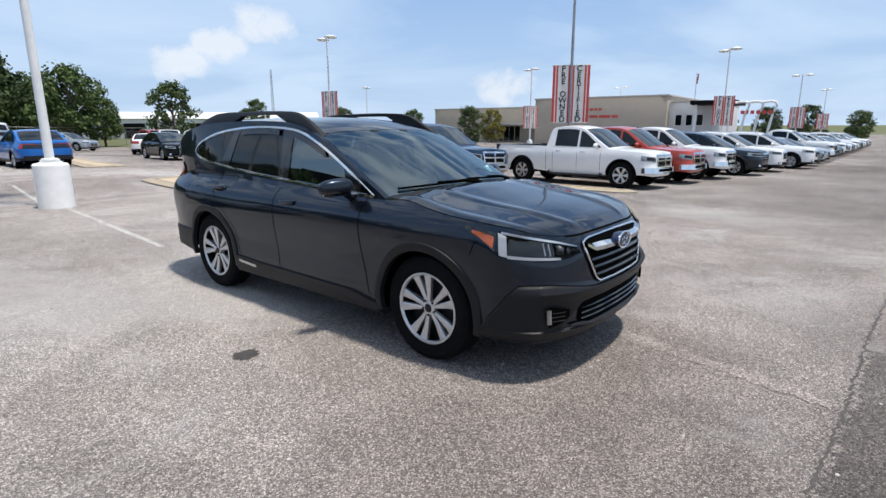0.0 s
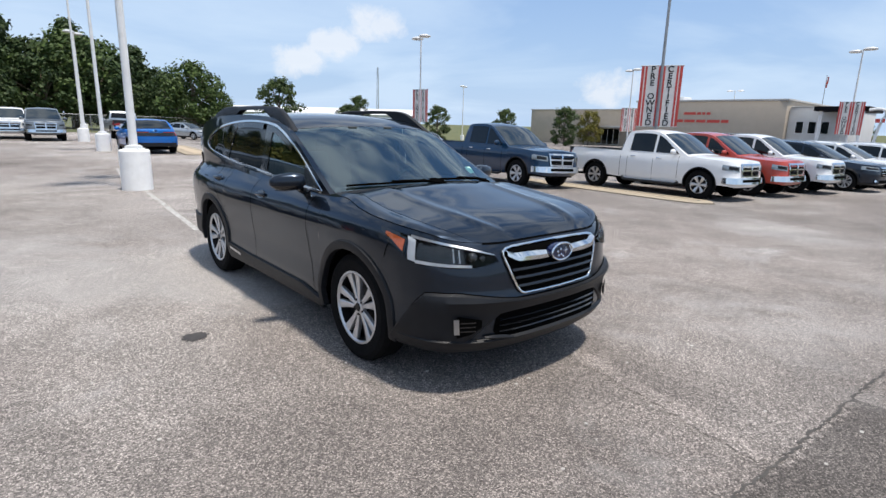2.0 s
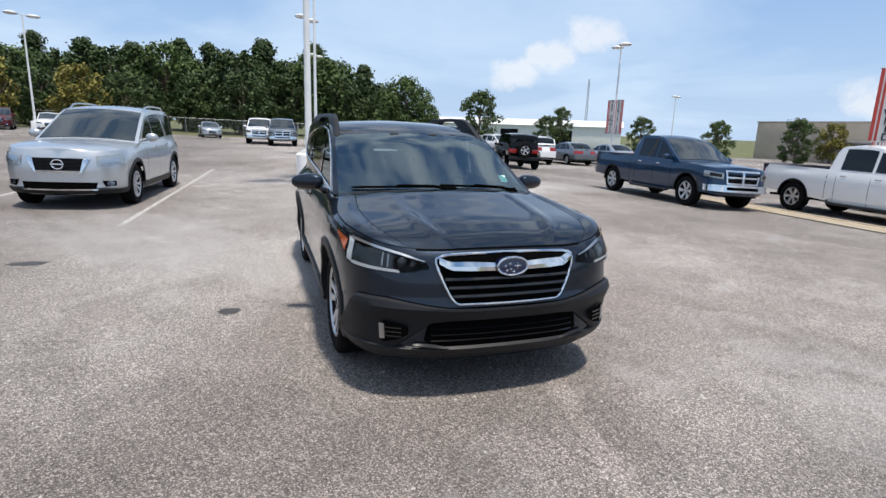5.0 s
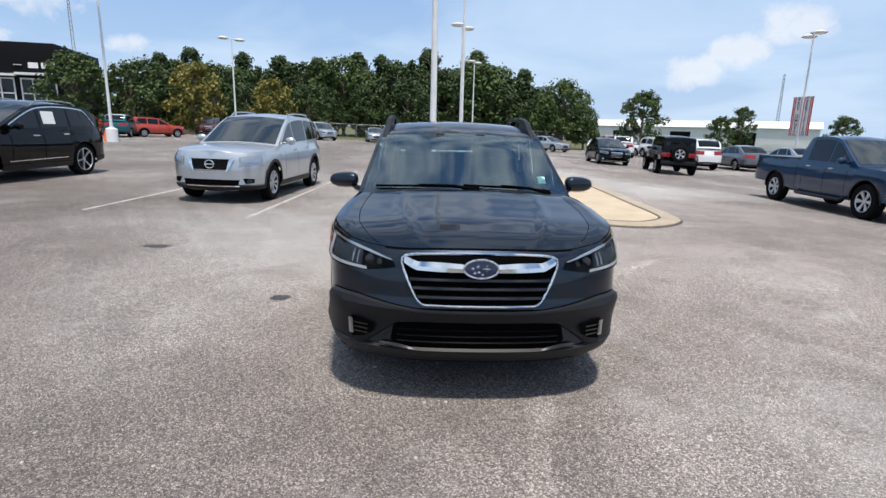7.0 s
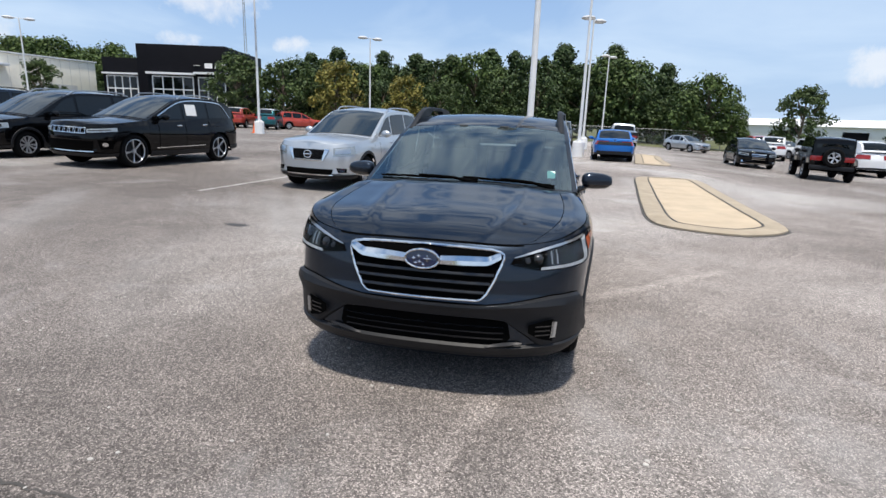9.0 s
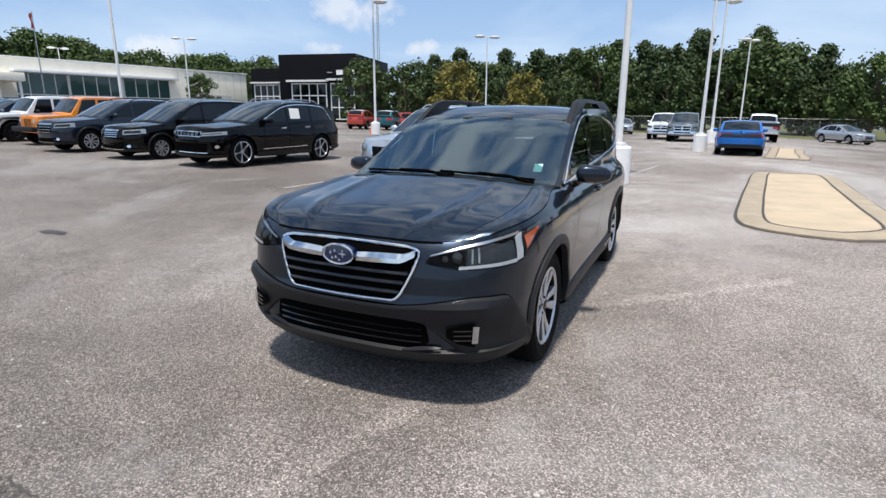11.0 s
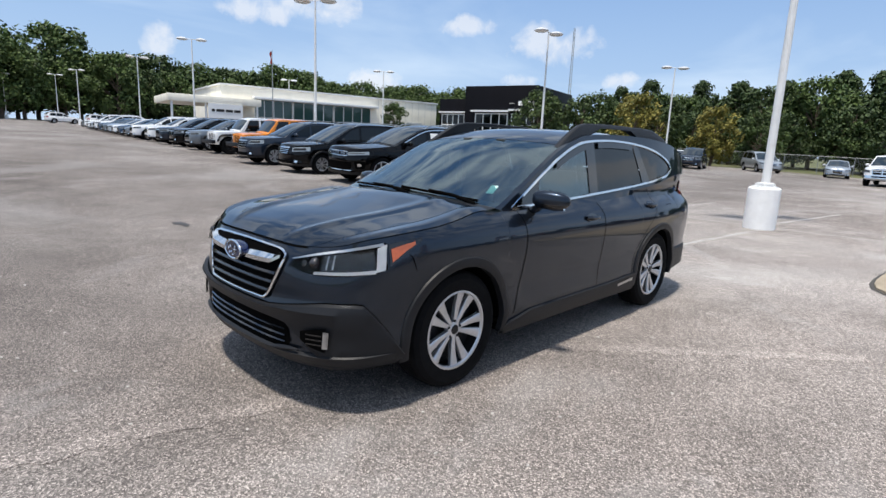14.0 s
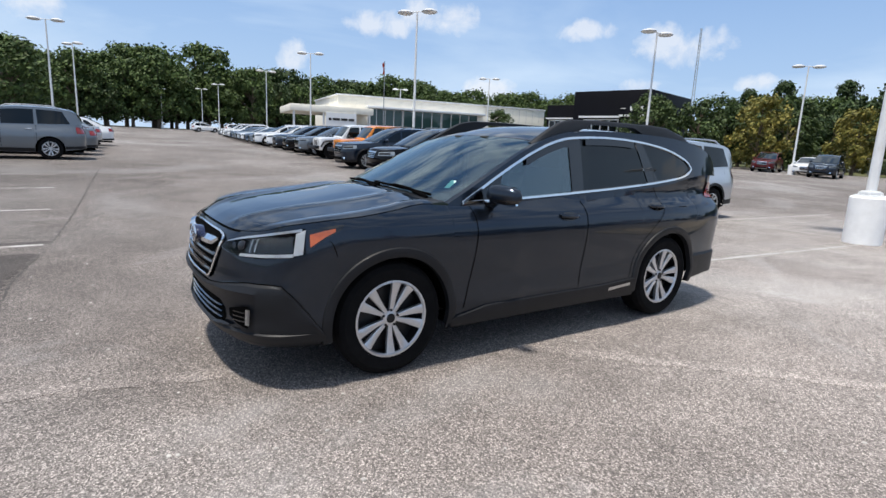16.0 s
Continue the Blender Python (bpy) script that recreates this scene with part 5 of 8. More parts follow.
def grid_mesh(P):
    bm = bmesh.new()
    grid(bm, P)
    return bm


def build_hero_body():
    half = bmesh.new()
    hs.wall(half, 150, 22)
    xs = np.r_[np.linspace(-0.42, -0.53, 4)]
    grid(half, [[hs.side(x, z) for z in np.linspace(hs.beltz(x) - 0.002, hs.roofz(x), 4)] for x in xs])
    xs = np.linspace(-0.53, -3.165, 56)
    grid(half, [[hs.side(x, z) for z in np.linspace(hs.beltz(x) - 0.002, DLO_LOW(x), 3)] for x in xs])
    grid(half, [[hs.side(x, z) for z in np.linspace(DLO_UP(x), hs.roofz(x), 4)] for x in xs])
    xs = np.linspace(-3.165, -3.78, 14)
    grid(half, [[hs.side(x, z) for z in np.linspace(hs.beltz(x) - 0.002, hs.roofz(x), 5)] for x in xs])
    mirrored(half)
    hs.span(half, hs.edge(-1.36, -3.2, 24), (0.035, 0.04, 0.035), (0.06, 0.0, -0.05), 17)
    hs.span(half, hs.edge(-3.2, -3.78, 10), (0.035, 0.01), (-0.05, -0.09), 17)
    t1 = hs.t_x(-3.78)
    hs.span(half, [hs.point(t, hs.at(t, 2)) for t in np.linspace(t1, 1, 8)], (0.0, 0.0), (0, 0), 7)
    for sd in (1, -1):
        u = (0.955, 1.0) if sd > 0 else (-1.0, -0.955)
        hs.span(half, hs.edge(-0.42, -1.36, 16), (0.045, 0.035), (0.14, 0.06), 3, *u)
    # plenum between bonnet and windscreen
    bmesh.ops.remove_doubles(half, verts=half.verts[:], dist=0.0006)
    part("body", half, M["hero"], hero, angle=24)

    bm = bmesh.new()
    part_t = hs.t_y(0.72)
    cowl_t = hs.t_x(HERO["cowl"])
    yc = hs.point(part_t, hs.at(part_t, 2))[1]

    def front_line(u):
        t = min(part_t, hs.t_y(abs(u) * 0.72))
        x, y, z = hs.point(t, hs.at(t, 2))
        return np.array((x, math.copysign(y, u) if u else 0.0, z))

    def side_line(v):
        t = part_t + (cowl_t - part_t) * v
        return np.array(hs.point(t, hs.at(t, 2)))
    xb, yb, zb = side_line(1.0)

    def bonnet(u, v):
        right = side_line(v)
        left = right * (1, -1, 1)
        w = (u + 1) / 2
        f, b_ = front_line(u), np.array((xb + 0.02 * (1 - u * u), yb * u, zb + 0.055 * (1 - u * u)))
        c0, c1 = front_line(1.0), np.array((xb, yb, zb))
        flat = (1 - v) * ((1 - w) * c0 * (1, -1, 1) + w * c0) + v * ((1 - w) * c1 * (1, -1, 1) + w * c1)
        p = (1 - v) * f + v * b_ + (1 - w) * left + w * right - flat
        a = abs(u)
        c = 0.44 + 0.14 * v
        ridge = 0.012 * math.exp(-((a - c) / 0.05) ** 2) - 0.010 / (1 + math.exp((a - c + 0.03) / 0.02))
        fender = 0.012 * math.exp(-((a - 0.93) / 0.06) ** 2) * min(1.0, v * 3)
        return (p[0] - 0.004, p[1] * 0.996, p[2] + 0.003 + 0.020 * (1 - a ** 2.5) * math.sin(math.pi * min(1.0, v)) ** 0.8 + ridge * min(1.0, v * 4) * (1 - a ** 8) * (1 - 0.6 * v) + fender)

    def seam_u(v):
        """Where the gap between bonnet and wing runs."""
        return 0.80 + 0.06 * v
    grid(bm, [[bonnet(u * seam_u(v), v) for u in np.linspace(-1, 1, 55)] for v in np.linspace(0, 1, 44)])
    part("hood", thick(bm, 0.012), M["hero"], hero, angle=60)

    def wing_top():
        return grid_mesh([[bonnet(seam_u(v) + 0.006 + (0.994 - seam_u(v)) * k, v) for k in np.linspace(0, 1, 8)] for v in np.linspace(0, 1, 44)])
    both("fender_top", lambda: thick(wing_top(), 0.012), M["hero"], None, "", 60)
    both("hood_gap", lambda: grid_mesh([[tuple(np.array(bonnet(seam_u(v) + d, v)) + (0, 0, -0.012)) for d in (-0.004, 0.012)] for v in np.linspace(0, 1, 30)]), M["void"])
    both("hood_gap", lambda: grid_mesh([[hs.point(t, hs.at(t, 2) - 0.006, 0.0025), hs.point(t, hs.at(t, 2) + 0.001, 0.0025)] for t in np.linspace(0, hs.t_y(0.56), 30)]), M["void"])
    cowl = bmesh.new()
    hs.span(cowl, [(-0.22, 0.80, 1.052), (-0.46, 0.79, 1.075)], (0.056, 0.04), (0.02, 0.15), 13)
    part("cowl_panel", cowl, M["cladding"], hero)


def dlo_frame(lo, hi, w, off, n=70):
    """A bright strip along one edge line of the side windows."""
    xs = np.linspace(-0.53, -3.165, n)
    bm = bmesh.new()
    f = DLO_LOW if lo else DLO_UP
    P = []
    for x in xs:
        z = f(x)
        P.append([hs.side(x, z - w * 0.5, off - 0.006), hs.side(x, z - w * 0.35, off), hs.side(x, z + w * 0.35, off), hs.side(x, z + w * 0.5, off - 0.006)])
    grid(bm, P)
    return bm


def windshield_mesh():
    ws = bmesh.new()
    hs.span(ws, hs.edge(-0.42, -1.36, 16), (0.045, 0.035), (0.14, 0.06), 17, -0.955, 0.955)
    return ws


def build_hero_glass():
    part("windshield", windshield_mesh(), M["glass"], hero)
    band = bmesh.new()
    hs.span(band, hs.edge(-1.27, -1.36, 4), (0.035, 0.034), (0.066, 0.06), 17, -0.955, 0.955, 0.002)
    part("windshield_band", band, M["gloss_black"], hero)
    low, up = (lambda x: DLO_LOW(x) + 0.006), (lambda x: DLO_UP(x) - 0.012)
    for make, mat, nm in ((lambda: pane(hs, bmesh.new(), -0.86, -1.60, -0.90, -1.575, low, up, -0.006, 16, 5), "glass", "front_door_window"),
                          (lambda: pane(hs, bmesh.new(), -1.73, -2.52, -1.71, -2.37, low, up, -0.006, 14, 5), "dark_glass", "rear_door_window"),
                          (lambda: pane(hs, bmesh.new(), -2.66, -3.15, -2.46, -3.12, low, up, -0.006, 14, 5), "dark_glass", "quarter_window"),
                          (lambda: pane(hs, bmesh.new(), -0.545, -0.86, -0.56, -0.90, low, up, -0.003, 8, 4), "gloss_black", "mirror_sail_panel"),
                          (lambda: pane(hs, bmesh.new(), -1.60, -1.73, -1.575, -1.71, low, up, 0.0, 4, 5), "gloss_black", "door_pillar_trim"),
                          (lambda: pane(hs, bmesh.new(), -2.52, -2.66, -2.37, -2.46, low, up, 0.0, 4, 5), "gloss_black", "door_pillar_trim")):
        both(nm, make, M[mat])
    both("window_trim_lower", lambda: dlo_frame(True, False, 0.022, 0.008), M["chrome"], None, "chrome strip under the side windows")
    both("window_trim_upper", lambda: dlo_frame(False, True, 0.022, 0.008), M["chrome"], None, "chrome strip over the side windows")
    visor = lambda a, b: (lambda: pane(hs, bmesh.new(), a, b, a, b, lambda x: DLO_UP(x) - 0.06, lambda x: DLO_UP(x) - 0.012, 0.012, 12, 3))
    both("rain_visor", visor(-1.12, -1.57), M["gloss_black"])
    both("rain_visor", visor(-1.76, -2.34), M["gloss_black"])
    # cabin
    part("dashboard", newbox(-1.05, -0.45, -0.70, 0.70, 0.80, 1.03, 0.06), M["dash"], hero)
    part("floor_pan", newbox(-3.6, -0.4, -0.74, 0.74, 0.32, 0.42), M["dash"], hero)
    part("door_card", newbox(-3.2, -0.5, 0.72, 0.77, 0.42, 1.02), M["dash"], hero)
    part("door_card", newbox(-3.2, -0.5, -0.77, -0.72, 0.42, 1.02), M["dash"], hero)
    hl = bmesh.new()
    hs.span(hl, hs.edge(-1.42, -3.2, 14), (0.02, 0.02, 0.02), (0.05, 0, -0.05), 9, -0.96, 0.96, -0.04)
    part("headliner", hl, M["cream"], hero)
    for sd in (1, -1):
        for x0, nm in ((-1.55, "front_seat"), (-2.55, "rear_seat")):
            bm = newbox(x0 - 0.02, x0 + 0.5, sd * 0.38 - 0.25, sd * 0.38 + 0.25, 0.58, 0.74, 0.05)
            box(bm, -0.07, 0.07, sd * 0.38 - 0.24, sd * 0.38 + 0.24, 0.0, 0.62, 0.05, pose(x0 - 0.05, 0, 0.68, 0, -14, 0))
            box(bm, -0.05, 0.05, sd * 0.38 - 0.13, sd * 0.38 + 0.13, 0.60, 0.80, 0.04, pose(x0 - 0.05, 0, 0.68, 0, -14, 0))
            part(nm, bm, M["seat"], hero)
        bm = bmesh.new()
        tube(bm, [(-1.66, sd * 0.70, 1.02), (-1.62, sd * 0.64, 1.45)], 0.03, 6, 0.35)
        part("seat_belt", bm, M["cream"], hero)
    # bench back and an unseen dark panel, added to close off a pale patch
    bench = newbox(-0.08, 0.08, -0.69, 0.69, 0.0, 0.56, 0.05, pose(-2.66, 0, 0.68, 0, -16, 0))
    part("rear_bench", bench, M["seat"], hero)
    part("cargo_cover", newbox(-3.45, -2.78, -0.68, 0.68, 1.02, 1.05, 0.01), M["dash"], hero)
    st = bmesh.new()
    tube(st, [(-1.14 + 0.07 * math.sin(a), 0.38 + 0.18 * math.cos(a), 0.98 + 0.17 * math.sin(a)) for a in np.linspace(0, 2 * math.pi, 25)], 0.016, 8)
    tube(st, [(-1.14, 0.21, 0.98), (-1.12, 0.55, 0.98)], 0.02, 6)
    tube(st, [(-1.13, 0.38, 0.98), (-0.95, 0.38, 0.92)], 0.04, 8)
    part("steering_wheel", st, M["dash"], hero)
    part("rear_view_mirror", newbox(-1.30, -1.27, -0.12, 0.12, 1.44, 1.50, 0.012), M["void"], hero)
    for y0 in (0.14, -0.22):
        part("camera_housing", newbox(-1.22, -1.18, y0, y0 + 0.08, 1.49, 1.52, 0.005), M["cream"], hero)
    q = [(-0.535, 0.66, 1.145), (-0.535, 0.60, 1.145), (-0.60, 0.595, 1.195), (-0.60, 0.655, 1.195)]
    bm = bmesh.new()
    bm.faces.new([bm.verts.new(v) for v in q])
    part("windshield_sticker", thick(bm, 0.002), M["sticker"], hero, "pale green inspection sticker")


def outline_tube(pts, r, flat=1.0, closed=True):
    p = list(pts) + ([pts[0]] if closed else [])
    return tube(bmesh.new(), p, r, 8, flat, caps=not closed)


def on_nose(y, z, off):
    x, yy, zz = hs.point(hs.t_y(abs(y)), z, off)
    return (x, math.copysign(yy, y), zz)


def build_hero_front():
    # grille: dark recess, bars, winged bar, badge, bright frame
    half = bmesh.new()
    rows = [(0.605, 0.31), (0.628, 0.345), (0.70, 0.385), (0.78, 0.42), (0.848, 0.447), (0.866, 0.42), (0.876, 0.36)]
    P = [[on_nose(w * u, z + (0.008 * (1 - u * u) if z > 0.84 else 0), 0.004) for u in np.linspace(0, 1, 8)] for z, w in rows]
    grid(half, P)
    g = part("grille", mirrored(half), M["void"], hero, "black grille with a bright chrome frame")
    loop = [(0.0, 0.603)] + [(w, z) for z, w in ((0.603, 0.14), (0.605, 0.31), (0.618, 0.335), (0.65, 0.358), (0.72, 0.394), (0.80, 0.43), (0.838, 0.443), (0.852, 0.444), (0.866, 0.425), (0.876, 0.37), (0.882, 0.2))] + [(0.0, 0.885)]
    ring = [on_nose(y, z, 0.012) for y, z in loop] + [on_nose(-y, z, 0.012) for y, z in loop[-2:0:-1]]
    part("grille_frame", outline_tube(even(ring + [ring[0]], 90)[:-1].tolist(), 0.008), M["chrome"], g)
    for z, w in ((0.648, 0.345), (0.697, 0.37), (0.745, 0.39)):
        bm = bmesh.new()
        P = [[on_nose(y, z + d, o) for d, o in ((-0.012, 0.004), (-0.006, 0.02), (0.008, 0.016), (0.012, 0.004))] for y in np.linspace(-w, w, 25)]
        grid(bm, P)
        part("grille_bar", bm, M["gloss_black"], g)
        bm = bmesh.new()
        grid(bm, [[on_nose(y, z + d, 0.0215) for d in (-0.006, -0.002)] for y in np.linspace(-w, w, 25)])
        part("grille_bar_edge", bm, M["alloy_dark"], g)
    bm = bmesh.new()
    for sd in (1, -1):
        P = []
        for u in np.linspace(0, 1, 16):
            y = 0.05 + 0.375 * u
            zc = 0.806 + 0.012 * u + 0.03 * max(0, u - 0.82) / 0.18
            h = 0.020 + 0.006 * math.sin(u * math.pi)
            P.append([on_nose(sd * y, zc + d * h, o) for d, o in ((-1, 0.008), (-0.7, 0.032), (0.2, 0.036), (1, 0.010))])
        grid(bm, P)
    part("grille_wing", bm, M["chrome"], g, "chrome winged bar")
    badge = bmesh.new()
    x0, _, z0 = on_nose(0.0, 0.812, 0.0)
    lathe(badge, [(0.0, 0.052), (0.9, 0.050), (1.0, 0.040), (1.0, 0.0)], 32, "Z")
    bmesh.ops.transform(badge, matrix=Matrix.Translation((x0, 0, z0)) @ Matrix.Rotation(radians(82), 4, "Y") @ Matrix.Diagonal((0.052, 0.094, 1, 1)), verts=badge.verts)
    b = part("badge", badge, M["badge_blue"], g, "oval blue badge")
    rim = bmesh.new()
    tube(rim, [(x0 + 0.052, 0.094 * math.cos(a), z0 + 0.006 + 0.052 * math.sin(a)) for a in np.linspace(0, 2 * math.pi, 33)], 0.006, 6)
    for y, z, r in ((0.030, 0.008, 0.022), (-0.018, 0.020, 0.010), (-0.045, 0.008, 0.010), (-0.012, -0.012, 0.010), (-0.035, -0.018, 0.010), (0.008, -0.026, 0.009)):
        for k in range(2):
            a = k * math.pi / 2
            tube(rim, [(x0 + 0.054, y + r * math.cos(a), z0 + z + r * math.sin(a)), (x0 + 0.056, y, z0 + z), (x0 + 0.054, y - r * math.cos(a), z0 + z - r * math.sin(a))], [0.001, 0.005, 0.001], 6)
    part("badge_rim", rim, M["chrome"], b)

    # dark moulded lower bumper with the wings at its corners
    def wing():
        bm = bmesh.new()
        ts = [hs.t_y(y) for y in (0.0, 0.2, 0.34, 0.46, 0.58, 0.70)] + [hs.t_x(x) for x in (0.72, 0.675, 0.61, 0.53, 0.44)]
        up = [0.575, 0.575, 0.578, 0.592, 0.612, 0.632, 0.634, 0.628, 0.56, 0.46, 0.335]
        lo = [0.497, 0.497, 0.497, 0.488, 0.40, 0.30, 0.285, 0.28, 0.28, 0.29, 0.295]
        P = []
        n = 44
        u = np.linspace(0, 1, n)
        k = np.linspace(0, 1, len(ts))
        for a in u:
            t, z1, z0 = (np.interp(a, k, q) for q in (ts, up, lo))
            P.append([hs.point(t, z0 + (z1 - z0) * v, o) for v, o in ((0, 0.002), (0.06, 0.014), (0.3, 0.016), (0.6, 0.020), (0.86, 0.030), (0.97, 0.026), (1.0, 0.004))])
        grid(bm, P)
        return bm
    both("bumper_wing", wing, M["cladding"], None, "matt black bumper moulding", 40)

    def wing_gap():
        bm = bmesh.new()
        ts = [hs.t_y(y) for y in (0.0, 0.2, 0.34, 0.46, 0.58, 0.70)] + [hs.t_x(x) for x in (0.72, 0.675, 0.61, 0.53, 0.44)]
        up = [0.575, 0.575, 0.578, 0.592, 0.612, 0.632, 0.634, 0.628, 0.56, 0.46, 0.335]
        k = np.linspace(0, 1, len(ts))
        grid(bm, [[hs.point(np.interp(a, k, ts), np.interp(a, k, up) + d, 0.0035) for d in (-0.004, 0.006)] for a in np.linspace(0, 1, 60)])
        return bm
    both("bumper_moulding_gap", wing_gap, M["void"])

    def lip():
        bm = bmesh.new()
        P = []
        for u in np.linspace(0, 1, 30):
            t = u * hs.t_x(0.46)
            rise = 0.035 * max(0, u - 0.45)
            P.append([hs.point(t, z + rise, o) for z, o in ((0.245, -0.03), (0.252, 0.0), (0.28, 0.014), (0.31, 0.016), (0.333, 0.020), (0.346, 0.004))])
        grid(bm, P)
        return bm
    both("bumper_lip", lip, M["cladding"], None, "", 40)

    def silver():
        bm = bmesh.new()
        P = []
        for u in np.linspace(0, 1, 12):
            t = hs.t_y(0.36 + 0.20 * u)
            h = 0.016 * math.sin(math.pi * (0.1 + 0.8 * u))
            zc = 0.338 + 0.025 * u
            P.append([hs.point(t, zc + d * h, o) for d, o in ((-1, 0.014), (0, 0.026), (1, 0.016))])
        grid(bm, P)
        return bm
    both("bumper_accent", silver, M["alloy_dark"], None, "silver accent on the lip")
    half = bmesh.new()
    P = [[on_nose(w * u, z, 0.003) for u in np.linspace(0, 1, 8)] for z, w in ((0.342, 0.46), (0.39, 0.50), (0.485, 0.48), (0.496, 0.45))]
    grid(half, P)
    it = part("lower_intake", mirrored(half), M["void"], hero)
    bm = bmesh.new()
    for z in (0.38, 0.415, 0.45):
        grid(bm, [[on_nose(y, z + d, o) for d, o in ((-0.006, 0.004), (0, 0.012), (0.006, 0.004))] for y in np.linspace(-0.46, 0.46, 20)])
    part("intake_slat", bm, M["gloss_black"], it)

    def pocket():
        bm = bmesh.new()
        ys = (0.585, 0.64, 0.715)
        P = [[hs.point(hs.t_y(y), z + (np.interp(y, ys, (0.475, 0.49, 0.505)) - z) * v, 0.033) for v in (0, 0.5, 1)] for y in np.linspace(0.585, 0.715, 12) for z in (np.interp(y, ys, (0.43, 0.395, 0.375)),)]
        grid(bm, P)
        return bm
    pk = both("fog_pocket", pocket, M["void"])

    def fog():
        bm = bmesh.new()
        for k in range(4):
            z = 0.412 + 0.021 * k
            oval(bm, hs.t_y(0.716 + 0.001 * k), z, 0.0016, 0.010, hs, 0.044, 10)
        bm2 = hs.patch(bmesh.new(), [(hs.t_y(0.702), 0.398), (hs.t_y(0.727), 0.398)], [(hs.t_y(0.707), 0.488), (hs.t_y(0.732), 0.488)], 3, 4, 0.039)
        me = bpy.data.meshes.new("tmp")
        bm2.to_mesh(me)
        bm2.free()
        bm.from_mesh(me)
        bpy.data.meshes.remove(me)
        return bm
    both("fog_lamp", fog, M["satin"], None, "upright chain of daytime lamps")

    def slats():
        bm = bmesh.new()
        for z in (0.415, 0.44, 0.465):
            grid(bm, [[hs.point(hs.t_y(y), z + d, 0.038) for d in (-0.004, 0.004)] for y in np.linspace(0.62, 0.70, 6)])
        return bm
    both("fog_slat", slats, M["gloss_black"])

    # headlights
    ta, tb, tc_ = hs.t_y(0.475), hs.t_x(0.55), hs.t_x(0.335)
    tm = hs.t_y(0.66)

    def lamp(lo, hi, off, nu=18, nv=4):
        return lambda: hs.patch(bmesh.new(), lo, hi, nu, nv, off)
    lo = [(ta, 0.800), (tm, 0.772), (hs.t_x(0.64), 0.788), (tb, 0.812)]
    hi = [(ta + 0.004, 0.835), (tm, 0.885), (hs.t_x(0.64), 0.925), (tb, 0.948)]
    hl = both("headlight", lamp(lo, hi, 0.004), M["void"], None, "dark headlight with a bright C-shaped lamp")
    for ob, sd in zip(hl, (1, -1)):
        def add(nm, bm, mat):
            part(nm, bm if sd > 0 else flip(bm), mat, ob)
        # bright reflector bowl, then a C of light guides round its outer end
        t0, t1 = hs.t_x(0.615), hs.t_x(0.565)
        bm = hs.patch(bmesh.new(), [(hs.t_y(0.675), 0.795), (t0, 0.806)], [(hs.t_y(0.685), 0.872), (t0, 0.912)], 8, 5, 0.007)
        add("reflector", bm, M["lamp_dim"])
        bm = bmesh.new()
        for k in range(2):
            y = 0.70 + 0.03 * k
            hs.patch(bm, [(hs.t_y(y), 0.805 + 0.003 * k), (hs.t_y(y + 0.008), 0.805 + 0.003 * k)], [(hs.t_y(y + 0.004), 0.872 + 0.006 * k), (hs.t_y(y + 0.012), 0.872 + 0.006 * k)], 2, 3, 0.010)
        add("reflector_rib", bm, M["lamp"])
        bm = bmesh.new()
        hs.patch(bm, [(t0, 0.800), (t1, 0.810)], [(t0 + 0.003, 0.918), (t1 + 0.003, 0.940)], 5, 4, 0.012)
        hs.patch(bm, [(hs.t_y(0.64), 0.777), (t0, 0.794)], [(hs.t_y(0.645), 0.792), (t0, 0.812)], 8, 3, 0.012)
        add("light_guide", bm, M["led"])
        bm = hs.patch(bmesh.new(), [(hs.t_y(0.50), 0.838), (tm, 0.873), (t1, 0.931)], [(hs.t_y(0.503), 0.844), (tm, 0.885), (t1, 0.946)], 12, 3, 0.012)
        add("lamp_brow", bm, M["satin"])
        for y, z, r in ((0.635, 0.828, 0.032), (0.575, 0.82, 0.021)):
            bm = bmesh.new()
            bmesh.ops.create_uvsphere(bm, u_segments=14, v_segments=8, radius=r)
            p = hs.point(hs.t_y(y), z, -0.008)
            bmesh.ops.translate(bm, vec=p, verts=bm.verts)
            add("projector", bm, M["gloss_black"])
        bm = bmesh.new()
        hs.patch(bm, [(tb + 0.002, 0.828), (hs.t_x(0.45), 0.884), (tc_, 0.950)], [(tb + 0.002, 0.938), (hs.t_x(0.45), 0.955), (tc_, 0.968)], 10, 4, 0.008)
        add("side_marker_housing", bm, M["gloss_black"])
        bm = bmesh.new()
        hs.patch(bm, [(tb + 0.004, 0.848), (hs.t_x(0.45), 0.897), (hs.t_x(0.385), 0.932)], [(tb + 0.004, 0.915), (hs.t_x(0.45), 0.936), (hs.t_x(0.385), 0.948)], 10, 4, 0.012)
        add("side_marker", bm, M["amber"])
        bm = hs.patch(bmesh.new(), lo, hi, 18, 4, 0.020)
        add("lamp_cover", bm, M["lens"])
        ob.children[-1].visible_shadow = False


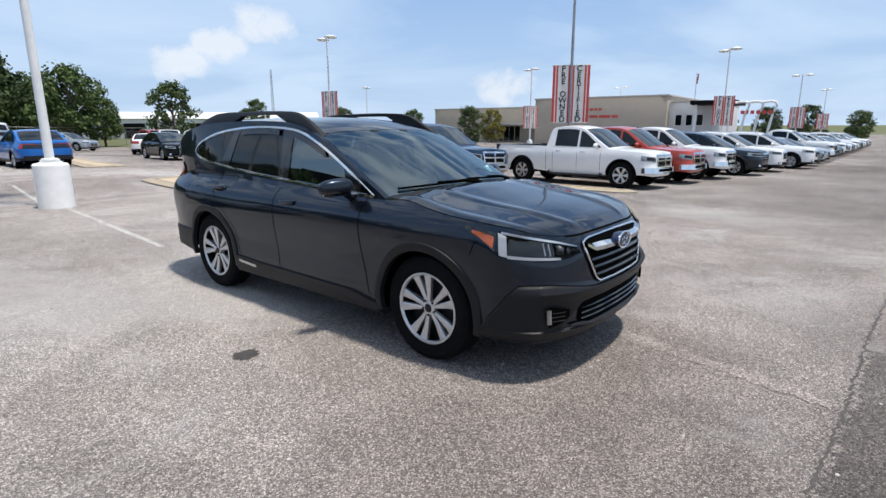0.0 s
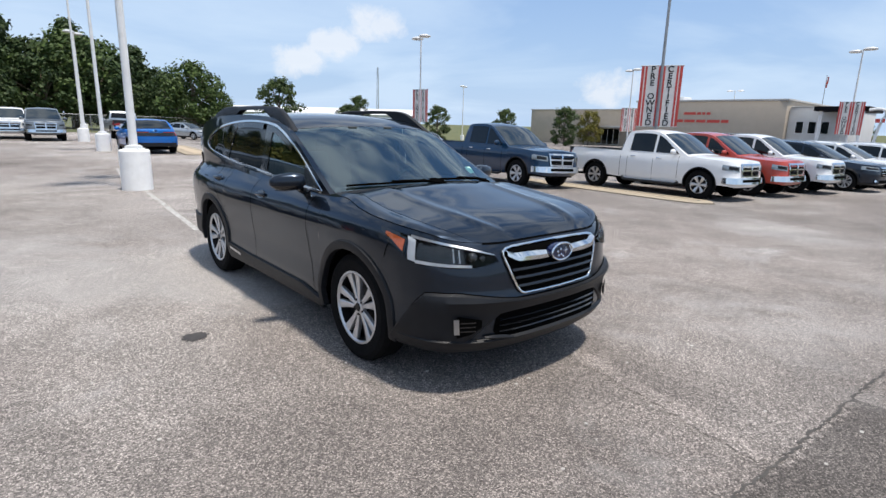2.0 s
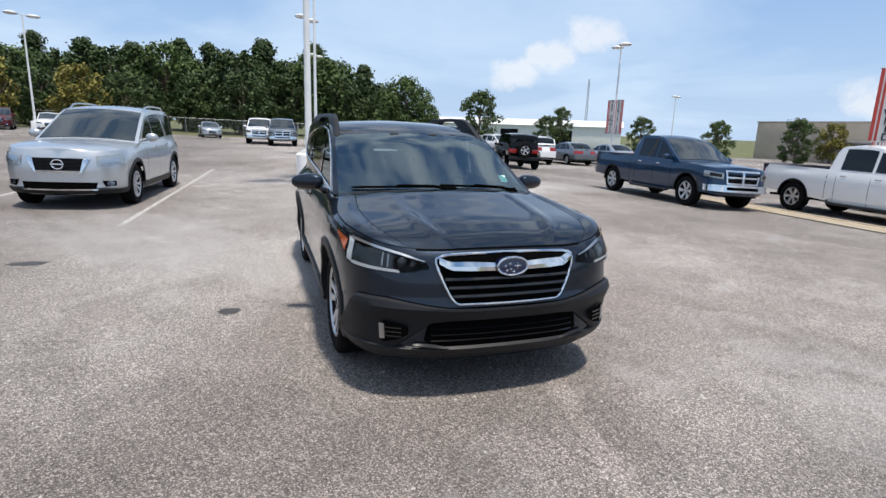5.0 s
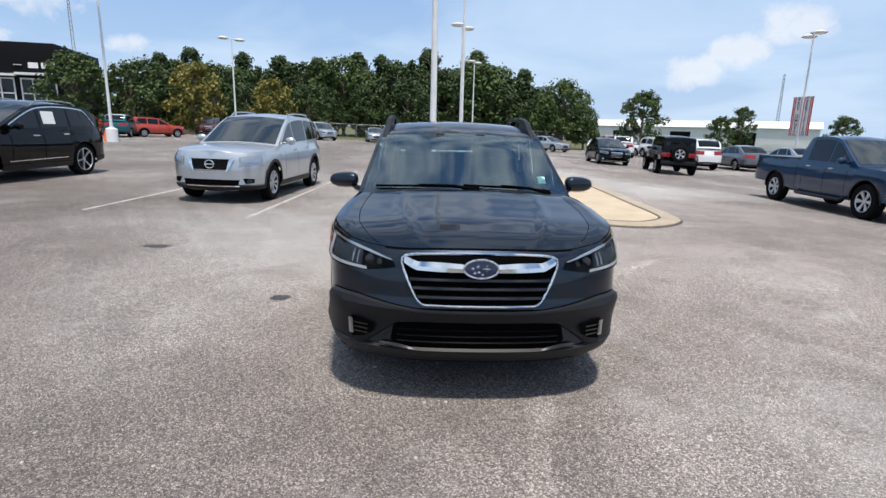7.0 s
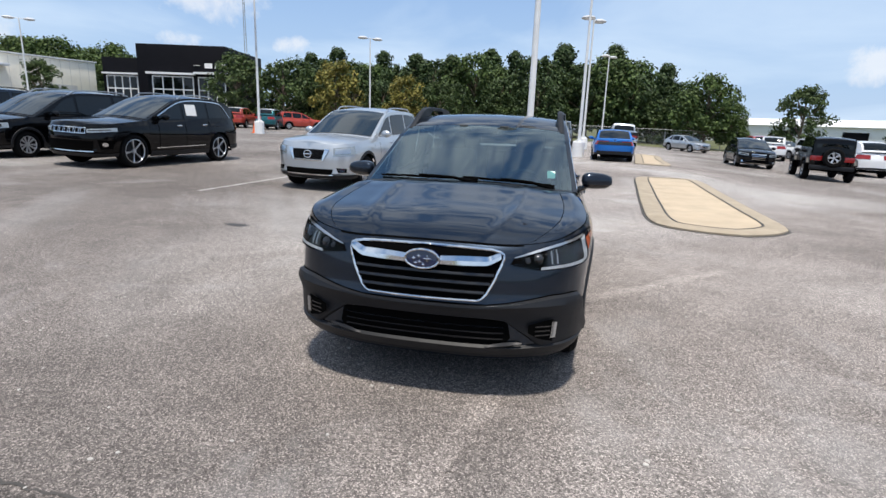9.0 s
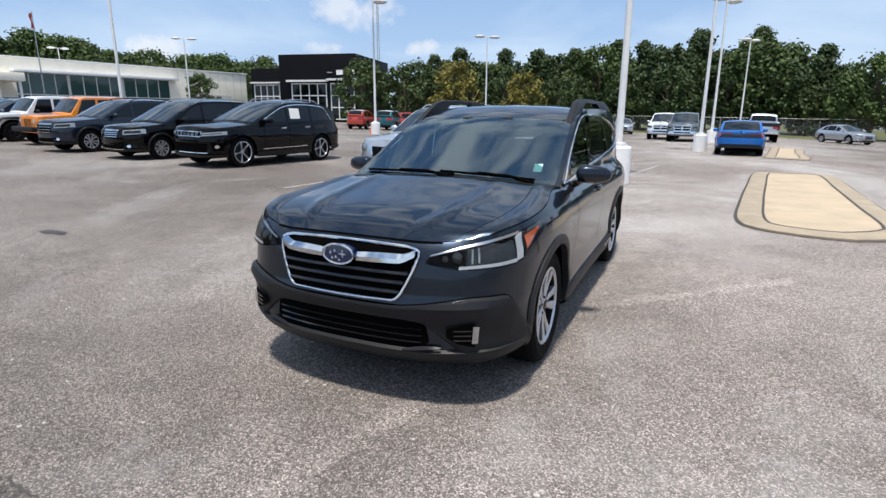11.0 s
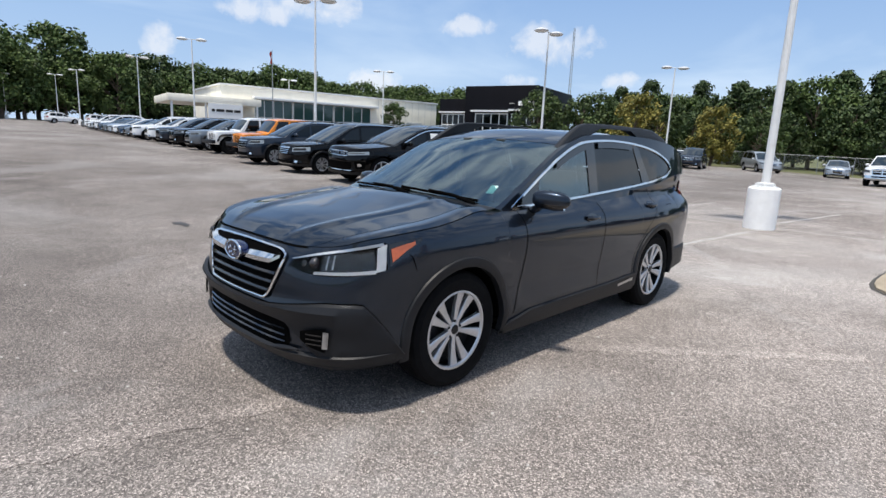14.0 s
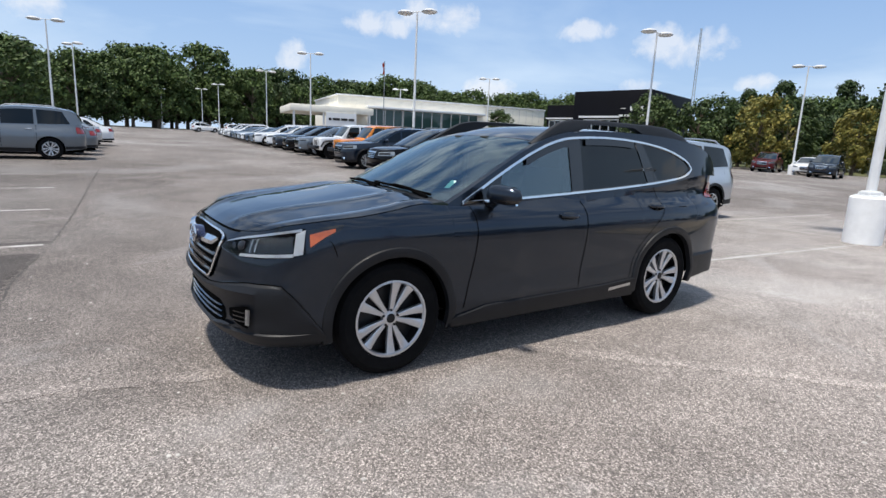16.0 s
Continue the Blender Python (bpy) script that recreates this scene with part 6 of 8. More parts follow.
def build_hero_sides():
    arch, hz = HERO["arch"], HERO["hub_z"]

    def flare(hx):
        def make():
            bm = bmesh.new()
            P = []
            for a in np.linspace(radians(-12), radians(192), 44):
                P.append([hs.point(hs.t_x(hx + r * math.cos(a)), hz + r * math.sin(a), o) for r, o in ((arch - 0.004, -0.03), (arch - 0.004, 0.012), (arch + 0.02, 0.017), (arch + 0.05, 0.012), (arch + 0.056, 0.0))])
            grid(bm, P)
            return bm
        return make
    both("front_wheel_flare", flare(0), M["cladding"], None, "matt black wheel arch trim", 45)
    both("rear_wheel_flare", flare(-2.745), M["cladding"], None, "matt black wheel arch trim", 45)

    def sill():
        bm = bmesh.new()
        x0, x1 = -arch - 0.02, -2.745 + arch + 0.02
        P = []
        for u in np.linspace(0, 1, 40):
            x = x0 + (x1 - x0) * u
            top = np.interp(x, (-2.34, -1.9, -0.72, -0.55, -0.42), (0.40, 0.375, 0.365, 0.33, 0.31))
            P.append([hs.point(hs.t_x(x), z, o) for z, o in ((0.235, -0.02), (0.245, 0.02), (top - 0.05, 0.024), (top, 0.018), (top + 0.006, 0.0))])
        grid(bm, P)
        return bm
    both("sill_cladding", sill, M["cladding"], None, "matt black sill cladding", 45)

    def plate():
        return hs.patch(bmesh.new(), [(hs.t_x(-1.98), 0.325), (hs.t_x(-2.24), 0.345)], [(hs.t_x(-1.98), 0.350), (hs.t_x(-2.24), 0.370)], 6, 2, 0.027)
    both("sill_lettering", plate, M["satin"])

    def rear_skirt():
        bm = bmesh.new()
        t0 = hs.t_x(-2.745 - arch)
        P = [[hs.point(t, z, o) for z, o in ((0.30 + 0.08 * (t - t0) / (1 - t0), 0.0), (0.33, 0.014), (0.52, 0.014), (0.54, 0.0))] for t in np.linspace(t0, 1, 30)]
        grid(bm, P)
        return bm
    both("rear_bumper_cladding", rear_skirt, M["cladding"])

    def gap(pts, w=0.006):
        def make():
            bm = bmesh.new()
            P = [[hs.point(hs.t_x(x + d), z, 0.0022) for d in (-w / 2, w / 2)] for x, z in smooth_line(pts, 24)]
            grid(bm, P)
            return bm
        return make
    both("door_gap", gap([(-0.52, 0.37), (-0.57, 0.60), (-0.60, 0.85), (-0.585, 1.045)]), M["void"])
    both("door_gap", gap([(-1.63, 0.39), (-1.66, 0.7), (-1.665, 1.0), (-1.66, 1.09)]), M["void"])
    both("door_gap", gap([(-2.24, 0.41), (-2.30, 0.62), (-2.46, 0.80), (-2.62, 0.95), (-2.63, 1.08), (-2.58, 1.15)]), M["void"])
    both("bumper_gap", gap([(0.375, 0.79), (0.40, 0.86), (0.42, 0.88)]), M["void"])
    def filler():
        return hs.patch(bmesh.new(), [(hs.t_x(-2.86), 0.985), (hs.t_x(-2.99), 0.985)], [(hs.t_x(-2.86), 0.99), (hs.t_x(-2.99), 0.99)], 4, 2, 0.002)
    both("fuel_flap_gap", filler, M["void"])

    def handle(x, z):
        def make():
            bm = bmesh.new()
            t = hs.t_x(x)
            P = []
            for u in np.linspace(-1, 1, 9):
                p = hs.point(hs.t_x(x + 0.095 * u), z + 0.004 * u, 0.012 + 0.022 * (1 - u ** 4))
                P.append([(p[0], p[1] + d, p[2] + e) for d, e in ((-0.02, -0.014), (0.0, -0.012), (0.006, 0.0), (0.0, 0.012), (-0.02, 0.014))])
            grid(bm, P)
            return bm
        return make

    def cup(x, z):
        def make():
            bm = bmesh.new()
            oval(bm, hs.t_x(x), z - 0.004, 0.014, 0.034, hs, 0.003)
            return bm
        return make
    for x, z in ((-1.47, 0.955), (-2.55, 1.0)):
        both("handle_recess", cup(x, z), M["gloss_black"])
        both("door_handle", handle(x, z), M["hero"])

    def mirror():
        bm = bmesh.new()
        bmesh.ops.create_uvsphere(bm, u_segments=20, v_segments=12, radius=1.0)
        for v in bm.verts:
            x, y, z = (math.copysign(abs(q) ** 0.72, q) for q in v.co)
            w = 0.5 + 0.5 * y
            v.co = Vector((-0.735 + (0.075 - 0.03 * w) * x - 0.05 * w, 0.985 + 0.118 * y, 1.128 - 0.008 * w + (0.068 - 0.014 * w) * z))
        return bm
    mm = both("mirror", mirror, M["gloss_black"], None, "door mirror with grey cap and chrome strip")

    def mcap():
        bm = mirror()
        bmesh.ops.bisect_plane(bm, geom=bm.verts[:] + bm.edges[:] + bm.faces[:], plane_co=(0, 0, 1.10), plane_no=(0, 0, 1), clear_inner=True)
        bmesh.ops.scale(bm, vec=(1.03, 1.03, 1.03), verts=bm.verts, space=Matrix.Translation((0.745, -0.985, -1.12)))
        return bm
    for ob, sd in zip(mm, (1, -1)):
        part("mirror_cap", mcap() if sd > 0 else flip(mcap()), M["hero"], ob)
        st = bmesh.new()
        tube(st, [(-0.80, 0.905, 1.065), (-0.815, 0.98, 1.058), (-0.80, 1.06, 1.07)], 0.010, 6)
        part("mirror_strip", st if sd > 0 else flip(st), M["chrome"], ob)
        arm = bmesh.new()
        tube(arm, [(-0.76, 0.80, 1.03), (-0.755, 0.88, 1.06), (-0.75, 0.93, 1.10)], [0.045, 0.036, 0.03], 10, 0.7)
        part("mirror_arm", arm if sd > 0 else flip(arm), M["gloss_black"], ob)

    # roof rails: broad feet, slim bars
    def rail():
        bm = bmesh.new()
        prof = []
        for x in np.linspace(-1.22, -3.22, 60):
            u = (x + 1.22) / -2.0
            base = hs.roofz(x) + 0.012
            top = base + np.interp(u, (0, 0.06, 0.16, 0.22, 0.30, 0.60, 0.68, 0.80, 0.93, 1.0), (0.0, 0.022, 0.070, 0.078, 0.074, 0.068, 0.074, 0.074, 0.035, 0.0))
            low = base - 0.01
            lift = np.interp(u, (0.26, 0.32, 0.58, 0.64), (0, 1, 1, 0))
            low = low + lift * (top - 0.034 - low)
            prof.append((x, low, top))
        rows = []
        for x, l, t in prof:
            y = hs.side(x, hs.roofz(x))[1] - 0.055
            rows.append([(x, y - 0.024, l), (x, y - 0.024, t - 0.006), (x, y - 0.010, t), (x, y + 0.014, t), (x, y + 0.026, t - 0.012), (x, y + 0.034, l), (x, y - 0.024, l)])
        grid(bm, rows)
        return bm
    both("roof_rail", rail, M["cladding"], None, "chunky black roof rail", 50)

    def tail():
        bm = bmesh.new()
        hs.patch(bm, [(hs.t_x(-3.46), 1.06), (0.93, 1.0)], [(hs.t_x(-3.54), 1.19), (0.93, 1.16)], 12, 4, 0.012)
        return bm
    both("tail_light", tail, M["red_lens"])
    sp = bmesh.new()
    hs.span(sp, [(-3.30, 0.60, 1.565), (-3.55, 0.60, 1.535), (-3.66, 0.58, 1.50)], (0.045, 0.05, 0.04), (0, -0.04, -0.06), 11)
    part("roof_spoiler", thick(sp, 0.02), M["hero"], hero)

    # wiper blades lying just above the foot of the windshield
    screen_tree = BVHTree.FromBMesh(windshield_mesh())
    for y_a, y_b, rise_a, rise_b in ((0.66, -0.02, 0.004, 0.04), (0.10, -0.69, 0.012, 0.03)):
        line = []
        for u in np.linspace(0, 1, 13):
            y = y_a + (y_b - y_a) * u
            x = -0.42 + 0.14 * (1 - (y / 0.76) ** 2) - rise_a - (rise_b - rise_a) * u
            hit = screen_tree.ray_cast(Vector((x, y, 3)), Vector((0, 0, -1)))[0]
            line.append((x, y, (hit.z if hit else 1.1) + 0.016))
        w = tube(bmesh.new(), line, 0.009, 6)
        tube(w, [(line[0][0] + 0.03, line[0][1], line[0][2] - 0.02), (line[3][0] + 0.02, line[3][1], line[3][2] + 0.008), (line[7][0], line[7][1], line[7][2] + 0.012)], [0.014, 0.012, 0.008], 6)
        part("wiper", w, M["void"], hero)
    underbody(hs, hero)
    # closed tray under the nose and the floor out to the sills, added against sun leaks
    bm = bmesh.new()
    P = []
    for t in np.linspace(0.0, hs.t_x(0.43), 16):
        x, y, z = hs.point(t, 0.27, -0.02)
        P.append([(x, y * u, 0.268) for u in (-1, 0, 1)])
    grid(bm, P)
    box(bm, -2.30, -0.45, -0.86, 0.86, 0.25, 0.29)
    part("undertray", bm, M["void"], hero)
    # pale ground clutter seen under the nose stays out; wheels last
    ty, ri, di = wheel_set(0.362, 0.243, 0.225, 10, 0.085, 0.048)
    tm, dm = mesh_of(ty, M["rubber"], True, 30), mesh_of(di, M["alloy_dark"])
    rm = mesh_of(ri, M["alloy"], True, 30)
    cap = bmesh.new()
    lathe(cap, [(0.0, 0.089), (0.026, 0.089), (0.03, 0.084)], 20)
    cm = mesh_of(cap, M["alloy_dark"])
    nut = bmesh.new()
    lathe(nut, [(0.0, 0.012), (0.008, 0.012), (0.010, 0.0)], 6)
    nm = mesh_of(nut, M["alloy_dark"])
    for hx in HERO["hubs"]:
        for sd in (1, -1):
            wh = new("wheel")
            wh.parent = hero
            wh.matrix_basis = pose(hx, sd * (0.895 - 0.1125), 0.362, 0, 14 if sd > 0 else -23, 0 if sd > 0 else 180)
            for name, me in (("tyre", tm), ("rim", rm), ("brake_disc", dm), ("hub_cap", cm)):
                share(name, me, wh)
            for k in range(5):
                a = 2 * math.pi * (k + 0.5) / 5
                share("wheel_nut", nm, wh, pose(0.052 * math.cos(a), 0.072, 0.052 * math.sin(a)))


build_hero_body()
build_hero_glass()
build_hero_front()
build_hero_sides()


# ---- ground ----
def sheet(name, x0, x1, ys, lift, mat, label, category, nx=2, kind="structure"):
    bm = bmesh.new()
    grid(bm, [[(x, y, terrain(0, max(-160, min(160, y))) + lift) for y in ys] for x in np.linspace(x0, x1, nx)])
    ob = new(name, mesh_of(bm, mat))
    for p in ob.data.polygons:
        if p.normal.z < 0:
            p.flip()
    return tagged(ob, label, category, kind=kind)


YS = sorted(set(np.r_[np.linspace(-160, -40, 25), np.linspace(-40, 60, 101), np.linspace(60, 160, 21)]))
sheet("ground", -2500, 2500, [-2500.0, -900.0, *YS, 900.0, 2500.0], -0.05, M["grass"], "dry grass and weeds beyond the paved lot", "ground")
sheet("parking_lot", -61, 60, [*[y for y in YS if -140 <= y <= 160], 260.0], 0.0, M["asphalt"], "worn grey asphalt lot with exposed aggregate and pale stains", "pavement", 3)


def strip(name, pts, w, mat, label, category, lift=0.004, jitter=0.0, kind="structure", n=None):
    """A flat band along pts on the lot."""
    bm = bmesh.new()
    p = even(pts, n or max(2, int(len(pts) * 10)))
    rows = []
    for i, (x, y) in enumerate(p):
        d = p[min(i + 1, len(p) - 1)] - p[max(i - 1, 0)]
        d = d / np.linalg.norm(d)
        j = random.uniform(-jitter, jitter)
        ww = w * random.uniform(0.6, 1.3) if jitter else w
        rows.append([(x - d[1] * e * ww / 2 + j, y + d[0] * e * ww / 2 + j, terrain(x, y - 0) + lift) for e in (-1, 1)])
    grid(bm, rows)
    ob = new(name, mesh_of(bm, mat))
    for q in ob.data.polygons:
        if q.normal.z < 0:
            q.flip()
    return tagged(ob, label, category, kind=kind)


for k, (y, x0, x1) in enumerate([(3.27, -7.3, -12.75), (0.40, -7.6, -18.2), (-2.45, -7.9, -18.2), (3.6, -13.6, -18.4)]):
    strip("stall_line", [(x0, y - 0.02 * k), (x1, y + 0.42 if k == 0 else y + 0.55)], 0.085, M["line"], "faded white stall line on the asphalt", "line", n=40)
strip("stall_line", [(-13.0, 0.9), (-13.0, 9.0)], 0.085, M["line"], "faded white line between two rows of stalls", "line", n=40)
for y in (-0.76, -3.75, -6.8, -9.9, -12.9):
    strip("stall_line", [(-0.3, y), (5.6, y + 0.35)], 0.11, M["line"], "faded white stall line on the asphalt", "line", n=40)
# cracked seam along the aisle
random.seed(4)
strip("seam_crack", [(0.45, 10.5), (0.25, 8.0), (0.05, 5.2), (0.0, 3.9), (-0.1, 2.4), (-0.12, 1.2), (-0.4, -1.0), (-0.6, -3.0), (-1.0, -8.0), (-1.3, -12.0)], 0.016, M["joint"], "ragged tar crack along the aisle", "crack", 0.003, 0.014, n=700)


def blotch(name, x, y, rx, ry, mat, label, seed):
    random.seed(seed)
    bm = bmesh.new()
    n = 30
    ring = [bm.verts.new((x + rx * math.cos(a) * r, y + ry * math.sin(a) * r, terrain(x, y) + 0.004)) for a, r in ((2 * math.pi * k / n, random.uniform(0.72, 1.12)) for k in range(n))]
    bm.faces.new(ring)
    tagged(new(name, mesh_of(bm, mat)), label, "stain", kind="structure")


random.seed(9)
bm = bmesh.new()
ys_ = np.linspace(-1.0, 4.9, 200)
grid(bm, [[(np.interp(y, (-1.0, 1.2, 2.4, 3.9, 5.2, 8.0, 10.5), (-0.4, -0.12, -0.1, 0.0, 0.05, 0.25, 0.45)) + random.uniform(0.0, 0.07), y, terrain(0, y) + 0.002), (5.5, y, terrain(0, y) + 0.002)] for y in ys_])
ob = tagged(new("asphalt_patch", mesh_of(bm, M["dark_asphalt"])), "darker resealed strip of asphalt beside the crack", "pavement", kind="structure")
for q in ob.data.polygons:
    if q.normal.z < 0:
        q.flip()
for pts in ([(-1.45, 4.12), (-0.05, 3.80)], [(-3.3, 4.6), (-5.0, 6.3)]):
    strip("ghost_line", pts, 0.14, M["ghost"], "ghost of a worn-off line on the asphalt", "line", 0.003, 0.008, n=34)
blotch("oil_stain", -3.27, 2.08, 0.085, 0.10, M["oil"], "dark oil spot on the asphalt", 3)
blotch("oil_stain", -5.35, -0.04, 0.11, 0.20, M["oil"], "dark oil spot on the asphalt", 5)
blotch("oil_stain", -3.1, -2.2, 0.10, 0.35, M["oil"], "dark patch on the asphalt", 6)
random.seed(11)
bm = bmesh.new()
for k in range(900):
    x, y = random.uniform(-9, 3), random.uniform(-6, 12)
    r = random.uniform(0.004, 0.013)
    bmesh.ops.create_icosphere(bm, subdivisions=1, radius=r, matrix=Matrix.Translation((x, y, terrain(x, y) + r * 0.2)) @ Matrix.Diagonal((1, random.uniform(0.6, 1.4), 0.5, 1)))
tagged(new("loose_gravel", mesh_of(bm, material("pale_gravel", (0.42, 0.40, 0.37), 0.9, vary=0.3, scale=30))), "scattered pale gravel on the asphalt", "gravel", kind="stuff")


def island(name, pts, label, seed=0):
    """A kerbed concrete island: kerb ring and slab, with dark joints."""
    e = empty(name, pose(0, 0, 0), label, "traffic island")
    c = np.mean(pts, axis=0)
    out = smooth_line(list(pts) + [pts[0]], 80)[:-1]
    tan = np.roll(out, -1, axis=0) - np.roll(out, 1, axis=0)
    nrm = np.stack([-tan[:, 1], tan[:, 0]], 1) / np.linalg.norm(tan, axis=1)[:, None]
    if np.sum(nrm * (c - out)) < 0:
        nrm = -nrm
    inner = out + nrm * 0.36

    def ring(a, z):
        return [(x, y, terrain(x, y) + z) for x, y in a]
    bm = bmesh.new()
    rows = [ring(out, -0.02), ring(out, 0.03), ring(out + nrm * 0.03, 0.045), ring(inner, 0.05)]
    grid(bm, np.transpose(np.array(rows), (1, 0, 2)), close_u=True)
    part("kerb", bm, M["kerb"], e, "stained concrete kerb")
    bm = bmesh.new()
    bm.faces.new([bm.verts.new(p) for p in ring(inner, 0.046)])
    part("slab", bm, M["slab"], e, "tan concrete slab")
    bm = bmesh.new()
    grid(bm, np.transpose(np.array([ring(inner - nrm * 0.02, 0.054), ring(inner + nrm * 0.02, 0.054)]), (1, 0, 2)), close_u=True)
    grid(bm, np.transpose(np.array([ring(out - nrm * 0.05, 0.004), ring(out, 0.006)]), (1, 0, 2)), close_u=True)
    part("joint", bm, M["joint"], e)
    return e


island("traffic_island", np.array([(-7.65, 7.75), (-7.35, 7.2), (-7.55, 6.4), (-8.2, 6.0), (-10.5, 6.15), (-13.5, 6.45), (-16.6, 6.8), (-17.1, 7.2), (-17.2, 8.3), (-16.6, 8.7), (-13.5, 8.5), (-10.5, 8.3), (-8.3, 8.15)]), "tan concrete traffic island with a stained kerb")
island("traffic_island", np.array([(-24.2, 7.7), (-24.0, 8.6), (-24.6, 9.3), (-29, 9.7), (-33.8, 10.3), (-34.6, 9.8), (-34.4, 9.0), (-29, 8.3)]), "tan concrete traffic island with a stained kerb")
island("traffic_island", np.array([(-5.6, 15.9), (-6.2, 15.4), (-9, 15.5), (-12.8, 15.8), (-13.4, 16.2), (-13, 16.8), (-9, 16.6), (-6.2, 16.45)]), "tan concrete traffic island beside parked pickups")


# ---- lamp posts ----
def lamp_post(x, y, h=8.6, yaw=0.0, heads=2, base=0.86, label="white steel lamp post with two dish lamps on a whitewashed base"):
    e = empty("lamp_post", pose(x, y, terrain(x, y), 0, 0, yaw), label, "lamp post", "lamp posts of the lot")
    bm = bmesh.new()
    lathe(bm, [(0.0, -0.05), (0.305, -0.05), (0.305, base - 0.03), (0.28, base), (0.0, base)], 28, "Z")
    part("concrete_base", bm, M["concrete_white"], e, "round whitewashed concrete base")
    bm = bmesh.new()
    box(bm, -0.17, 0.17, -0.17, 0.17, base, base + 0.03, 0.004)
    for sx in (-1, 1):
        for sy in (-1, 1):
            tube(bm, [(sx * 0.12, sy * 0.12, base + 0.03), (sx * 0.12, sy * 0.12, base + 0.08)], 0.018, 6)
    box(bm, -0.12, 0.12, -0.12, 0.12, base + 0.03, base + 0.10, 0.02)
    part("base_plate", bm, M["pole"], e)
    bm = bmesh.new()
    tube(bm, [(0, 0, base + 0.1), (0, 0, h * 0.5), (0, 0, h)], [0.085, 0.07, 0.052], 12)
    part("pole", bm, M["pole"], e)
    bm = bmesh.new()
    sides = (1, -1) if heads == 2 else (1,)
    tube(bm, [(0, -0.5 if heads == 2 else 0, h + 0.0), (0, 0.5, h + 0.0)], 0.03, 8)
    part("arm", bm, M["pole"], e)
    for sd in sides:
        bm = bmesh.new()
        lathe(bm, [(0.0, 0.17), (0.2, 0.155), (0.38, 0.09), (0.47, 0.0), (0.46, -0.04)], 20, "Z")
        hd = part("lamp_head", bm, M["lamp_head"], e, at=pose(0, sd * 0.78, h - 0.02))
        bm = bmesh.new()
        lathe(bm, [(0.45, -0.04), (0.37, -0.09), (0.0, -0.12)], 20, "Z")
        part("lens", bm, M["lamp_lens"], hd)
    return e


POSTS = [(-12.65, 3.58), (-28.0, 5.3), (-38.8, 5.9), (-31.5, -15.0), (-50, -14), (-34.5, 28.2), (-68, 63), (-33, 56), (-35, 87), (-12, 53), (-10, 81), (-10, 110), (-20, -44.6), (-22, -66), (-42.5, -45.5), (-44.7, -71), (-18, -21.7), (-17.5, -130), (-23.5, -117), (-23, -99), (0.4, -45.6), (-1.3, -60), (-59, 8.5)]
first = lamp_post(*POSTS[0], 9.5, 60)
for i, (x, y) in enumerate(POSTS[1:]):
    ob = copy_thing(first, pose(x, y, terrain(x, y), 0, 0, 60 + 13 * ((i * 7) % 5 - 2)) @ Matrix.Diagonal((1, 1, 8.6 / 9.5, 1)))


# ---- banners ----
def text_mesh(body, size, mat, parent, name, at, extrude=0.003, label=""):
    cu = bpy.data.curves.new("text", "FONT")
    cu.body, cu.size, cu.extrude = body, size, extrude
    cu.align_x, cu.align_y, cu.offset = "CENTER", "CENTER", 0.022 * size
    tmp = bpy.data.objects.new("tmp", cu)
    scene.collection.objects.link(tmp)
    dg = bpy.context.evaluated_depsgraph_get()
    me = bpy.data.meshes.new_from_object(tmp.evaluated_get(dg))
    bpy.data.objects.remove(tmp)
    me.materials.clear()
    me.materials.append(mat)
    ob = new(name, me)
    ob.parent = parent
    ob.matrix_basis = at
    if label:
        ob["label"] = label
    return ob


def banner_pair(x, y, top, yaw, h=2.45, w=0.78, pole=True):
    """Two striped banners, one each side of a pole, with upright words."""
    z = terrain(x, y)
    e = empty("banner_stand", pose(x, y, z, 0, 0, yaw), "pair of red and white striped banners on a tall pole", "banner", "striped banners along the row")
    if pole:
        bm = bmesh.new()
        tube(bm, [(0, 0, 0), (0, 0, 5), (0, 0, 9.3)], [0.08, 0.065, 0.05], 10)
        part("pole", bm, M["steel"], e)
    for sd, word in ((-1, "PRE OWNED"), (1, "CERTIFIED")):
        bm = newbox(sd * 0.42 - w / 2, sd * 0.42 + w / 2, -0.008, 0.008, top - h, top)
        b = part("banner", bm, M["banner"], e, "striped cloth banner with upright lettering")
        for s0, s1 in ((-0.5, -0.37), (0.20, 0.30), (0.36, 0.50)):
            f = sd * -1
            a0, a1 = sorted((sd * 0.42 - f * s0 * w, sd * 0.42 - f * s1 * w))
            part("stripe", newbox(a0, a1, -0.012, 0.012, top - h + 0.003, top - 0.003), M["red_ink"], b)
        n = len(word)
        for i, ch in enumerate(word):
            if ch != " ":
                text_mesh(ch, h / n * 1.25, M["black_ink"], b, "letter", pose(sd * 0.42 + 0.10 * w * sd * -1, -0.014, top - h * (i + 0.5) / n, 90, 0, 0), 0.002)
        bm = bmesh.new()
        for zz in (top + 0.02, top - h - 0.02):
            tube(bm, [(0, 0, zz), (sd * 0.85, 0, zz)], 0.018, 6)
        part("banner_arm", bm, M["steel"], e)
    return e


banner_pair(-11.6, 23.3, 4.62, 30)
banner_pair(-12.0, 52.8, 4.8, 15, pole=False)
banner_pair(-10.0, 80.8, 4.8, 12, pole=False)
banner_pair(-10.0, 109.8, 4.8, 12, pole=False)
banner_pair(-34.5, 28.2, 4.7, 8, pole=False)
banner_pair(-33.0, 56.0, 4.6, 40, pole=False)


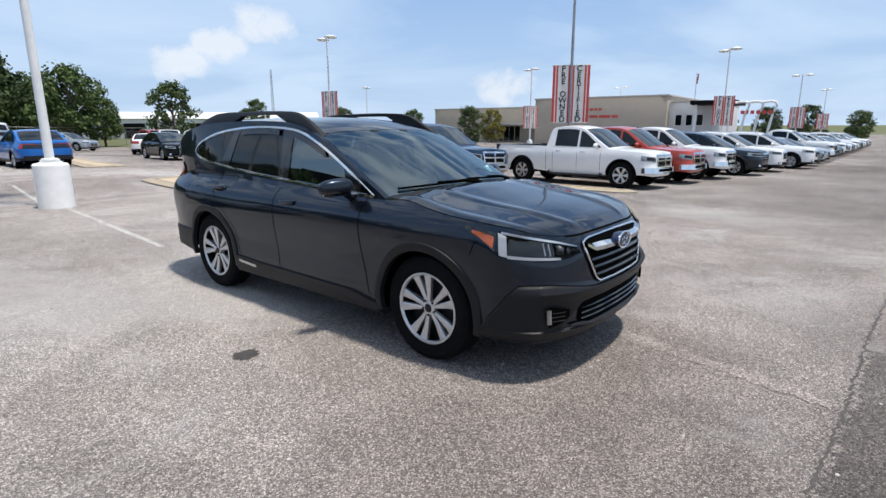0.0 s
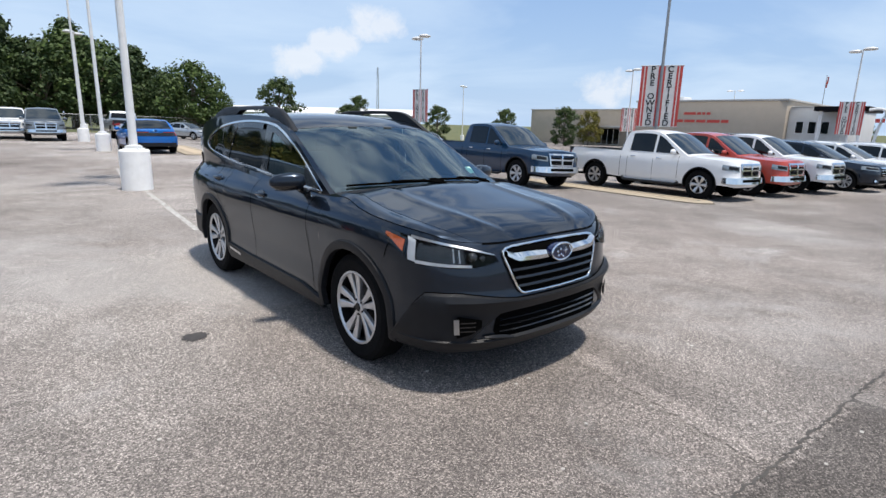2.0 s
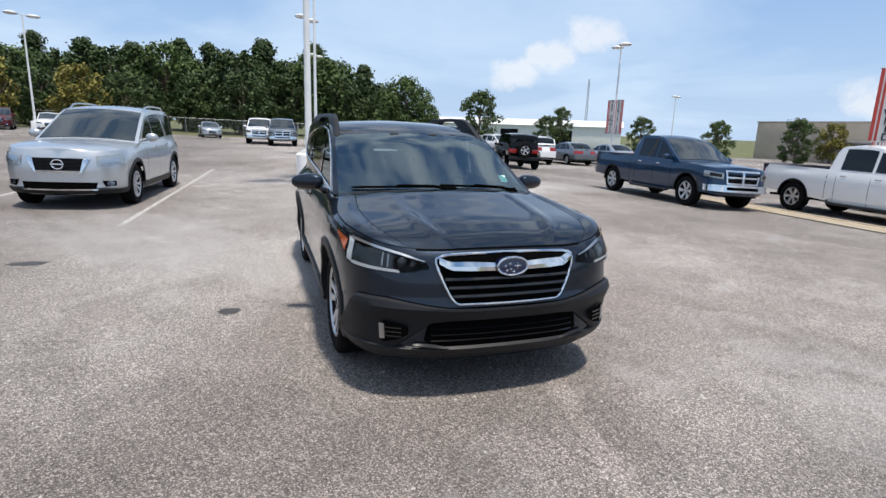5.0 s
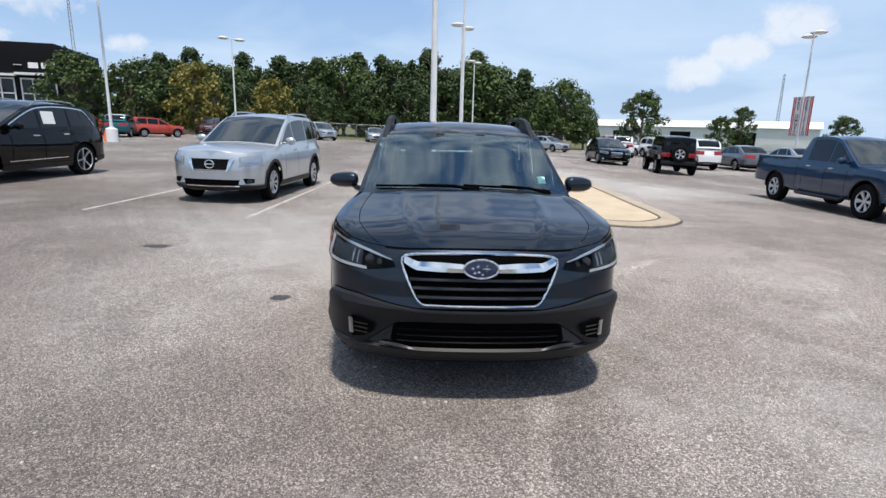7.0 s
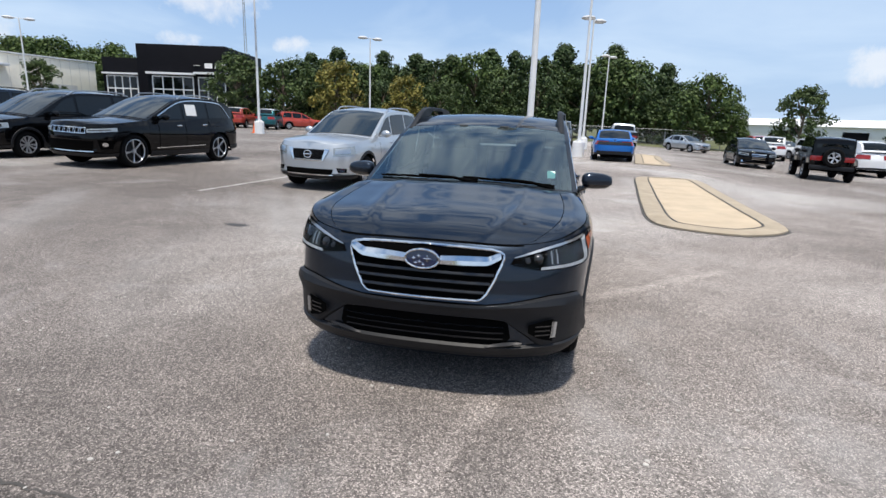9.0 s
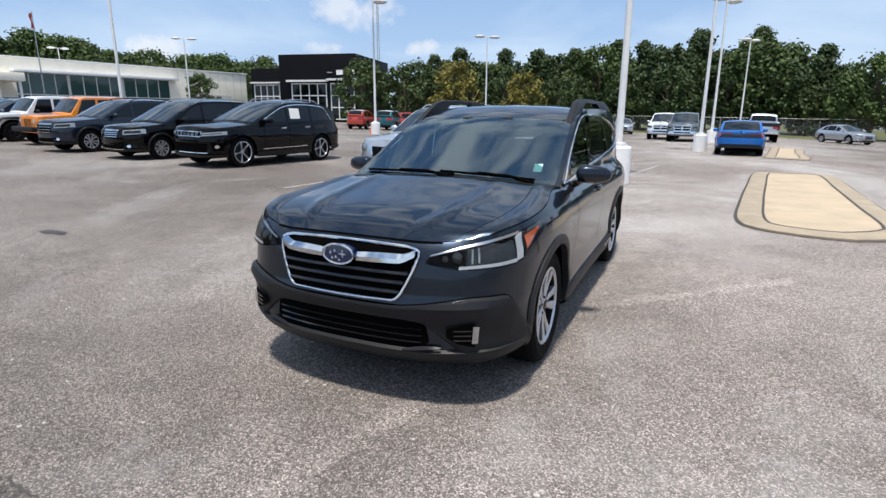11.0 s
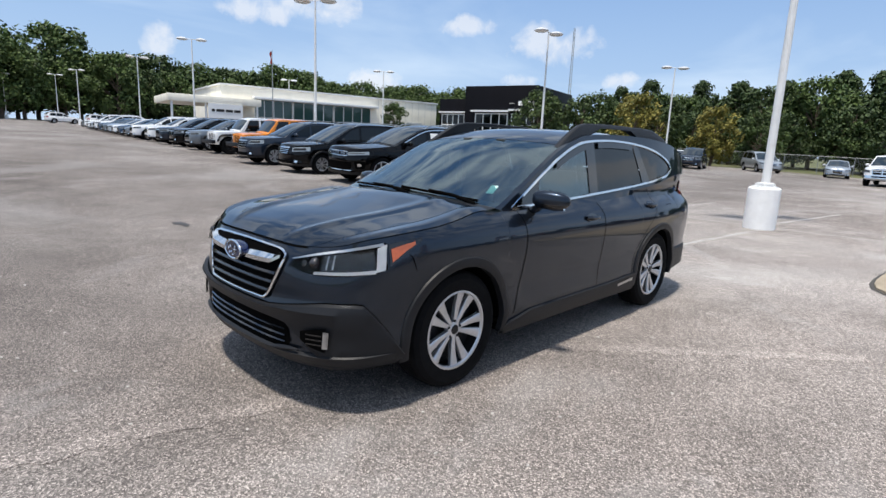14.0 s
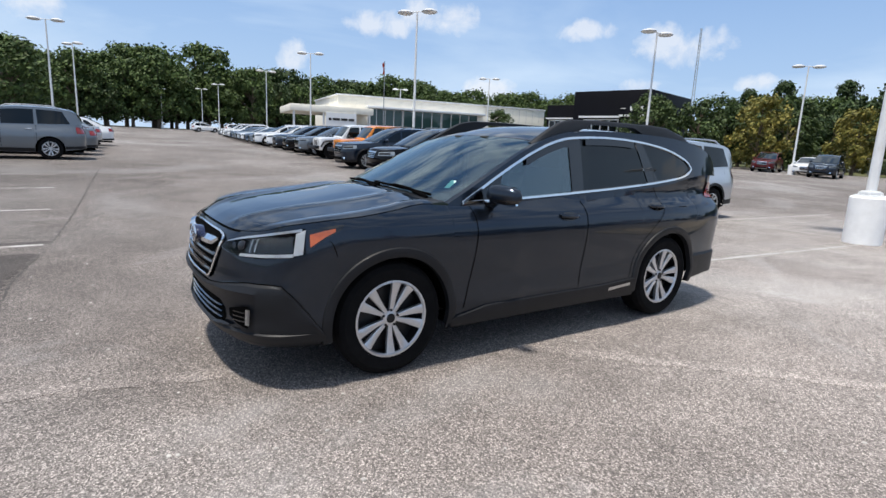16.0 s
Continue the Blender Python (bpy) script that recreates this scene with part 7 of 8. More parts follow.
# ---- parked vehicles ----
def park(x, y, yaw):
    """Where a vehicle's front axle stands, on the fall of the ground."""
    s = math.degrees(math.atan((terrain(x, y + 0.8) - terrain(x, y - 0.8)) / 1.6))
    return pose(x, y, terrain(x, y), s, 0, 0) @ pose(0, 0, 0, 0, 0, yaw)


V = vehicle
V("suv", "wide_suv", M["silver_paint"], park(-10.15, -0.72, -5), "silver seven-seat SUV with chrome grille, parked in a stall", "car", scale=(1.0, 1.0, 1.02), face="mesh")
V("suv", "low_suv", M["black_paint"], park(-10.3, -6.85, -4.5), "glossy black SUV with a white sheet in its rear window", "car", paper=True, lower="paint", face="slots", scale=(1.07, 1.04, 1.05))
V("minivan", "van", M["black_paint"], park(-10.35, -10.1, -4), "black minivan with chrome grille, parked in a row", "car", "cars in the long row")
V("suv", "suv", M["navy_paint"], park(-10.7, -13.9, -4), "dark blue SUV parked in a row", "car", "cars in the long row", trim="satin")
V("off_roader", "jeep", M["orange_paint"], park(-12.0, -17.8, -5), "bright orange off-roader with black flares", "car", "cars in the long row", spare=True, rim=M["alloy_dark"])
V("off_roader", "jeep", M["white_paint"], park(-12.15, -21.0, -5), "white off-roader with black flares", "car", "cars in the long row", spare=True, rim=M["alloy_dark"])
V("suv", "suv", M["grey_paint"], park(-12.5, -24.2, -5), "dark grey SUV parked in a row", "car", "cars in the long row", trim="satin")
V("suv", "suv", M["black_paint"], park(-12.8, -27.4, -5), "black SUV parked in a row", "car", "cars in the long row", trim="satin")
V("suv", "suv", M["navy_paint"], park(-13.1, -30.6, -5), "dark blue SUV parked in a row", "car", "cars in the long row", trim="satin")
ws = V("suv", "suv", M["white_paint"], park(-13.5, -34.0, -5), "white SUV parked in a row", "car", "cars in the long row")
copy_thing(ws, park(-13.6, -37.5, -5))
sd1 = V("sedan", "sedan", M["grey_paint"], park(-14.0, -40.6, -5), "dark grey saloon parked in a row", "car", "cars in the long row")
sb = V("sedan", "sedan", M["blue_paint"], park(-14.4, -43.7, -5), "blue saloon parked in a row", "car", "cars in the long row")
ss = V("sedan", "sedan", M["silver_paint"], park(-15.2, -49.9, -5), "silver saloon parked in a row", "car", "cars in the long row")
sw = V("sedan", "sedan", M["white_paint"], park(-14.8, -46.8, -5), "white saloon parked in a row", "car", "cars in the long row")
for k, src in enumerate((sd1, sb, ws, ss, sw, ws, sd1)):
    copy_thing(src, park(-15.6 - 0.4 * k, -53.0 - 3.1 * k, -5))
for x, y, src in ((-23, -104, ws), (-29, -105, ws), (-36, -107, sw)):
    copy_thing(src, park(x, y, 185))
# the opposite row, seen from behind
V("suv", "suv", M["grey_paint"], park(2.85, -16.45, 0), "grey SUV with tinted windows, parked nose out", "car", "cars across the aisle", lower="paint")
copy_thing(sd1, park(2.3, -19.5, 0))
V("sedan", "sedan", M["maroon_paint"], park(2.2, -22.6, 0), "dark red saloon parked across the aisle", "car", "cars across the aisle")
copy_thing(sw, park(1.2, -29.0, 0))
copy_thing(ss, park(1.9, -25.8, 0))
# pickups
pw = V("pickup_truck", "pickup", M["white_paint"], park(-6.44, 17.76, -4), "white crew-cab pickup with chrome bumper and side steps", "pickup", "cars in the pickup row", trim="chrome")
V("pickup_truck", "pickup", M["blue_paint"], park(-10.65, 14.58, -4), "dark blue pickup with chrome grille and bumper", "pickup")
V("pickup_truck", "pickup", M["red_paint"], park(-6.15, 20.55, -4), "red pickup with chrome grille", "pickup", "cars in the pickup row")
copy_thing(pw, park(-5.75, 23.35, -4))
copy_thing(ws, park(-4.75, 29.3, -4))
V("suv", "suv", M["navy_paint"], park(-5.0, 26.2, -4), "navy blue SUV in the pickup row", "car", "cars in the pickup row")
for k, (src, y) in enumerate(((ws, 32.9), (sd1, 35.9), (ss, 38.9), (pw, 41.9), (sb, 44.9), (sd1, 47.9), (ws, 50.9), (ss, 53.9), (sw, 56.9), (sd1, 59.9), (sw, 62.9), (ws, 66), (ss, 69), (sb, 72), (sw, 75), (ws, 78), (sd1, 81), (ws, 84), (ss, 87), (sw, 90))):
    copy_thing(src, park(-3.9 + 0.02 * k, y, -4))
copy_thing(sd1, park(5.0, 88, 95))
# beyond the islands
V("off_roader", "jeep", M["black_paint"], park(-28.0, 16.35, 168), "black off-roader seen from behind with spare wheel", "car", spare=True)
V("sedan", "sedan", M["black_paint"], park(-31.8, 14.9, -5), "black saloon facing the aisle", "car", scale=(1.06, 1.06, 1.06))
copy_thing(ws, park(-33.5, 19.9, 178))
copy_thing(sd1, park(-33.5, 23.0, 178))
copy_thing(ss, park(-33.5, 26.2, 178))
for x, y, src, a in ((-44, 18.5, sw, 150), (-47, 21, ws, 160), (-45, 24.5, ws, 10), (-52, 16.5, ss, 30), (-50, 24, sw, 20)):
    copy_thing(src, park(x, y, a))
V("suv", "suv", M["red_paint"], park(-49, 20, 175), "red SUV parked near the far kerb", "car")
coupe = V("coupe", "sedan", M["bright_blue"], park(-28.9, 6.95, 178), "bright blue muscle coupe seen from behind", "car", scale=(1.02, 1.04, 0.98))
tail_shell = Shell(SHAPES["sedan"])
for nm, z0, z1, mt in (("tail_band", 0.78, 0.93, "gloss_black"), ("tail_strip", 0.955, 0.97, "void"), ("rear_diffuser", 0.36, 0.50, "cladding")):
    t0 = tail_shell.t_x(-3.72)
    part(nm, mirrored(tail_shell.patch(bmesh.new(), [(t0, z0), (1, z0)], [(t0, z1), (1, z1)], 12, 3, 0.014)), M[mt], coupe)
V("pickup_truck", "pickup", M["silver_paint"], park(-48, 9.3, 178), "silver-white pickup seen from behind", "pickup")
copy_thing(pw, park(-43.2, 2.6, -2))
V("pickup_truck", "pickup", M["grey_paint"], park(-40.0, 4.75, -2) @ Matrix.Translation((0, -0.6, 0)), "dark grey pickup facing the lot", "pickup")
V("minivan", "van", M["silver_paint"], park(-54, -6.5, 35), "silver minivan parked by the far fence", "car")
copy_thing(ss, park(-55.5, -1.7, 10))
copy_thing(sw, park(-50.5, -13.2, 15))
V("suv", "suv", M["navy_paint"], park(-47.5, -10.8, 12), "navy SUV parked near the trees", "car")
V("suv", "suv", M["red_paint"], park(-44.6, -17.4, 141), "orange-red hatchback parked near the trees", "car", scale=(0.9, 0.9, 0.85), trim="satin")
V("suv", "suv", M["teal_paint"], park(-42.3, -19.8, 195), "teal SUV with a white roof parked near the trees", "car", scale=(0.9, 0.9, 0.92), trim="satin", white_roof=True)
V("suv", "suv", M["red_paint"], park(-42.1, -22.5, 195), "red compact car with a white roof", "car", scale=(0.9, 0.9, 0.92), trim="satin", white_roof=True)
V("suv", "suv", M["maroon_paint"], park(-51, -16.8, 15), "maroon SUV parked near the trees", "car")


# ---- buildings ----
def pane_rect(parent, x0, x1, z0, z1, y, cols, rows, frame=M["frame_white"], glass=M["dark_glass"], bar=0.06):
    """A framed window in a wall that faces -y."""
    w = part("window", newbox(x0, x1, y - 0.02, y + 0.06, z0, z1), glass, parent)
    bm = bmesh.new()
    t = bar
    for k in range(cols + 1):
        x = x0 + (x1 - x0) * k / cols
        box(bm, x - t / 2, x + t / 2, y - 0.07, y - 0.021, z0, z1)
    for k in range(rows + 1):
        z = z0 + (z1 - z0) * k / rows
        box(bm, x0 - t / 2, x1 + t / 2, y - 0.075, y - 0.023, z - t / 2, z + t / 2)
    part("window_frame", bm, frame, w)
    return w


def bars(parent, x, y, z, widths, h, mat, name="sign_lettering"):
    """Unreadable lettering as plain bars."""
    for w in widths:
        part(name, newbox(x, x + w, y - 0.03, y, z, z + h), mat, parent)
        x += w + h * 0.5


# tan dealership behind the pickups; its wall faces -y
bx = empty("dealership_building", pose(-24, 75.5, terrain(0, 75.5), 0, 0, 4), "long tan stucco dealership with red lettering and flat roof", "building")
part("wall", newbox(-19, 0, 0, 24, -0.3, 6.4, 0.03), M["tan_wall"], bx)
part("wing_wall", newbox(-40, -19.01, 3, 24, -0.3, 5.4, 0.03), M["tan_wall"], bx)
part("roof", newbox(-19.15, 0.15, -0.15, 24, 6.4, 6.62, 0.02), M["roof_grey"], bx)
part("wing_roof", newbox(-40.1, -19.16, 2.85, 24, 5.4, 5.58, 0.02), M["roof_grey"], bx)
part("roof_unit", newbox(-17.5, -15, 6, 9, 6.6, 7.4, 0.05), M["white_metal"], bx)
part("annex_wall", newbox(0.01, 5.5, 1.2, 22, -0.3, 5.6, 0.03), M["pale_wall"], bx, "pale grey annex wall")
part("annex_roof", newbox(0.16, 5.6, 1.05, 22, 5.6, 5.75, 0.02), M["roof_grey"], bx)
for x in (0.9, 2.2, 3.5):
    pane_rect(bx, x, x + 0.8, 2.6, 4.0, 1.2, 1, 1)
pane_rect(bx, -7, -3, 0.6, 2.4, 0.0, 4, 1)
pane_rect(bx, -27, -23, 0.2, 2.6, 3.0, 4, 1)
part("awning", newbox(-29, -20, 1.2, 3.0, 2.7, 3.0, 0.03), M["roof_grey"], bx)
bars(bx, -12.2, -0.01, 4.7, (1.6, 0.5, 0.4, 0.5), 0.32, M["red_ink"])
bars(bx, -13.4, -0.01, 3.7, (1.2, 1.4, 1.2, 1.6, 0.9), 0.36, M["red_ink"])
part("canopy", newbox(3.4, 8.4, -3, 6, 5.1, 5.6, 0.05), M["black_wall"], bx, "dark flat entrance canopy")
for x in (4.0, 7.8):
    bm = tube(bmesh.new(), [(x, -2.4, 0), (x, -2.4, 5.1)], 0.18, 12)
    part("canopy_post", bm, M["white_metal"], bx)
bars(bx, 9.1, -3.18, 3.9, (0.4, 0.2, 0.4, 0.4, 0.4, 0.4), 0.4, M["red_ink"], "red_sign_letter")
for k in range(3):
    bm = bmesh.new()
    x = 9.0 + 1.4 * k
    tube(bm, smooth_line([(x, -3.0, 0), (x + 0.5, -3.0, 3.6), (x + 0.9, -3.0, 4.9), (x + 0.4, -3.0, 5.3), (x - 0.6, -3.0, 5.2)], 20), 0.14, 8)
    part("entrance_arch", bm, M["white_metal"], bx)

# low white dealership
ang = math.degrees(math.atan2(-63.1 + 69.5, -68.0 + 33.4)) - 180
wb = empty("showroom_building", pose(-33.4, -69.5, terrain(0, -69.5), 0, 0, 180 + ang), "low cream showroom with flat roof and dark windows", "building")
part("wall", newbox(0, 36, 0, 18, -1.5, 6.75, 0.03), M["cream_wall"], wb)
part("parapet", newbox(-0.2, 36.2, -0.15, 18.1, 6.75, 6.95, 0.02), M["white_metal"], wb)
part("canopy", newbox(-7.5, 4, -5, 6, 3.9, 4.8, 0.04), M["cream_wall"], wb)
for a, b in ((4.5, 10.0), (10.2, 16.5), (16.7, 23.0)):
    w = part("glass_front", newbox(a, b, -0.12, -0.01, 0.0, 5.1), M["green_glass"], wb)
    bm = bmesh.new()
    for k in range(5):
        x = a + (b - a) * k / 4
        box(bm, x - 0.05, x + 0.05, -0.18, -0.125, 0.0, 5.1)
    box(bm, a - 0.05, b + 0.05, -0.185, -0.13, 2.6, 2.7)
    part("mullion", bm, M["frame_white"], w)
part("fascia", newbox(4.2, 24, -1.2, -0.01, 5.15, 5.5, 0.02), M["white_metal"], wb)
part("sign_panel", newbox(-2.8, 1.5, -5.12, -5.01, 1.9, 3.9), M["white_metal"], wb)
bars(wb, -2.4, -5.13, 2.9, (0.4, 1.0, 0.9, 0.8), 0.32, M["black_ink"])
for x in (-7.0, -3.0, 3.5):
    part("canopy_post", tube(bmesh.new(), [(x, -4.7, -1), (x, -4.7, 3.9)], 0.14, 10), M["white_metal"], wb)
for k in range(9):
    part("panel_joint", newbox(24.5 + k * 1.3, 24.53 + k * 1.3, -0.012, -0.001, 0.2, 6.7), M["roof_grey"], wb)
for a in (26.0, 30.0):
    part("service_door", newbox(a, a + 3.0, -0.06, -0.013, 0.0, 3.4), M["pale_wall"], wb)

# black showroom with a lower wing
bd = empty("showroom_building", pose(-62.74, -50.64, terrain(0, -50.6), 0, 0, 102.7), "black clad showroom with white framed windows", "building")
part("wall", newbox(0, 11.6, 0.0, 14.7, -1.0, 9.1, 0.03), M["black_wall"], bd)
part("wing_wall", newbox(-4.9, -0.01, 0.6, 14, -1.0, 7.3, 0.03), M["black_wall"], bd)
pane_rect(bd, 1.9, 7.2, 0.2, 5.1, 0.0, 4, 3, bar=0.15)
pane_rect(bd, 7.9, 11.4, 0.2, 5.1, 0.0, 3, 3, bar=0.15)
pane_rect(bd, -4.4, -0.4, 0.2, 5.0, 0.6, 4, 3, bar=0.15)
part("lintel", newbox(1.3, 7.5, -0.6, -0.01, 5.35, 5.6), M["white_metal"], bd)
part("lintel", newbox(7.6, 11.8, -0.8, -0.01, 5.5, 5.75), M["white_metal"], bd)
part("lintel", newbox(-4.8, -0.1, 0.1, 0.59, 5.2, 5.4), M["white_metal"], bd)
bars(bd, 8.8, -0.01, 6.3, (1.0, 0.6, 0.5), 0.62, M["white_ink"])
part("badge", tube(bmesh.new(), [(7.4, -0.05, 6.6), (8.2, -0.05, 6.6)], [0.1, 0.1], 8, 0.5), M["steel"], bd)

# far white sheds
for x, y, L, a in ((-118, 62, 46, 55), (-150, 45, 40, 65)):
    sh_ = empty("warehouse", pose(x, y, terrain(0, y), 0, 0, a), "long low white metal warehouse in the distance", "building")
    part("wall", newbox(-L / 2, L / 2, -7, 7, -0.5, 4.2, 0.02), M["white_metal"], sh_)
    bm = bmesh.new()
    grid(bm, [[(xx, -7.4, 4.15), (xx, 0, 5.6), (xx, 7.4, 4.15)] for xx in (-L / 2 - 0.4, L / 2 + 0.4)])
    part("roof", thick(bm, 0.12), M["white_metal"], sh_)
    for k in range(3):
        part("door", newbox(-L / 3 + k * 12, -L / 3 + k * 12 + 4, 7.0, 7.06, 0, 3.2), M["black_wall"], sh_)
        part("door", newbox(-L / 3 + k * 12, -L / 3 + k * 12 + 4, -7.06, -7.0, 0, 3.2), M["black_wall"], sh_)

# radio masts and flagpoles
for x, y, h in ((-250, 166, 31), (-220, -131, 52)):
    e = empty("radio_mast", pose(x, y, terrain(0, 100 if y > 0 else -100)), "tall grey lattice radio mast in the distance", "mast")
    bm = bmesh.new()
    for k in range(3):
        a = 2 * math.pi * k / 3
        tube(bm, [(0.9 * math.cos(a), 0.9 * math.sin(a), 0), (0.35 * math.cos(a), 0.35 * math.sin(a), h)], 0.12, 5)
    part("leg", bm, M["steel"], e)
    bm = bmesh.new()
    n = int(h / 1.5)
    for i in range(n):
        for k in range(3):
            a, b = 2 * math.pi * k / 3, 2 * math.pi * (k + 1) / 3
            r0, r1 = (0.9 - 0.55 * j / n for j in (i, i + 1))
            tube(bm, [(r0 * math.cos(a), r0 * math.sin(a), i * h / n), (r1 * math.cos(b), r1 * math.sin(b), (i + 1) * h / n)], 0.06, 4)
    part("brace", bm, M["steel"], e)
for x, y, h in ((-36, -60, 11), (-26, 95, 11)):
    e = empty("flagpole", pose(x, y, terrain(0, y)), "flagpole with a hanging flag", "flagpole")
    part("pole", tube(bmesh.new(), [(0, 0, 0), (0, 0, h)], [0.08, 0.04], 8), M["steel"], e)
    bm = bmesh.new()
    grid(bm, [[(0.05 + 0.22 * u + 0.05 * math.sin(6 * v), 0.08 * math.sin(9 * v + 3 * u), h - 0.2 - 1.5 * v) for u in (0, 0.5, 1)] for v in np.linspace(0, 1, 10)])
    part("flag", thick(bm, 0.01), M["red_paint"], e)
c = empty("traffic_cone", pose(-32.1, -15.7, terrain(0, -15.7)), "orange traffic cone beside a lamp post", "cone")
part("cone", lathe(bmesh.new(), [(0.14, 0.03), (0.03, 0.7), (0.0, 0.7)], 14, "Z"), M["cone"], c)
part("foot", newbox(-0.18, 0.18, -0.18, 0.18, 0, 0.03, 0.005), M["cone"], c)


# ---- trees ----
def tree(name, h, spread, trunk_h, leaf, seed, clumps=46, per=60, size=0.36, label="", pine=False):
    rnd = random.Random(seed)
    e = empty(name, pose(0, 0, 0), label, "tree")
    bm = bmesh.new()
    tube(bm, [(0, 0, -0.3), (0.05, 0.03, trunk_h), (0.0, 0.1, h * 0.6), (0.05, 0.05, h * 0.9)], [h * 0.028, h * 0.022, h * 0.012, 0.02], 8)
    cs = []
    for k in range(clumps):
        z = rnd.uniform(trunk_h * 0.8, h * 0.97)
        f = (z - trunk_h * 0.8) / (h - trunk_h * 0.8)
        rmax = spread * ((1 - f) ** 0.7 * 0.95 + 0.08 if pine else math.sqrt(max(0.05, 1 - (2 * f - 0.85) ** 2 * 0.85)))
        a, r = rnd.uniform(0, 2 * math.pi), rmax * math.sqrt(rnd.uniform(0.15, 1))
        cs.append(Vector((r * math.cos(a), r * math.sin(a), z)))
    for c_ in cs[::4]:
        tube(bm, [(0, 0, max(trunk_h * 0.6, c_.z * 0.6)), c_ * 0.6 + Vector((0, 0, c_.z * 0.25)), c_], [h * 0.009, h * 0.006, 0.01], 5, caps=False)
    part("trunk", bm, M["bark"], e)
    verts, faces = [], []
    for c_ in cs:
        R = spread * rnd.uniform(0.15, 0.27)
        for i in range(per):
            d = Vector((rnd.gauss(0, 1), rnd.gauss(0, 1), rnd.gauss(0, 0.8))).normalized() * R * rnd.uniform(0.45, 1.05)
            p = c_ + d
            nrm = (d.normalized() + Vector((rnd.gauss(0, 0.5), rnd.gauss(0, 0.5), rnd.gauss(0.3, 0.5)))).normalized()
            a = nrm.orthogonal().normalized()
            b = nrm.cross(a)
            s = size * rnd.uniform(0.6, 1.3)
            k = len(verts)
            verts += [tuple(p + a * s * 0.5), tuple(p + b * s * 0.32 + nrm * s * 0.06), tuple(p - a * s * 0.5), tuple(p - b * s * 0.32 + nrm * s * 0.06)]
            faces.append((k, k + 1, k + 2, k + 3))
    me = bpy.data.meshes.new("crown")
    me.from_pydata(verts, [], faces)
    me.materials.append(leaf)
    share("crown", me, e)
    return e


T1 = tree("oak_tree", 11, 5.0, 2.6, M["leaf"], 1, 108, 46, 0.54, "tall green oak with a broad uneven crown")
T2 = tree("pine_tree", 13, 3.6, 3.0, M["leaf_dark"], 2, 100, 46, 0.47, "tall dark pine at the edge of the woods", True)
T3 = tree("tree", 10, 4.4, 2.0, M["leaf_dark"], 3, 100, 46, 0.52, "dark green tree in the belt of woods")
T4 = tree("young_tree", 6.6, 2.5, 0.5, M["leaf_bush"], 4, 90, 50, 0.30, "young rounded green tree beyond the kerb")
T5 = tree("tree", 6.8, 2.9, 1.2, M["leaf_yellow"], 5, 90, 50, 0.34, "tree with yellowing leaves")
T6 = tree("tree", 7.2, 3.0, 0.8, M["leaf_bush"], 6, 90, 50, 0.36, "bushy green tree beside the showroom")


def plant(src, x, y, s=1.0, rz=0.0, sz=1.0):
    ob = copy_thing(src, pose(x, y, terrain(x, max(-160, min(160, y))) - 0.1, 0, 0, rz) @ Matrix.Diagonal((s, s, s * sz, 1)))
    return ob


rt = random.Random(7)
# belt of woods along the far side of the lot
y = -36.0
while y < 23:
    x = -82 + rt.uniform(-4, 3)
    k = np.interp(y, (-36, -20, 0, 14, 23), (0.78, 0.86, 0.94, 0.98, 0.84))
    plant(rt.choice((T1, T2, T3, T3)), x, y, k * rt.uniform(0.9, 1.12), rt.uniform(0, 360), rt.uniform(0.9, 1.12))
    plant(rt.choice((T1, T3, T2)), x - 7, y + rt.uniform(-2, 2), k * rt.uniform(1.0, 1.2), rt.uniform(0, 360))
    if rt.random() < 0.75:
        plant(rt.choice((T6, T3)), x + 6, y + rt.uniform(-2, 2), k * rt.uniform(0.72, 0.9), rt.uniform(0, 360))
    y += rt.uniform(2.7, 3.8)
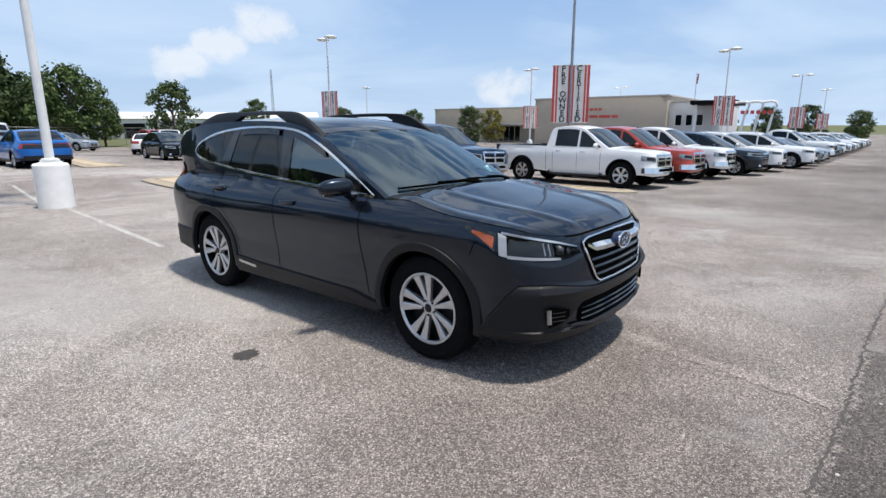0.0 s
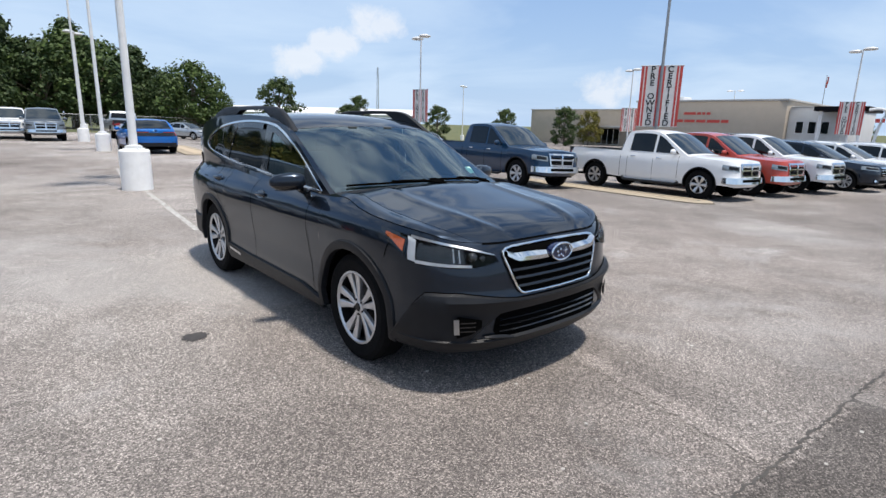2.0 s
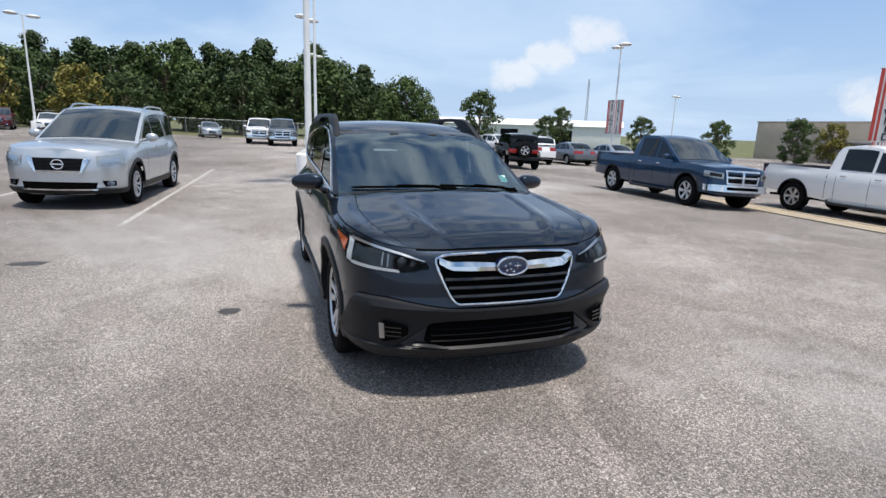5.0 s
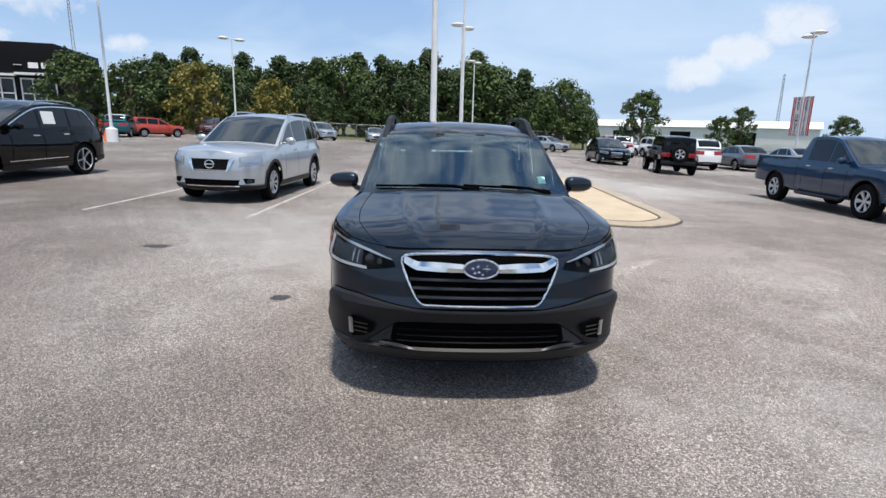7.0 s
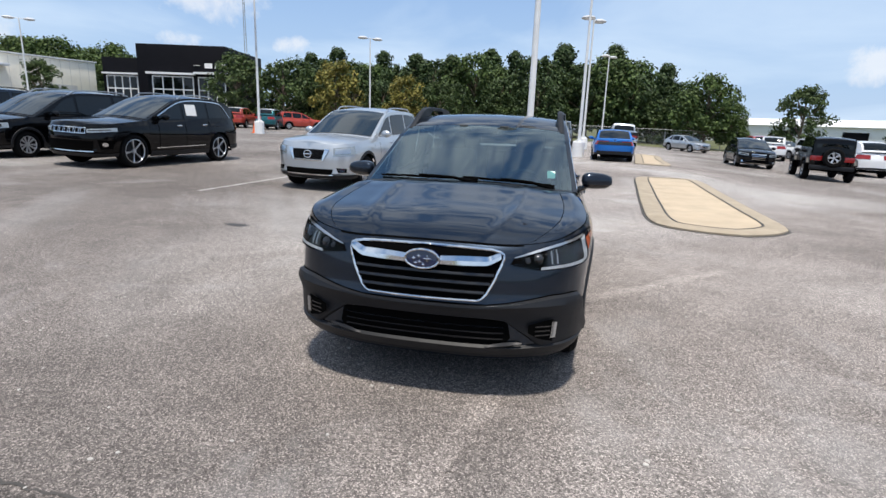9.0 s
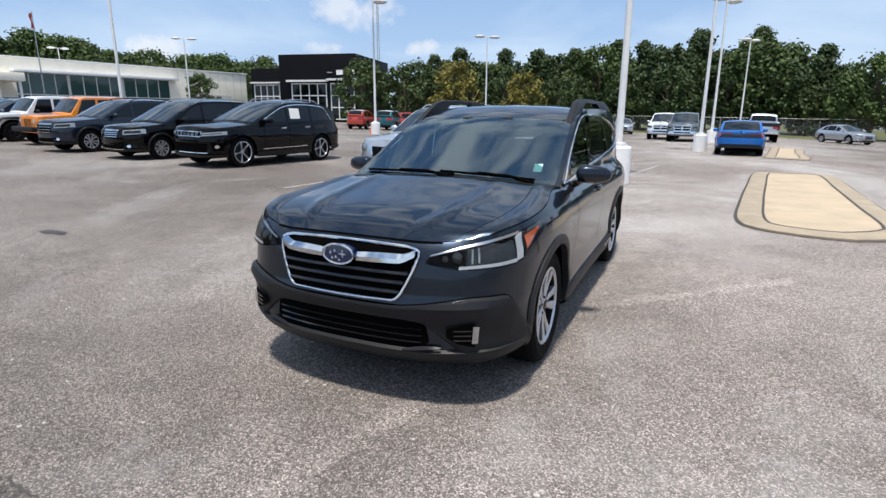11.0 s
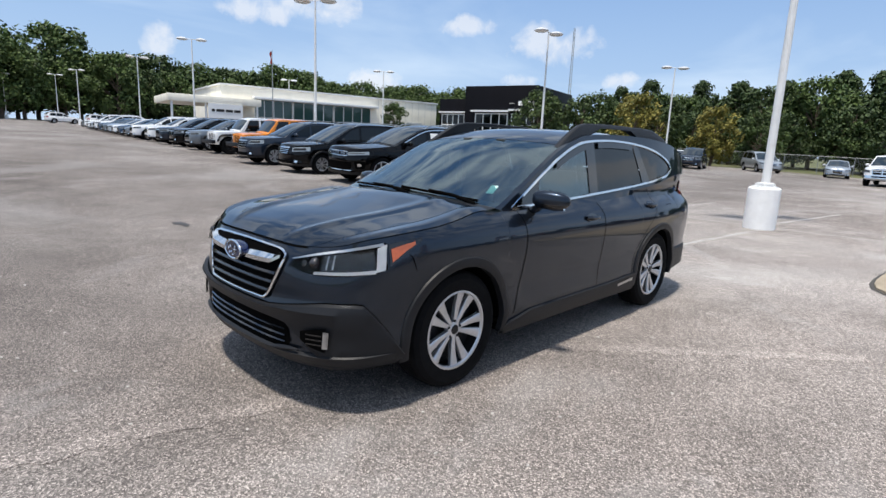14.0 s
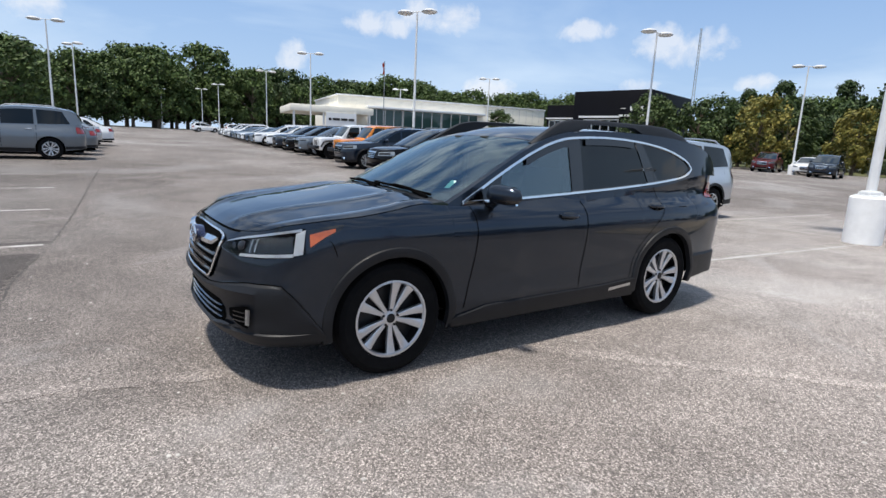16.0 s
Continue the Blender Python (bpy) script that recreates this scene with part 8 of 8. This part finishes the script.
# woods beyond the low showroom and at the end of the aisle
for i in range(46):
    a = i / 45
    x = 26 - 170 * a + rt.uniform(-2, 2)
    yy = -138 - 10 * math.sin(a * 3.1) + rt.uniform(-5, 5) + (30 * max(0, a - 0.6))
    k = np.interp(a, (0, 0.25, 0.5, 1), (1.45, 1.72, 1.6, 1.5))
    plant(rt.choice((T1, T1, T3)), x, yy, k * rt.uniform(0.9, 1.15), rt.uniform(0, 360), rt.uniform(0.8, 1.0))
    if i % 2:
        plant(rt.choice((T1, T3)), x, yy + 8, k * rt.uniform(0.7, 0.85), rt.uniform(0, 360))
for x, y, src, s in ((-60.3, 27.8, T4, 1.03), (-67, 20.4, T1, 0.74), (-66, 22.9, T1, 0.46), (-66, 40, T4, 0.7), (-60, 51, T4, 0.75), (-47, 63, T4, 0.8), (-43, 47, T4, 0.64), (-51.2, -29.0, T6, 1.0), (-55.5, -26, T6, 0.98), (-56.3, -20.2, T5, 1.02), (-61, -27.3, T6, 1.08), (-64, -21, T6, 1.1), (-66, -27, T3, 0.75), (-62, -14, T5, 0.9), (-68, -11, T6, 0.9), (-48.5, -50.6, T4, 0.85), (-50, 73, T5, 0.75), (4, -62, T1, 0.8), (-12, -132, T1, 1.3)):
    plant(src, x, y, s, rt.uniform(0, 360))
for i in range(26):
    yy = 120 + rt.uniform(-8, 8)
    plant(rt.choice((T1, T3)), -140 + 11 * i, yy + 60, rt.uniform(0.6, 0.9), rt.uniform(0, 360))
for i in range(22):
    plant(rt.choice((T3, T6, T1)), -26 + 5.2 * i + rt.uniform(-2, 2), 168 + rt.uniform(-8, 8), rt.uniform(0.28, 0.48), rt.uniform(0, 360))
for o in (T1, T2, T3, T4, T5, T6):
    o.matrix_basis = pose(-96, {T1: -20, T2: -8, T3: 4, T4: 60, T5: -40, T6: 22}[o], 0)

# chain-link fence in front of the woods
e = empty("chain_link_fence", pose(0, 0, 0), "grey chain-link fence in front of the woods", "fence", kind="structure")
bm = bmesh.new()
tube(bm, [(-66, -30, 2.3), (-66, 0, 1.75), (-66, 28, 1.4)], 0.025, 6)
part("rail", bm, M["steel"], e)
for k in range(20):
    y = -29 + 3 * k
    part("post", tube(bmesh.new(), [(-66, y, terrain(0, y) - 0.1), (-66, y, terrain(0, y) + 1.75)], 0.035, 6), M["steel"], e)
bm = bmesh.new()
for k in range(300):
    y = -29 + 57 * k / 300
    tube(bm, [(-66, y, terrain(0, y)), (-66, y + 0.9, terrain(0, y) + 1.7)], 0.006, 3, caps=False)
    tube(bm, [(-66, y + 0.9, terrain(0, y)), (-66, y, terrain(0, y) + 1.7)], 0.006, 3, caps=False)
tagged(part("wire_mesh", bm, M["steel"], e), kind="stuff")
